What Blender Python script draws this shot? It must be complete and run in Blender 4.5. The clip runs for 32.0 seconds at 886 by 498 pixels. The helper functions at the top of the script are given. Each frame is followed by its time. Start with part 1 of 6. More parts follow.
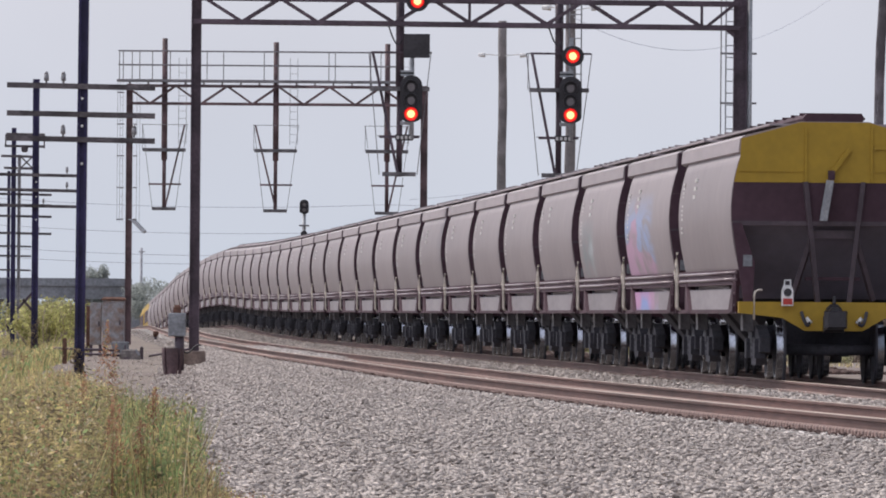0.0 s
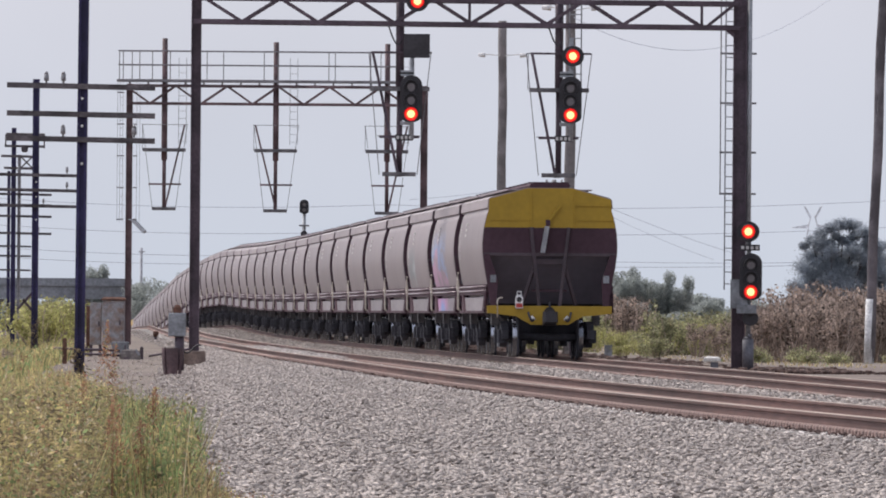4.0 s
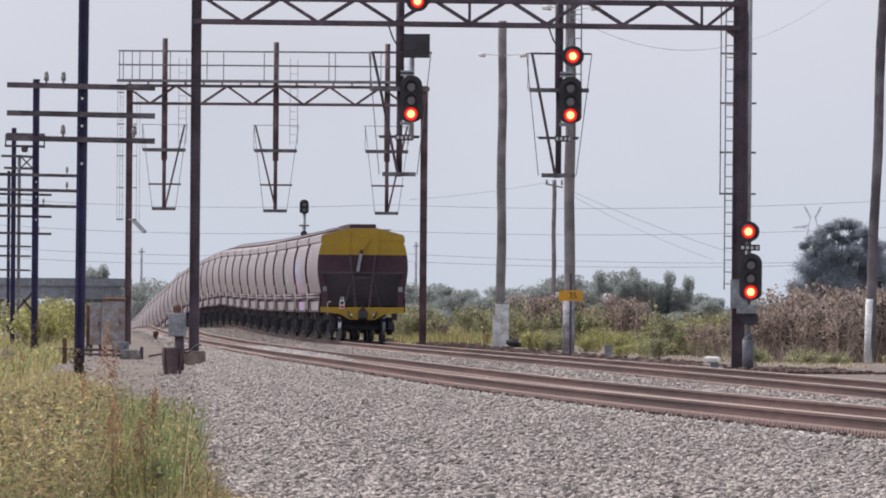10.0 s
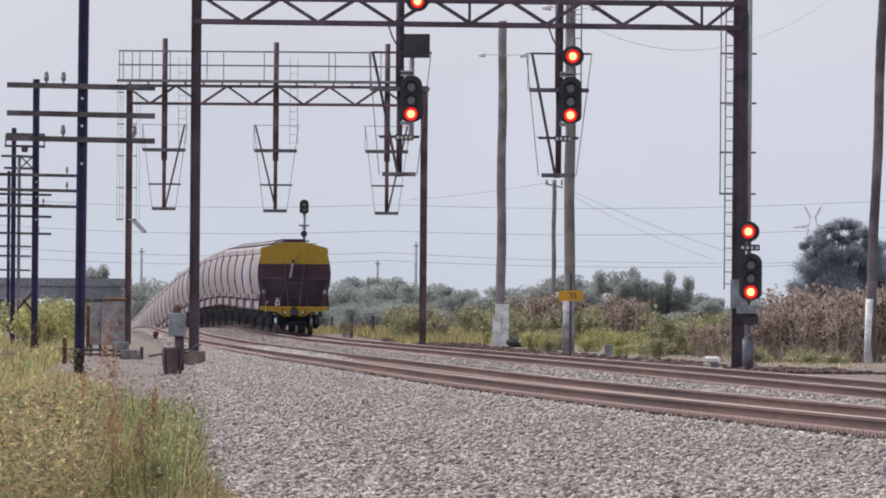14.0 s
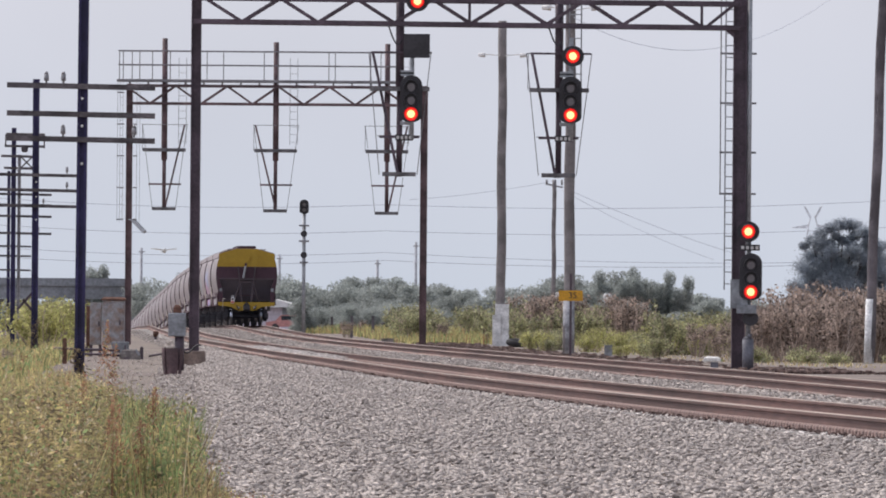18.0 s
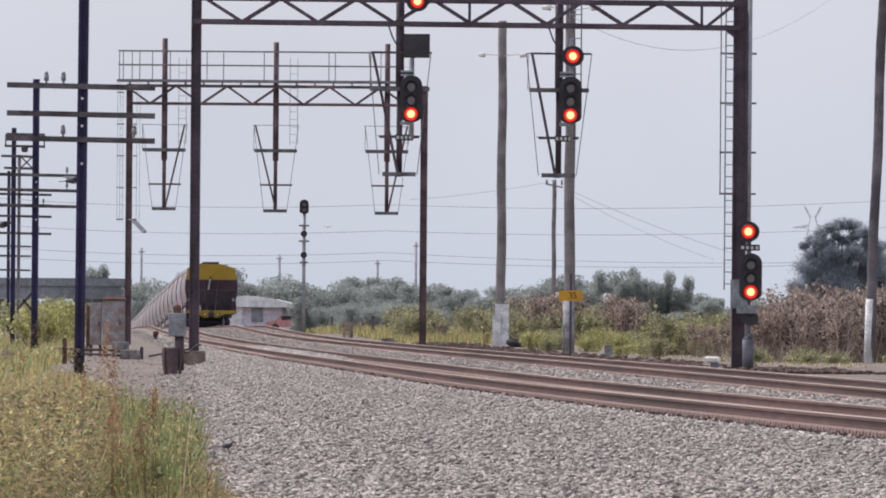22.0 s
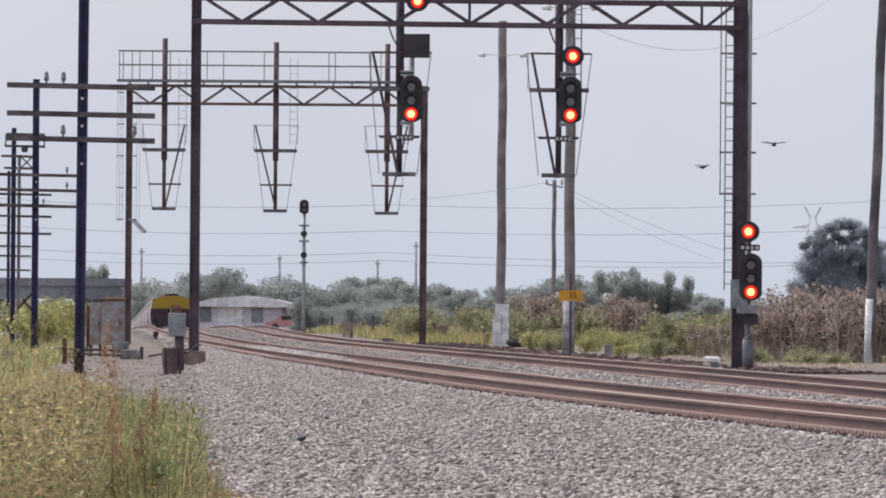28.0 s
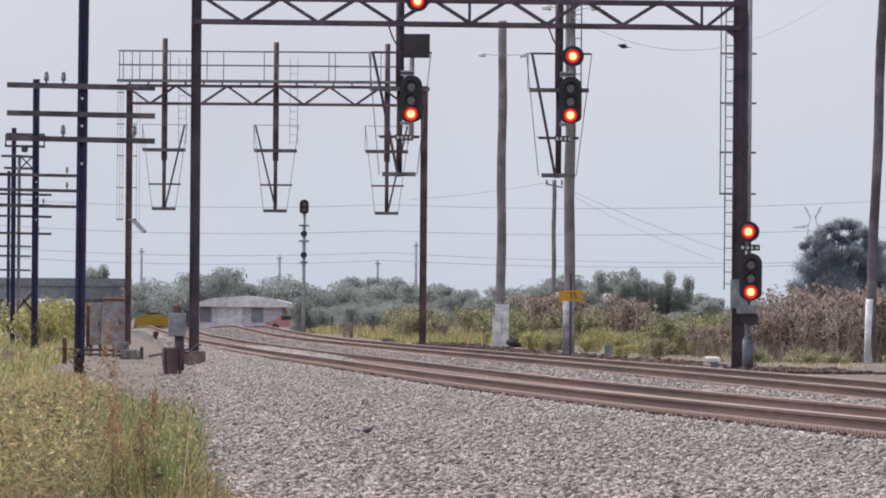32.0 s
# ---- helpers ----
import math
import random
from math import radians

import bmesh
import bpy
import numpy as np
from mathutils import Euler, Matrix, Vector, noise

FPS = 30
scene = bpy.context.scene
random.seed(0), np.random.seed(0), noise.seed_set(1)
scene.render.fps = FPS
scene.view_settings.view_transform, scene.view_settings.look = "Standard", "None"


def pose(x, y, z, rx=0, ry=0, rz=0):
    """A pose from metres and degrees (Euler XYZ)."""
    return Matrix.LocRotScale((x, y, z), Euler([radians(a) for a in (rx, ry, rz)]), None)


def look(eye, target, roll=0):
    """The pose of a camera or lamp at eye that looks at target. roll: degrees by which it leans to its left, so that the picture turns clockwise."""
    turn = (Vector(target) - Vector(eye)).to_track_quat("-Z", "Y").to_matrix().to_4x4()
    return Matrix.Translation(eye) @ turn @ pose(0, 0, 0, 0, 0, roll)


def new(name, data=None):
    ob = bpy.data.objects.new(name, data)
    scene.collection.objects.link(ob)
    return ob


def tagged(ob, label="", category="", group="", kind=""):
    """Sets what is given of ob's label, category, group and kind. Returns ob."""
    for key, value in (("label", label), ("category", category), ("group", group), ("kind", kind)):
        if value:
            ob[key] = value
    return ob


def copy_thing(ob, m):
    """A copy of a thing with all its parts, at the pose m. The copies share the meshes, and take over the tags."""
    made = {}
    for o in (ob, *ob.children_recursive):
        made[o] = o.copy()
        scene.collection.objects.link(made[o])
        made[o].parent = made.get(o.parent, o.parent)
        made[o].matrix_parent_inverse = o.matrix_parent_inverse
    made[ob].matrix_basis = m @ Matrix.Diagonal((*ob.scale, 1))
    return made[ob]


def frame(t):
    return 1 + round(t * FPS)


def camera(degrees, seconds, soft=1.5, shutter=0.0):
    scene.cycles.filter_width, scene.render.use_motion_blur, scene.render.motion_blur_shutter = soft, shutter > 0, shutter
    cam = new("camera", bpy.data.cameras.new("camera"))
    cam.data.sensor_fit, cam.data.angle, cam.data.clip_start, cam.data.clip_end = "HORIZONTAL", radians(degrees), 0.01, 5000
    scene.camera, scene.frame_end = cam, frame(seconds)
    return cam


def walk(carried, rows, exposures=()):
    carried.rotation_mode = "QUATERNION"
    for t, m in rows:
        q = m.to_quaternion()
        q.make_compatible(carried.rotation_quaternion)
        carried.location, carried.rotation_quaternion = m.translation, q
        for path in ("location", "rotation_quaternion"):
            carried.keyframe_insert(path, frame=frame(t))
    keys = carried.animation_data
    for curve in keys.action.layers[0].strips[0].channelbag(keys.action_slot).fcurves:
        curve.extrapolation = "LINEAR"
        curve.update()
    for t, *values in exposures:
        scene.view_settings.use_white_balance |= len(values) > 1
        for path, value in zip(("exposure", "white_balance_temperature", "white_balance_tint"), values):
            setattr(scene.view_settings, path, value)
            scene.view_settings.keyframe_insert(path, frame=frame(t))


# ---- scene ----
# The camera stands still on a tripod beside the line, with a long lens.
cam = camera(5.0, 32.0, soft=1.85)
EYE = (0, 0, 0.88)
STAND = look(EYE, (0, 1000, 0.88 + 6.627), 0.458)
walk(cam, [(0, STAND), (32, STAND)], exposures=[(0, 0.0, 6570, 13), (32, 0.0, 6570, 13)])

# ---- light ----
world = bpy.data.worlds.new("sky")
scene.world = world
world.use_nodes = True
wn, wl = world.node_tree.nodes, world.node_tree.links
sky = wn.new("ShaderNodeTexSky")
sky.sky_type, sky.sun_disc = "NISHITA", False
sky.sun_elevation, sky.sun_rotation = radians(52), radians(-40)
sky.air_density, sky.dust_density, sky.ozone_density = 1.0, 5.0, 1.2
veil = wn.new("ShaderNodeMixRGB")
veil.inputs[0].default_value = 0.72
# bluish haze band along the horizon, paler thin cloud above it
way, height, rise, band = wn.new("ShaderNodeTexCoord"), wn.new("ShaderNodeSeparateXYZ"), wn.new("ShaderNodeMapRange"), wn.new("ShaderNodeMixRGB")
rise.inputs[1].default_value, rise.inputs[2].default_value = 0.0, 0.034
band.inputs[1].default_value, band.inputs[2].default_value = (5.2, 5.86, 6.8, 1), (5.62, 6.0, 6.9, 1)
wl.new(way.outputs["Generated"], height.inputs[0])
wl.new(height.outputs["Z"], rise.inputs[0])
wl.new(rise.outputs[0], band.inputs[0])
side, sunward = wn.new("ShaderNodeMapRange"), wn.new("ShaderNodeMixRGB")
side.inputs[1].default_value, side.inputs[2].default_value, side.inputs[3].default_value, side.inputs[4].default_value = -1, 1, 1.55, 0.45
sunward.blend_type, sunward.inputs[0].default_value = "MULTIPLY", 1.0
wl.new(height.outputs["X"], side.inputs[0])
wl.new(band.outputs[0], sunward.inputs[1])
wl.new(side.outputs[0], sunward.inputs[2])
wl.new(sunward.outputs[0], veil.inputs[2])
wl.new(sky.outputs[0], veil.inputs[1])
puff, thin_cloud, mixer = wn.new("ShaderNodeTexNoise"), wn.new("ShaderNodeMapRange"), wn.new("ShaderNodeMixRGB")
puff.inputs["Scale"].default_value, puff.inputs["Detail"].default_value = 14.0, 4
thin_cloud.inputs[1].default_value, thin_cloud.inputs[2].default_value = 0.35, 0.7
thin_cloud.inputs[3].default_value, thin_cloud.inputs[4].default_value = 0.95, 1.06
mixer.blend_type, mixer.inputs[0].default_value = "MULTIPLY", 1.0
wl.new(puff.outputs[0], thin_cloud.inputs[0])
wl.new(veil.outputs[0], mixer.inputs[1])
wl.new(thin_cloud.outputs[0], mixer.inputs[2])
wl.new(mixer.outputs[0], wn["Background"].inputs[0])
wn["Background"].inputs[1].default_value = 0.145

sun = new("sun", bpy.data.lights.new("sun", "SUN"))
sun.data.energy, sun.data.angle, sun.data.color = 2.55, radians(2.0), (1.0, 0.95, 0.88)
SUN_WAY = Vector((-math.sin(radians(40)) * math.cos(radians(52)), math.cos(radians(40)) * math.cos(radians(52)), math.sin(radians(52))))
sun.matrix_world = look(SUN_WAY * 100, (0, 0, 0))


# ---- materials ----
def material(name, colour, rough=0.7, metal=0.0, dark=0.75, light=1.15, big=1.5, fine=25.0, bump=0.3, island=0.0, random_ob=0.0, second=None, spread=(0.4, 0.65), thin=0.0, grain=1.0, run=None):
    """A surface with variation at two scales, fine relief and, where asked, a shade of its own for each piece."""
    m = bpy.data.materials.new(name)
    m.use_nodes = True
    n, l = m.node_tree.nodes, m.node_tree.links
    b = n["Principled BSDF"]
    b.inputs["Roughness"].default_value, b.inputs["Metallic"].default_value = rough, metal
    co = n.new("ShaderNodeTexCoord")
    n1, n2 = n.new("ShaderNodeTexNoise"), n.new("ShaderNodeTexNoise")
    n1.inputs["Scale"].default_value, n2.inputs["Scale"].default_value = big, fine
    n1.inputs["Detail"].default_value, n2.inputs["Detail"].default_value = 5, 3
    place = co.outputs["Object"]
    if run:
        mp = n.new("ShaderNodeMapping")
        mp.inputs["Scale"].default_value = run
        l.new(place, mp.inputs["Vector"])
        place = mp.outputs[0]
    for t in (n1, n2):
        l.new(place, t.inputs["Vector"])
    r1 = n.new("ShaderNodeValToRGB")
    r1.color_ramp.elements[0].position, r1.color_ramp.elements[1].position = spread
    other = second or tuple(c * light for c in colour)
    r1.color_ramp.elements[0].color = (*[min(c * dark, 1) for c in colour], 1)
    r1.color_ramp.elements[1].color = (*[min(c, 1) for c in other], 1)
    l.new(n1.outputs[0], r1.inputs[0])
    mul = n.new("ShaderNodeMixRGB")
    mul.blend_type, mul.inputs[0].default_value = "MULTIPLY", 1.0
    l.new(r1.outputs[0], mul.inputs[1])
    r2 = n.new("ShaderNodeMapRange")
    r2.inputs[1].default_value, r2.inputs[2].default_value, r2.inputs[3].default_value, r2.inputs[4].default_value = 0.3, 0.7, 1 - 0.22 * grain, 1 + 0.18 * grain
    l.new(n2.outputs[0], r2.inputs[0])
    l.new(r2.outputs[0], mul.inputs[2])
    out = mul.outputs[0]
    for amount, kind, socket in ((island, "ShaderNodeNewGeometry", "Random Per Island"), (random_ob, "ShaderNodeObjectInfo", "Random")):
        if amount:
            g, mr, mm = n.new(kind), n.new("ShaderNodeMapRange"), n.new("ShaderNodeMixRGB")
            mr.inputs[3].default_value, mr.inputs[4].default_value = 1 - amount, 1 + amount
            mm.blend_type, mm.inputs[0].default_value = "MULTIPLY", 1.0
            l.new(g.outputs[socket], mr.inputs[0])
            l.new(out, mm.inputs[1])
            l.new(mr.outputs[0], mm.inputs[2])
            out = mm.outputs[0]
    l.new(out, b.inputs["Base Color"])
    if thin:
        tr, mx = n.new("ShaderNodeBsdfTranslucent"), n.new("ShaderNodeMixShader")
        mx.inputs[0].default_value = thin
        l.new(out, tr.inputs[0])
        l.new(b.outputs[0], mx.inputs[1])
        l.new(tr.outputs[0], mx.inputs[2])
        l.new(mx.outputs[0], n["Material Output"].inputs[0])
    if bump:
        bp = n.new("ShaderNodeBump")
        bp.inputs["Strength"].default_value, bp.inputs["Distance"].default_value = bump, 0.02
        l.new(n2.outputs[0], bp.inputs["Height"])
        l.new(bp.outputs[0], b.inputs["Normal"])
    return m


def glow(name, colour, strength):
    m = bpy.data.materials.new(name)
    m.use_nodes = True
    b = m.node_tree.nodes["Principled BSDF"]
    b.inputs["Base Color"].default_value = (*colour, 1)
    b.inputs["Emission Color"].default_value = (*colour, 1)
    b.inputs["Emission Strength"].default_value = strength
    return m


# Bed darker than its stones: shade of their gaps put into colour.
M_BALLAST = material("ballast bed", (0.15, 0.125, 0.11), 0.95, 0, 0.6, 1.15, 3, 14, 0.9)
M_STONE = material("crushed stone", (0.485, 0.425, 0.387), 0.93, 0, 0.8, 1.12, 3, 40, 0.3, island=0.34)
M_STONE_BROWN = material("dark brown stone", (0.095, 0.058, 0.052), 0.95, 0, 0.75, 1.2, 3, 40, 0.3, island=0.35)
M_STONE_PALE = material("pale crushed stone", (0.78, 0.72, 0.68), 0.93, 0, 0.8, 1.12, 3, 40, 0.3, island=0.25)
M_DIRT = material("ground", (0.22, 0.168, 0.148), 0.95, 0, 0.7, 1.2, 0.25, 4, 0.8, second=(0.215, 0.18, 0.142))
M_RAIL = material("rusted rail", (0.132, 0.071, 0.060), 0.75, 0.2, 0.72, 1.35, 0.9, 14, 0.1, run=(1, 0.03, 1))
M_RAILTOP = material("worn rail head", (0.33, 0.25, 0.205), 0.6, 0.1, 0.8, 1.15, 0.6, 12, 0.05, run=(1, 0.03, 1))
M_SLEEPER = material("concrete sleeper", (0.40, 0.37, 0.345), 0.9, 0, 0.7, 1.2, 3, 30, 0.4, random_ob=0.2)
M_CLIP = material("rusted clip", (0.33, 0.225, 0.195), 0.8, 0.1, 0.7, 1.3, 5, 40, 0.2)
M_STEEL = material("dark painted steel", (0.088, 0.062, 0.078), 0.6, 0.1, 0.75, 1.45, 1.2, 18, 0.2)
M_STEEL_RED = material("weathered oxide steel", (0.135, 0.085, 0.09), 0.7, 0.1, 0.65, 1.5, 1.2, 18, 0.2)
M_GALV = material("galvanised steel", (0.42, 0.43, 0.45), 0.6, 0.3, 0.8, 1.15, 2, 20, 0.1)
M_BOARD = material("weathered foot board", (0.15, 0.14, 0.145), 0.9, 0, 0.7, 1.3, 3, 20, 0.3)
M_RODS = material("grey painted rods", (0.26, 0.25, 0.26), 0.6, 0.3, 0.8, 1.2, 2, 20, 0.1)
M_WOOD = material("weathered pole timber", (0.165, 0.145, 0.155), 0.9, 0, 0.6, 1.3, 1.5, 30, 0.5)
M_WOOD_GREY = material("grey pole timber", (0.25, 0.225, 0.22), 0.9, 0, 0.7, 1.2, 1.5, 30, 0.5)
M_ARM = material("cross arm timber", (0.115, 0.10, 0.105), 0.9, 0, 0.6, 1.4, 3, 30, 0.4)
M_PORCELAIN = material("insulator glaze", (0.30, 0.29, 0.30), 0.3, 0, 0.8, 1.1, 5, 20, 0.0)
M_WHITE = material("white wash", (0.78, 0.77, 0.76), 0.8, 0, 0.72, 1.1, 2.5, 15, 0.3)
M_OLD_WASH = material("worn grey-white wash", (0.34, 0.335, 0.35), 0.85, 0, 0.6, 1.4, 3, 15, 0.3)
M_CONCRETE = material("old concrete", (0.24, 0.175, 0.145), 0.9, 0, 0.7, 1.2, 3, 20, 0.5)
M_BLACK = material("matt black enamel", (0.034, 0.03, 0.035), 0.5, 0.0, 0.8, 1.2, 3, 20, 0.1)
M_GREYBOX = material("grey cabinet paint", (0.27, 0.28, 0.30), 0.6, 0.1, 0.72, 1.15, 4, 15, 0.15)
M_SOCKET = material("dull grey base steel", (0.15, 0.15, 0.175), 0.7, 0.1, 0.8, 1.2, 3, 20, 0.2)
M_DUSTY = material("dust covered iron", (0.22, 0.19, 0.18), 0.9, 0.0, 0.6, 1.3, 4, 25, 0.4)
M_LIME = material("bright lime wash", (0.92, 0.89, 0.86), 0.8, 0, 0.8, 1.04, 5, 20, 0.3)
M_RUSTBOX = material("rust stained cabinet", (0.43, 0.43, 0.45), 0.8, 0.0, 0.8, 1.2, 4, 12, 0.3, second=(0.27, 0.19, 0.155))
M_RUST = material("rust", (0.14, 0.07, 0.05), 0.9, 0.1, 0.7, 1.3, 4, 20, 0.4)
M_YELLOW_SIGN = material("yellow sign enamel", (0.66, 0.33, 0.02), 0.5, 0, 0.9, 1.05, 4, 20, 0.0)
# Red rim and middle ring also stand in for bloom round the lamp.
M_RED_ON = glow("lit red lens and bloom", (1.0, 0.012, 0.012), 0.75)
M_RED_MID = glow("inner bloom of the lens", (1.0, 0.075, 0.03), 1.25)
M_RED_CORE = glow("hot lamp core", (1.0, 0.48, 0.18), 2.5)
M_LENS = material("unlit lens", (0.21, 0.185, 0.19), 0.3, 0, 0.9, 1.1, 5, 20, 0.0)
M_LETTER = material("white lettering", (0.6, 0.58, 0.56), 0.7, 0, 0.9, 1.1, 5, 20, 0.0)
M_WAGON = material("faded wagon paint", (0.260, 0.215, 0.220), 0.5, 0.0, 0.93, 1.04, 0.5, 4, 0.02, random_ob=0.10, grain=0.3, run=(1, 0.5, 0.5))
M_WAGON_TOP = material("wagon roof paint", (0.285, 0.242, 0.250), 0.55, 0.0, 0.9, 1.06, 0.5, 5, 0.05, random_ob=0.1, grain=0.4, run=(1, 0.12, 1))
M_MAROON = material("maroon end paint", (0.074, 0.041, 0.053), 0.75, 0.0, 0.85, 1.18, 0.6, 10, 0.05, grain=0.5)
M_MAROON.node_tree.nodes["Principled BSDF"].inputs["Specular IOR Level"].default_value = 0.2
M_POST = material("scuffed maroon frame paint", (0.078, 0.056, 0.066), 0.7, 0.0, 0.8, 1.2, 1.2, 10, 0.1)
M_YELLOW = material("yellow end paint", (0.40, 0.247, 0.018), 0.6, 0.0, 0.92, 1.04, 1.5, 10, 0.03, grain=0.3)
# Grey-blue lift stands in for haze over the black gear.
M_UNDER = material("running gear with haze tint", (0.058, 0.056, 0.068), 0.85, 0.0, 0.7, 1.35, 2, 20, 0.2)
M_WHEEL = material("polished wheel tread", (0.30, 0.31, 0.35), 0.2, 1.0, 0.75, 1.1, 3, 20, 0.02)
M_SILL = material("pale sill paint", (0.275, 0.242, 0.255), 0.6, 0.0, 0.85, 1.06, 0.8, 8, 0.05, random_ob=0.12, grain=0.5, run=(1, 0.15, 1))
M_CREAM = material("cream handrail paint", (0.74, 0.65, 0.55), 0.6, 0.0, 0.75, 1.1, 4, 20, 0.1)
M_PIPE = material("worn maroon pipe", (0.18, 0.118, 0.135), 0.3, 0.0, 0.8, 1.2, 3, 20, 0.05, run=(1, 0.1, 1))
# Blue colour fringe of the lens put into the poles' base colour.
M_STEEL_FRINGE = material("dark pole steel tinted by lens fringe", (0.03, 0.024, 0.08), 0.55, 0.2, 0.7, 1.5, 1.2, 18, 0.2)
# Haze over the hollow put into the slope sheet's colour.
M_SLOPE = material("slope sheet paled for haze", (0.20, 0.182, 0.225), 0.85, 0.0, 0.9, 1.08, 1.0, 6, 0.03, grain=0.3)
M_PYLON = material("pale galvanised lattice", (0.80, 0.82, 0.86), 0.7, 0.0, 0.85, 1.1, 1, 8, 0.0)
M_FAR_POLE = material("weathered grey pole", (0.47, 0.47, 0.50), 0.8, 0.0, 0.8, 1.1, 1, 8, 0.0)
M_RED = material("red reflector", (0.5, 0.05, 0.04), 0.5, 0, 0.9, 1.1, 5, 20, 0.0)


# ---- mesh helpers ----
def box(bm, c, s, rot=None, mi=0):
    """A box of size s about c; rot is a 3 x 3 turn."""
    vs = []
    for dx in (-0.5, 0.5):
        for dy in (-0.5, 0.5):
            for dz in (-0.5, 0.5):
                v = Vector((dx * s[0], dy * s[1], dz * s[2]))
                vs.append(bm.verts.new((rot @ v if rot else v) + Vector(c)))
    for q in ((0, 1, 3, 2), (4, 6, 7, 5), (0, 4, 5, 1), (2, 3, 7, 6), (0, 2, 6, 4), (1, 5, 7, 3)):
        bm.faces.new([vs[i] for i in q]).material_index = mi


def bar(bm, a, b, w, h=None, mi=0):
    """A straight bar of section w x h from a to b."""
    a, b = Vector(a), Vector(b)
    d = b - a
    box(bm, (a + b) / 2, (w, h or w, d.length), d.to_track_quat("Z", "Y").to_matrix(), mi)


def tube(bm, a, b, r0, r1=None, n=10, mi=0, cap=True, smooth=True):
    """A round bar from a to b, tapered from r0 to r1."""
    a, b = Vector(a), Vector(b)
    r1 = r0 if r1 is None else r1
    turn = (b - a).to_track_quat("Z", "Y").to_matrix()
    rings = []
    for p, r in ((a, r0), (b, r1)):
        rings.append([bm.verts.new(p + turn @ Vector((r * math.cos(2 * math.pi * i / n), r * math.sin(2 * math.pi * i / n), 0))) for i in range(n)])
    for i in range(n):
        f = bm.faces.new([rings[0][i], rings[0][(i + 1) % n], rings[1][(i + 1) % n], rings[1][i]])
        f.smooth, f.material_index = smooth, mi
    if cap:
        bm.faces.new(rings[0][::-1]).material_index = mi
        bm.faces.new(rings[1]).material_index = mi


def loft(bm, sections, mi=0, closed=True, caps=True, smooth=False):
    """A skin over sections, which are equal lists of points."""
    rows = [[bm.verts.new(p) for p in s] for s in sections]
    n = len(rows[0])
    for a, b in zip(rows, rows[1:]):
        for i in range(n if closed else n - 1):
            f = bm.faces.new([a[i], a[(i + 1) % n], b[(i + 1) % n], b[i]])
            f.material_index, f.smooth = mi, smooth
    if caps and closed:
        bm.faces.new(rows[0][::-1]).material_index = mi
        bm.faces.new(rows[-1]).material_index = mi
    return rows


def hose(bm, path, r, n=7, mi=0):
    """A bent round hose along the path, as one skin."""
    path = [Vector(p) for p in path]
    rings = []
    for i, p in enumerate(path):
        turn = (path[min(i + 1, len(path) - 1)] - path[max(i - 1, 0)]).to_track_quat("Z", "Y").to_matrix()
        rings.append([p + turn @ Vector((r * math.cos(6.2832 * j / n), r * math.sin(6.2832 * j / n), 0)) for j in range(n)])
    loft(bm, rings, mi, smooth=True)


def thing(name, m, label, category, group="", kind=""):
    ob = new(name)
    ob.matrix_world = m
    return tagged(ob, label, category, group, kind)


def finish(name, bm, mats):
    bmesh.ops.recalc_face_normals(bm, faces=bm.faces)
    me = bpy.data.meshes.new(name)
    bm.to_mesh(me)
    bm.free()
    for m in mats if isinstance(mats, (list, tuple)) else [mats]:
        me.materials.append(m)
    return me


def part(name, bm, mats, parent, label="", at=None):
    ob = new(name, finish(name, bm, mats))
    ob.parent = parent
    if at is not None:
        ob.matrix_basis = at
    return tagged(ob, label)


def solid(name, bm, mats, label, category, group="", kind="", m=None):
    ob = new(name, finish(name, bm, mats))
    if m is not None:
        ob.matrix_world = m
    return tagged(ob, label, category, group, kind)


def bulk(name, verts, quads, mats, size=4, face_mats=None):
    """A mesh from numpy arrays of corners and equal faces."""
    me = bpy.data.meshes.new(name)
    verts, quads = np.asarray(verts, np.float32).reshape(-1, 3), np.asarray(quads, np.int32).reshape(-1, size)
    me.vertices.add(len(verts))
    me.vertices.foreach_set("co", verts.ravel())
    me.loops.add(quads.size)
    me.loops.foreach_set("vertex_index", quads.ravel())
    me.polygons.add(len(quads))
    me.polygons.foreach_set("loop_start", np.arange(0, quads.size, size, dtype=np.int32))
    me.polygons.foreach_set("loop_total", np.full(len(quads), size, np.int32))
    for m in mats if isinstance(mats, (list, tuple)) else [mats]:
        me.materials.append(m)
    if face_mats is not None:
        me.polygons.foreach_set("material_index", np.asarray(face_mats, np.int32))
    me.update(calc_edges=True)
    return me


# ---- the lie of the land ----
def far_x(y):
    """Centre of the far track."""
    q = (y - 250) / 100
    ease = -0.37 * math.exp(-((y - 300) / (80 if y < 300 else 190)) ** 2) + 0.105 * math.exp(-((y - 258) / 42) ** 2) - 0.0325 * (1 + math.tanh((y - 335) / 25))
    return (1.75 - 4.21 * q - 0.077 * q * q if y < 450 else -6.978 - 0.0452 * (y - 450)) + ease


def near_x(y):
    """Centre of the near track."""
    return far_x(y) - 4.25 - 0.105 * math.exp(-((y - 258) / 42) ** 2) + 0.0325 * (1 + math.tanh((y - 335) / 25)) + (0.00017 * (190 - y) ** 2 if y < 190 else 0)


GRADE_Y = [0, 260, 380, 430, 460, 501, 543, 584, 625, 666, 728, 810, 900, 1000, 1500, 2400, 4900]
GRADE_Z = [-0.035, -0.035, 0.01, 0.09, 0.19, 0.36, 0.265, 0.035, -0.36, -1.0, -1.85, -3.2, -4.3, -5.2, -7.0, -7.0, -1.0]


def rail_z(y):
    return float(np.interp(y, GRADE_Y, GRADE_Z))


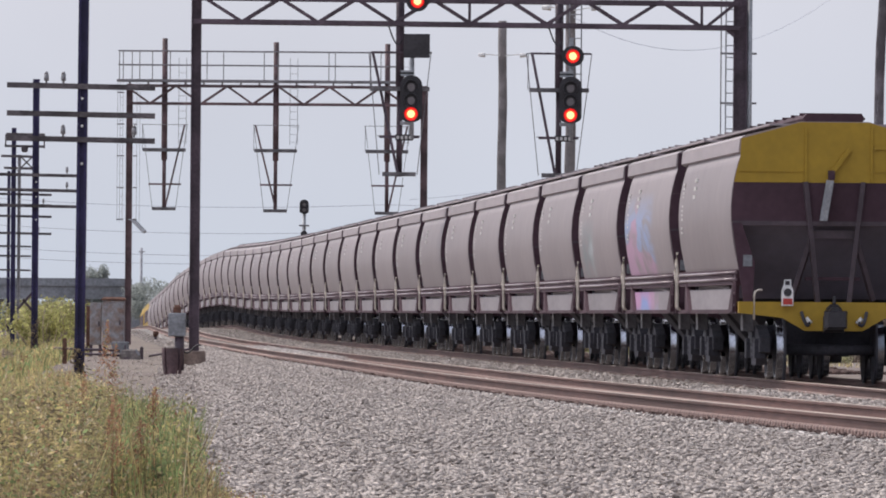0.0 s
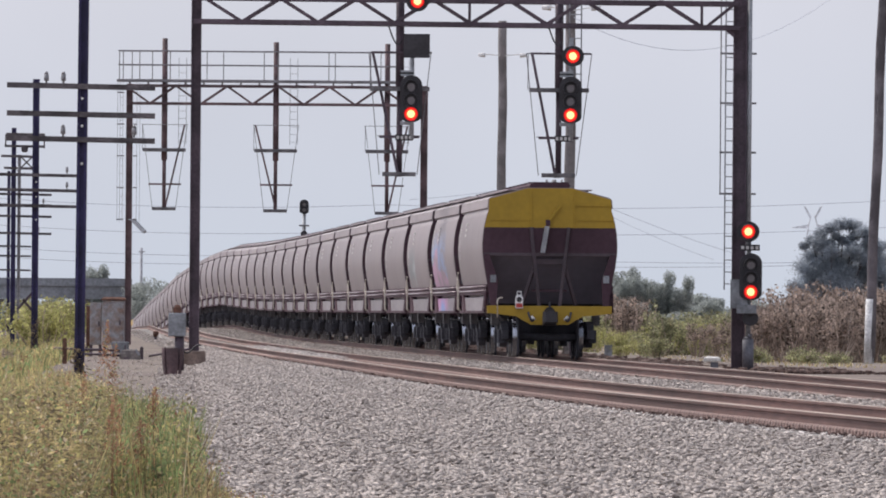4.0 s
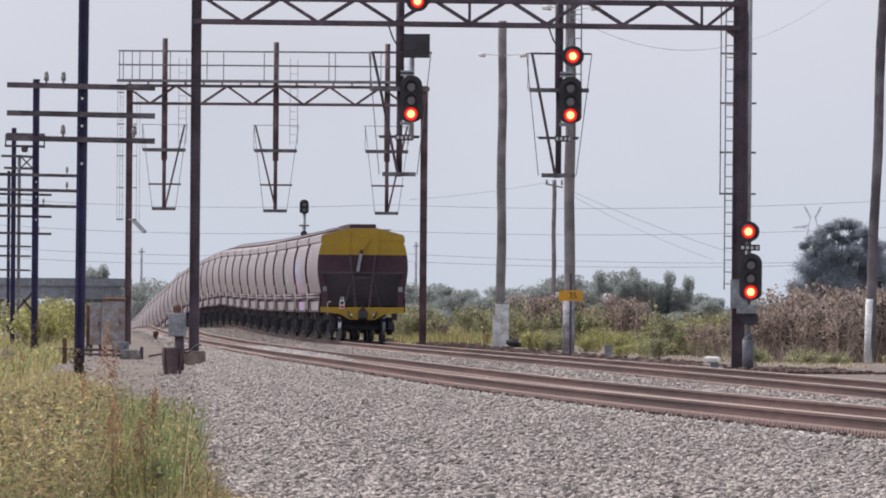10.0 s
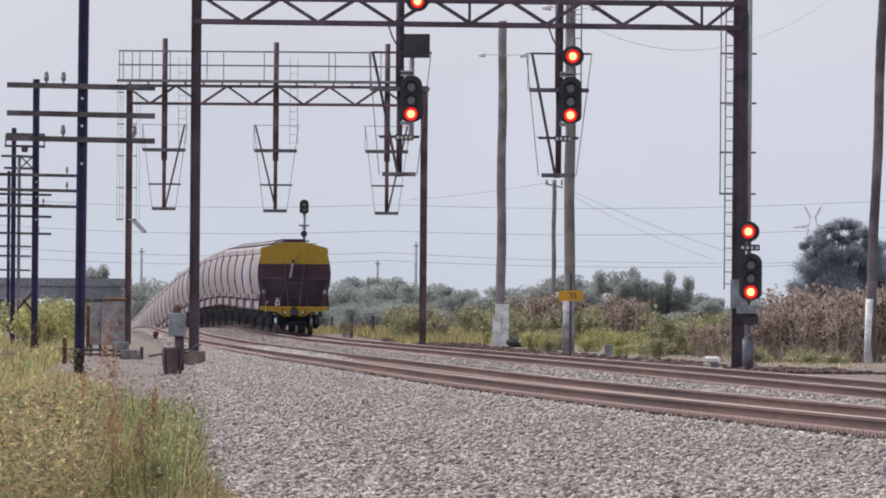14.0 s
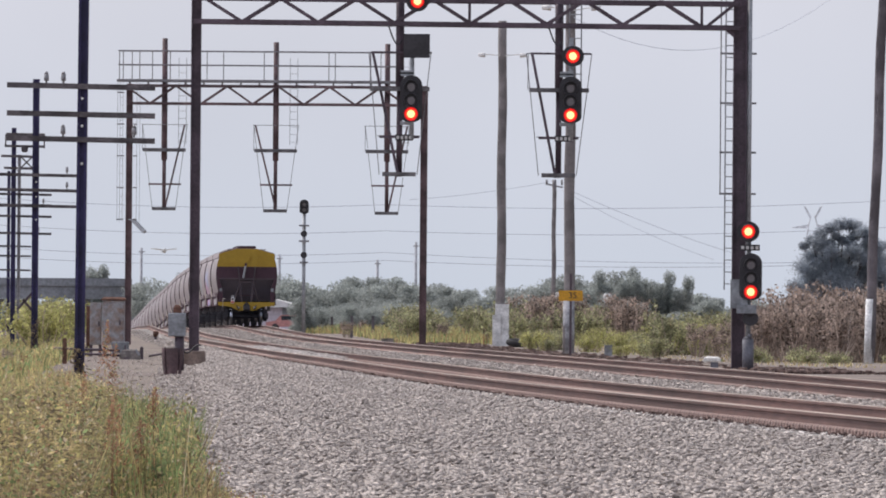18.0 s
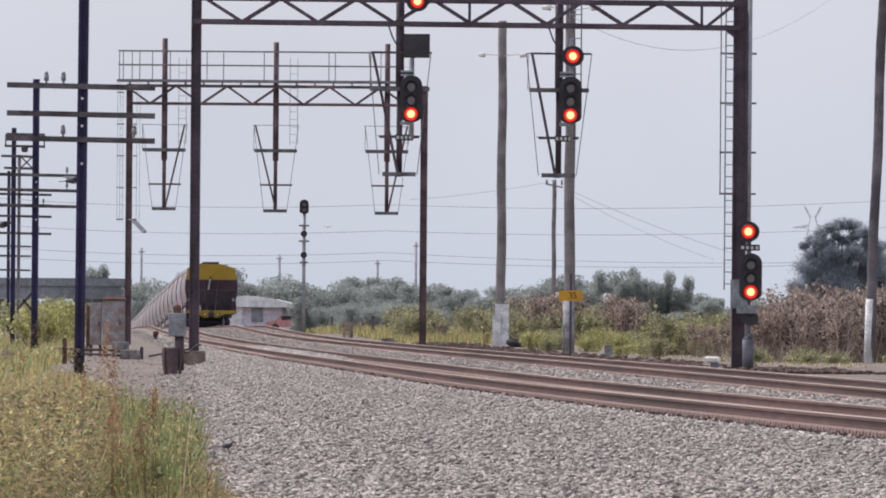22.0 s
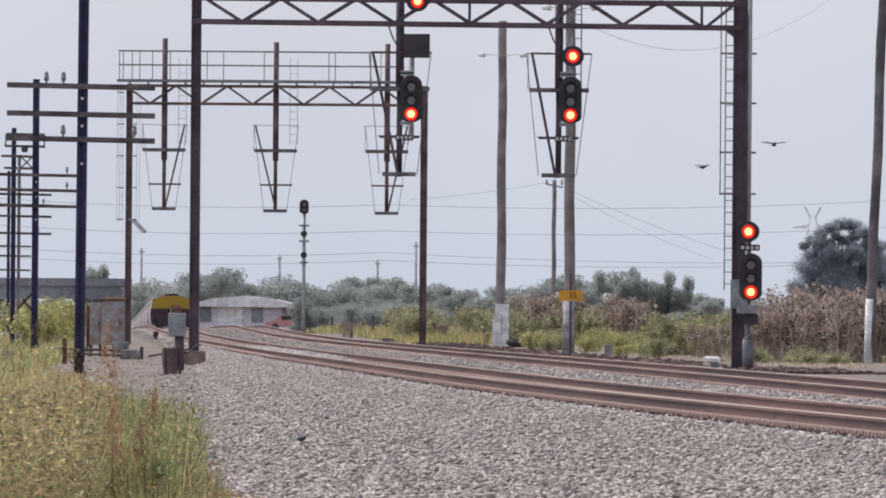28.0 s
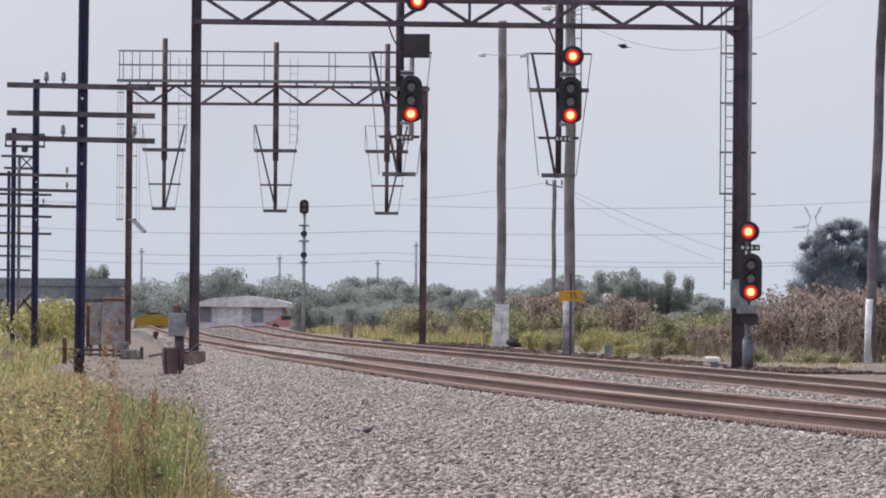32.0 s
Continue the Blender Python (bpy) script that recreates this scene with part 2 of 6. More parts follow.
def left_edge(y):
    """Where the gravel ends on the camera's side."""
    return -1.2 - 0.0256 * (y - 60) if y < 300 else near_x(y) - 2.0


def ground_z(y):
    return rail_z(y) - 0.38


def bed_z(x, y):
    """Height of the gravel."""
    z, n, f = rail_z(y), near_x(y), far_x(y)
    if x < n - 1.15:
        e = min(left_edge(y), n - 2.0)
        k = min(max((n - 1.15 - x) / max(n - 1.15 - e, 0.3), 0), 1)
        return z - 0.256 - 0.022 * min(k * 2.5, 1) - (0.10 * max(0, k - 0.85) / 0.15)
    if x > f + 1.5:
        return z - 0.17 - min((x - f - 1.5) * 0.3, 0.25)
    if n + 1.6 < x < f - 1.6:
        return z - 0.14
    heap = 0.115 * min(max((y - 242) / 14, 0), max((338 - y) / 14, 0), 1) if abs(x - n) < 0.55 else 0
    return z - (0.24 if x < n + 1.7 else 0.168) + max(heap, 0)


def strip_rows(y0, y1, near_step, grow):
    ys, y, d = [], y0, near_step
    while y < y1:
        ys.append(y)
        y += d
        d *= grow
    return ys + [y1]


def build_ground():
    ys = strip_rows(-60, 4900, 6, 1.012)
    xs = [-3000, -1200, -500, -200, -90, -50, -30, -20, -14, -10, -7, -4, -1, 2, 5, 8, 11, 15, 20, 30, 50, 90, 200, 500, 1200, 3000]
    verts = [(x, y, ground_z(y) + 0.05 * noise.noise(Vector((x * 0.2, y * 0.05, 0)))) for y in ys for x in xs]
    n = len(xs)
    quads = [(j * n + i, j * n + i + 1, (j + 1) * n + i + 1, (j + 1) * n + i) for j in range(len(ys) - 1) for i in range(n - 1)]
    ob = new("ground", bulk("ground", verts, quads, M_DIRT))
    tagged(ob, "bare brown earth with patches of dry grass", "ground", kind="structure")
    # gravel bed of the two tracks
    ys = strip_rows(20, 900, 2.5, 1.01)
    verts, quads, n = [], [], 19
    for y in ys:
        a, b, e = near_x(y), far_x(y), min(left_edge(y), near_x(y) - 2.0)
        cross = [e - 0.9, e, e + 0.3 * (a - 1.6 - e), e + 0.7 * (a - 1.6 - e), a - 1.65, a - 1.5, a - 0.67, a - 0.6, a, a + 0.6, a + 0.67, a + 1.5, a + 1.75, b - 1.75, b - 1.5, b, b + 1.5, b + 2.4, b + 3.2]
        for i, x in enumerate(cross):
            verts.append((x, y, bed_z(x, y) - (0.3 if i in (0, n - 1) else 0)))
    quads = [(j * n + i, j * n + i + 1, (j + 1) * n + i + 1, (j + 1) * n + i) for j in range(len(ys) - 1) for i in range(n - 1)]
    ob = new("ballast_bed", bulk("ballast_bed", verts, quads, M_BALLAST))
    tagged(ob, "crushed stone bed under the two tracks, dark as shaded gaps", "gravel", kind="structure")


build_ground()


def stones(name, rng, y0, y1, count, lo, hi, size, label, stone=M_STONE):
    """Loose angular stones over the gravel between lo(y) and hi(y)."""
    y = y0 * (y1 / y0) ** rng.random(count)
    lim = 0.0455 * y
    a = np.maximum([lo(v) for v in y], -lim)
    b = np.minimum([hi(v) for v in y], lim)
    ok = b > a
    y, a, b = y[ok], a[ok], b[ok]
    x = a + (b - a) * rng.random(len(y))
    z = np.array([bed_z(p, q) for p, q in zip(x, y)])
    n = len(y)
    r = size * (0.6 + 0.9 * rng.random(n) ** 1.6)
    knob = np.array([(1, 0, 0), (-1, 0, 0), (0, 1, 0), (0, -1, 0), (0, 0, 1), (0, 0, -1)], float)
    v = (knob[None] + 0.85 * (rng.random((n, 6, 3)) - 0.5)) * 0.6
    v *= np.stack([1.25 + 1.0 * rng.random(n), 0.9 + 0.5 * rng.random(n), 0.42 + 0.36 * rng.random(n)], 1)[:, None]
    for ax in ((0, 1), (0, 2), (1, 2)):
        t = rng.random(n) * (6.28 if ax == (0, 1) else 1.0) - (0 if ax == (0, 1) else 0.5)
        c, s = np.cos(t)[:, None], np.sin(t)[:, None]
        p, q = v[..., ax[0]].copy(), v[..., ax[1]].copy()
        v[..., ax[0]], v[..., ax[1]] = p * c - q * s, p * s + q * c
    v = v * r[:, None, None] + np.stack([x, y, z + r * (0.1 + 0.75 * rng.random(n) ** 2)], 1)[:, None]
    base = np.array([(0, 2, 4), (2, 1, 4), (1, 3, 4), (3, 0, 4), (2, 0, 5), (1, 2, 5), (3, 1, 5), (0, 3, 5)])
    f = base[None] + 6 * np.arange(n)[:, None, None]
    ob = new(name, bulk(name, v, f, stone, 3))
    tagged(ob, label, "gravel", kind="stuff")


rng = np.random.default_rng(4)
stones("ballast_stones", rng, 57, 330, 190000, lambda y: left_edge(y) + max(0, 69 - y) * 0.3, lambda y: near_x(y) - 1.12, 0.0265, "loose grey angular ballast stones beside the track")
stones("track_ballast", rng, 85, 430, 42000, lambda y: near_x(y) - 0.84, lambda y: far_x(y) + 2.3, 0.03, "grey ballast stones between the rails")
stones("pale_ballast", rng, 242, 340, 6000, lambda y: near_x(y) - 0.5, lambda y: near_x(y) + 0.5, 0.025, "pale ballast between the near rails", M_STONE_PALE)
stones("crest_ballast", rng, 88, 250, 3600, lambda y: near_x(y) - 1.32, lambda y: near_x(y) - 1.13, 0.023, "pale stones along the crest of the shoulder", M_STONE_PALE)
stones("stained_ballast", rng, 88, 330, 9000, lambda y: near_x(y) - 1.15, lambda y: near_x(y) - 0.84, 0.024, "dark brown stones along the foot of the near rail", M_STONE_BROWN)
stones("middle_ballast", rng, 90, 300, 12000, lambda y: near_x(y) + 1.35, lambda y: far_x(y) - 0.85, 0.034, "coarse grey ballast between the two tracks")
stones("far_ballast", rng, 325, 490, 14000, left_edge, lambda y: far_x(y) + 2.3, 0.042, "grey ballast stones along the far bend")
stones("edge_gravel", rng, 75, 330, 7000, lambda y: left_edge(y) - 0.9, left_edge, 0.029, "grey stones spilt along the foot of the shoulder")
stones("verge_gravel", rng, 110, 330, 3000, lambda y: left_edge(y) - 0.02 * y, left_edge, 0.03, "grey gravel strewn over the bare earth verge")


# ---- the two tracks ----
def rail(parent, centre, side, y0, y1):
    prof = [(-0.07, -0.172), (0.07, -0.172), (0.07, -0.158), (0.012, -0.14), (0.012, -0.045), (0.036, -0.036), (0.036, -0.006), (0.028, 0.0), (-0.028, 0.0), (-0.036, -0.006), (-0.036, -0.036), (-0.012, -0.045), (-0.012, -0.14), (-0.07, -0.158)]
    bm = bmesh.new()
    ys = strip_rows(y0, y1, 3, 1.012)
    rows = loft(bm, [[(centre(y) + side * 0.75 + px, y, rail_z(y) - (0.05 if centre is near_x else 0) + pz) for px, pz in prof] for y in ys])
    top = {v for row in rows for v in row[6:10]}
    for f in bm.faces:
        if len(f.verts) == 4 and all(v in top for v in f.verts):
            f.material_index = 1
    part("rail", bm, [M_RAIL, M_RAILTOP], parent)


def sleeper_mesh():
    bm = bmesh.new()
    loft(bm, [[(-1.28, -0.15 * k, -0.38), (-1.28, 0.15 * k, -0.38), (-1.28, 0.11 * k, -0.182), (-1.28, -0.11 * k, -0.182)] if i == 0 else [(1.28, -0.13 * k, -0.38), (1.28, 0.13 * k, -0.38), (1.28, 0.11 * k, -0.182), (1.28, -0.11 * k, -0.182)] for i, k in ((0, 1), (1, 1))])
    for s in (-1, 1):
        box(bm, (s * 0.75, 0, -0.177), (0.36, 0.3, 0.012), mi=1)
        for q in (-1, 1):
            for k in (-1, 1):
                lug = [[(s * 0.75 + q * 0.105 + u * w, k * 0.145 + v * d, z) for u, v in ((-1, -1), (1, -1), (1, 1), (-1, 1))] for w, d, z in ((0.045, 0.09, -0.175), (0.045, 0.075, -0.135), (0.026, 0.035, -0.115))]
                loft(bm, lug, mi=1)
    return finish("sleeper", bm, [M_SLEEPER, M_CLIP])


SLEEPER = sleeper_mesh()


def track(name, centre, y0, y1, label, pieces):
    root = thing(name, Matrix(), label, "railway track", kind="structure")
    for s in (-1, 1):
        rail(root, centre, s, y0, y1)
    y = y0
    co = np.zeros(len(SLEEPER.vertices) * 3, np.float32)
    SLEEPER.vertices.foreach_get("co", co)
    co = co.reshape(-1, 3)
    fa = np.array([p.vertices[:] for p in SLEEPER.polygons])
    fm = np.array([p.material_index for p in SLEEPER.polygons])
    rest, k, low = [], 0, 0.05 if centre is near_x else 0.0
    while y < min(y1, 640):
        turn = math.atan2(centre(y + 1) - centre(y - 1), 2)
        if k < pieces and y > 85:
            ob = new("sleeper", SLEEPER)
            ob.parent = root
            ob.matrix_basis = Matrix.Translation((centre(y), y, rail_z(y) - low)) @ Matrix.Rotation(-turn, 4, "Z")
            k += 1
        else:
            c, s = math.cos(-turn), math.sin(-turn)
            rest.append(np.stack([centre(y) + co[:, 0] * c - co[:, 1] * s, y + co[:, 0] * s + co[:, 1] * c, rail_z(y) - low + co[:, 2]], 1))
        y += 0.6
    n = len(rest)
    ob = new("sleepers", bulk("sleepers", np.concatenate(rest), (fa[None] + len(co) * np.arange(n)[:, None, None]).reshape(-1, 4), [M_SLEEPER, M_CLIP], 4, np.tile(fm, n)))
    ob.parent = root
    tagged(ob, "farther sleepers of the track", kind="stuff")
    return root


track("track_near", near_x, 40, 900, "near railway track with rusted rails on concrete sleepers", 300)
track("track_far", far_x, 60, 1750, "far railway track with rusted rails on concrete sleepers", 300)


# ---- grain wagons ----
M_SILL_DARK = material("dull grey casting", (0.15, 0.14, 0.145), 0.8, 0.1, 0.7, 1.3, 3, 20, 0.2)
WIDE = 1.015         # the body is a little wider than its first drawing
HALF = 6.85          # half the length of a wagon's body
PITCH = 14.5         # from wagon to wagon


def hopper_section(y, low):
    """Cross-section of the tub: bulging sides, from the sill at height low up to the eaves."""
    side = [(1.31, 1.32), (1.40, 1.7), (1.475, 2.1), (1.515, 2.5), (1.495, 2.85), (1.415, 3.22), (1.36, 3.37)]
    pts = [(w, max(z, low)) for w, z in side]
    return [(w, y, z) for w, z in pts] + [(-w, y, z) for w, z in pts[::-1]]


def axle_mesh():
    bm = bmesh.new()
    tube(bm, (-1.08, 0, 0), (1.08, 0, 0), 0.085, n=10)
    return finish("axle", bm, M_UNDER)


def wheel_mesh():
    """One flanged wheel, its outer face to +x."""
    bm = bmesh.new()
    prof = [(0.0, 0.52), (0.035, 0.50), (0.045, 0.462), (0.14, 0.455), (0.145, 0.40), (0.11, 0.36), (0.10, 0.16), (0.17, 0.14), (0.17, 0.10)]
    n = 24
    rows = loft(bm, [[(x, r * math.cos(2 * math.pi * i / n), r * math.sin(2 * math.pi * i / n)) for x, r in prof] for i in range(n)] , closed=False, caps=False)
    for a, b in ((rows[-1], rows[0]),):
        for i in range(len(prof) - 1):
            bm.faces.new([a[i], a[i + 1], b[i + 1], b[i]])
    tread = {v for row in rows for v in row[2:5]}
    for f in bm.faces:
        if all(v in tread for v in f.verts):
            f.material_index = 1
        f.smooth = True
    bm.faces.new([r[-1] for r in rows])
    bm.faces.new([r[0] for r in rows[::-1]])
    for k in range(3):
        t = 2.094 * k
        box(bm, (0.12, 0.26 * math.cos(t), 0.26 * math.sin(t)), (0.03, 0.07, 0.07))
    return finish("wheel", bm, [M_UNDER, M_WHEEL])


def side_frame_mesh():
    bm = bmesh.new()
    pts = [(-1.25, 0.42), (-1.25, 0.62), (-0.95, 0.72), (-0.4, 0.82), (0.4, 0.82), (0.95, 0.72), (1.25, 0.62), (1.25, 0.42), (0.98, 0.40), (0.72, 0.52), (0.42, 0.22), (-0.42, 0.22), (-0.72, 0.52), (-0.98, 0.40)]
    loft(bm, [[(x, y, z) for y, z in pts] for x in (-0.08, 0.08)])
    for y in (-0.22, 0, 0.22):
        for k in range(4):
            tube(bm, (0, y, 0.32 + k * 0.09), (0, y, 0.37 + k * 0.09), 0.115, n=8)
    for y in (-0.89, 0.89):
        box(bm, (0.06, y, 0.47), (0.16, 0.32, 0.3))
    return finish("side_frame", bm, M_UNDER)


def bolster_mesh():
    bm = bmesh.new()
    loft(bm, [[(x, -0.2, z0), (x, 0.2, z0), (x, 0.2, z1), (x, -0.2, z1)] for x, z0, z1 in ((-1.1, 0.55, 0.78), (-0.5, 0.42, 0.86), (0.5, 0.42, 0.86), (1.1, 0.55, 0.78))])
    tube(bm, (0, 0, 0.86), (0, 0, 0.96), 0.24, n=14)
    for y in (-0.45, 0.45):
        box(bm, (0, y, 0.45), (1.5, 0.1, 0.14))
    return finish("bolster", bm, M_UNDER)


AXLE, WHEEL, SIDE_FRAME, BOLSTER = axle_mesh(), wheel_mesh(), side_frame_mesh(), bolster_mesh()


def child(name, mesh, parent, m, label=""):
    ob = new(name, mesh)
    ob.parent, ob.matrix_basis = parent, m
    return tagged(ob, label)


def bogie(parent, y):
    bm = bmesh.new()
    box(bm, (0, 0, 0.98), (0.7, 0.5, 0.06))
    root = part("bogie", bm, M_UNDER, parent, "grimy black two-axle bogie", pose(0, y, 0))
    child("bolster", BOLSTER, root, Matrix())
    for s in (-1, 1):
        child("side_frame", SIDE_FRAME, root, pose(s * 0.98, 0, 0, rz=0 if s > 0 else 180))
        wheelset = child("wheelset", AXLE, parent, pose(0, y + s * 0.89, 0.458))
        child("wheel", WHEEL, wheelset, pose(0.665, 0, 0))
        child("wheel", WHEEL, wheelset, pose(-0.665, 0, 0, rz=180))
        bm = bmesh.new()
        box(bm, (s * 1.16, 0, 0.86), (0.16, 0.5, 0.26))
        part("bearing_box", bm, M_SILL_DARK, root)
    return root


def grain_wagon():
    root = thing("grain_wagon", Matrix(), "faded grey-brown bulk grain hopper wagon on the far track", "wagon", "wagons of the grain train")
    # tub with bulging sides; its ends stand upright above and slope inwards below
    bm = bmesh.new()
    rows = [hopper_section(-HALF + 0.45 + 2.6, 1.32), hopper_section(-HALF + 0.45, 2.35), hopper_section(-HALF + 0.44, 2.36), hopper_section(HALF - 0.44, 2.36), hopper_section(HALF - 1.75, 2.35), hopper_section(HALF - 1.75 - 2.0, 1.32)]
    mid = [hopper_section(y, 1.32) for y in (-4.0, 3.0)]
    loft(bm, [rows[1], rows[0], *mid, rows[5], rows[4]], smooth=False)
    for f in bm.faces:
        f.smooth = len(f.verts) == 4 and abs(f.normal.y) < 0.2
    part("hopper_body", bm, [M_WAGON], root)
    # side sheets reach the full length
    for s in (-1, 1):
        bm = bmesh.new()
        prof = [(1.335, 1.42), (1.41, 1.7), (1.48, 2.05), (1.515, 2.35), (1.522, 2.55), (1.505, 2.82), (1.465, 3.05), (1.425, 3.22), (1.37, 3.38)]
        secs = []
        for y in (-HALF, -HALF + 0.02, HALF - 1.72, HALF - 1.7):
            secs.append([(s * w, y, z) for w, z in prof] + [(s * (w - 0.05), y, z) for w, z in prof[::-1]])
        loft(bm, secs)
        bm.normal_update()
        for f in bm.faces:
            f.smooth = abs(f.normal.y) < 0.5
        part("side_sheet", bm, M_WAGON, root)
        for z in (1.50, 1.60):
            bm = bmesh.new()
            tube(bm, (s * 1.43, -HALF + 0.05, z), (s * 1.43, HALF - 0.05, z), 0.024, n=6)
            part("pipe", bm, M_PIPE, root)
        bm = bmesh.new()
        box(bm, (s * 1.36, 0, 1.2), (0.06, 2 * HALF - 3.4, 0.32))
        part("side_sill", bm, M_SILL, root)
        bm = bmesh.new()
        box(bm, (s * 1.372, 0, 1.535), (0.11, 2 * HALF - 0.2, 0.23))
        part("rubbing_strip", bm, M_MAROON, root)
        bm = bmesh.new()
        box(bm, (s * 1.36, 0, 1.02), (0.12, 2 * HALF - 0.4, 0.06))
        part("sole_bar", bm, M_MAROON, root)
    # roof: fascia, two slopes and the long hatch lid
    bm = bmesh.new()
    prof = [(1.35, 3.36), (1.41, 3.40), (1.39, 3.60), (1.31, 3.65), (0.5, 3.86), (-0.5, 3.86), (-1.31, 3.65), (-1.39, 3.60), (-1.41, 3.40), (-1.35, 3.36), (-1.2, 3.36), (1.2, 3.36)]
    loft(bm, [[(x, y, z) for x, z in prof] for y in (-HALF + 0.02, HALF - 0.55)])
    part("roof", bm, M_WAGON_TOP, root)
    bm = bmesh.new()
    loft(bm, [[(x, y, z) for x, z in ((0.42, 3.86), (0.46, 3.91), (0.40, 3.98), (-0.40, 3.98), (-0.46, 3.91), (-0.42, 3.86))] for y in (-HALF + 0.1, HALF - 0.9)])
    for k in range(7):
        box(bm, (0, -6.1 + k * 1.74, 3.98), (0.92, 0.09, 0.04))
    part("hatch_lid", bm, M_MAROON, root, "dark steel hatch lid along the roof")
    for s in (-1, 1):
        bm = bmesh.new()
        box(bm, (s * 0.80, -0.4, 3.815), (0.30, 12.6, 0.03))
        for k in range(12):
            box(bm, (s * 0.80, -6.3 + k * 1.05, 3.785), (0.05, 0.05, 0.08))
        part("roof_walkway", bm, M_WAGON_TOP, root)
    for e in (-1, 1):
        y = -HALF - 0.012 if e < 0 else HALF - 1.68
        # yellow top of the end, maroon middle, beam and posts over the hollow below
        bm = bmesh.new()
        loft(bm, [[(x, y + q * e, z) for x, z in ((1.475, 2.95), (1.43, 3.16), (1.385, 3.32), (1.37, 3.60), (0.5, 3.85), (-0.5, 3.85), (-1.37, 3.60), (-1.385, 3.32), (-1.43, 3.16), (-1.475, 2.95))] for q in (-0.04, 0.0)])
        ribs = [((x, y - 0.012, 3.36), (0.03, 0.03, 0.8)) for x in (-0.42, 0.55)] + [((-0.93, y - 0.01, 3.12), (0.95, 0.02, 0.02)), ((1.0, y - 0.01, 3.12), (0.85, 0.02, 0.02)), ((0.98, y - 0.015, 3.47), (0.8, 0.03, 0.05))]
        for c, sz in ribs if e < 0 else ():
            rb = bmesh.new()
            box(rb, c, sz)
            part("end_rib", rb, M_MAROON, root)
        part("end_panel_top", bm, M_MAROON, root)
        bm = bmesh.new()
        loft(bm, [[(x, y + q * e, z) for x, z in ((1.505, 2.36), (1.508, 2.60), (1.475, 2.947), (-1.475, 2.947), (-1.508, 2.60), (-1.505, 2.36))] for q in (-0.04, -0.004)])
        part("end_panel", bm, M_MAROON, root, "dark maroon end sheet")
        bm = bmesh.new()
        box(bm, (0, y - e * 0.05, 2.34), (2.98, 0.14, 0.07))
        part("end_beam", bm, M_POST, root)
        for s in (-1, 1):
            bm = bmesh.new()
            loft(bm, [[(s * 1.50, y + q, 2.34), (s * 1.415, y + q, 1.75), (s * 1.31, y + q, 1.1), (s * 1.20, y + q, 1.1), (s * 1.16, y + q, 1.75), (s * 1.36, y + q, 2.34)] for q in (-0.05, 0.03)])
            box(bm, (s * 1.27, y - 0.062, 1.78), (0.13, 0.02, 0.17), mi=1)
            part("corner_post", bm, [M_MAROON, M_GREYBOX], root)
            bm = bmesh.new()
            bar(bm, (s * 0.43, y + e * 0.02, 2.96), (s * 0.23, y - e * 0.02, 1.15), 0.085, 0.07)
            part("end_post", bm, M_POST, root)
            bm = bmesh.new()
            bar(bm, (s * 0.33, y - e * 0.1, 2.1), (s * 0.60, y - e * 0.25, 1.2), 0.07)
            part("end_brace", bm, M_POST, root)
            step = y + 0.12 if e < 0 else HALF - 0.5
            bm = bmesh.new()
            for q in (0.0, 0.34):
                tube(bm, (s * 1.43, step + q, 1.02), (s * 1.43, step + q, 1.5), 0.017, n=6)
            for z in (1.12, 1.30, 1.48):
                bar(bm, (s * 1.43, step, z), (s * 1.43, step + 0.34, z), 0.03)
            part("ladder", bm, M_MAROON, root)
            if e > 0:
                for q, top in ((0.0, 1.98), (0.34, 1.8)):
                    bm = bmesh.new()
                    hose(bm, [(s * 1.41, step + q, 1.04), (s * 1.45, step + q, 1.1), (s * 1.45, step + q, top - 0.32), (s * 1.475, step + q, top - 0.14), (s * 1.46, step + q, top)], 0.025, 6)
                    part("handrail", bm, M_CREAM, root, "cream painted grab rail")
            bm = bmesh.new()
            loft(bm, [[(s * (1.45 - q), y - e * 0.55, 1.02), (s * (1.45 - q), y - e * 1.5, 1.02), (s * (1.44 - q), y - e * 0.85, 1.40), (s * (1.44 - q), y - e * 0.66, 1.62)] for q in (0.0, 0.1)])
            part("side_bracket", bm, M_MAROON, root)
        bm = bmesh.new()
        box(bm, (0, y - e * 0.1, 2.18), (0.72, 0.08, 0.12))
        part("end_rung", bm, M_POST, root)
        bm = bmesh.new()
        box(bm, (0, y - e * 0.2, 1.52), (0.8, 0.2, 0.05))
        part("brake_platform", bm, M_MAROON, root)
        bm = bmesh.new()
        box(bm, (0, y - e * 0.85, 1.80), (2.66, 0.05, 1.75), Matrix.Rotation(-e * radians(50), 3, "X"))
        part("slope_sheet", bm, M_SLOPE, root)
        y = e * (HALF + 0.012)
        # headstock and coupler
        bm = bmesh.new()
        loft(bm, [[(x, y + e * q, z) for x, z in ((1.4, 1.17), (1.4, 1.0), (0.75, 0.93), (0.42, 0.74), (-0.42, 0.74), (-0.75, 0.93), (-1.4, 1.0), (-1.4, 1.17))] for q in (-0.12, 0.10)])
        part("headstock", bm, M_MAROON, root)
        bm = bmesh.new()
        loft(bm, [[(0.16 * k * x, y + e * q, 0.92 + 0.2 * k * z) for x, z in ((-1, -1), (1, -1), (1.0, 0.1), (0.7, 0.8), (0.35, 1.1), (-0.35, 1.1), (-0.7, 0.8), (-1.0, 0.1))] for q, k in ((0.1, 1.0), (0.2, 0.95), (0.26, 0.8), (0.45, 0.75))])
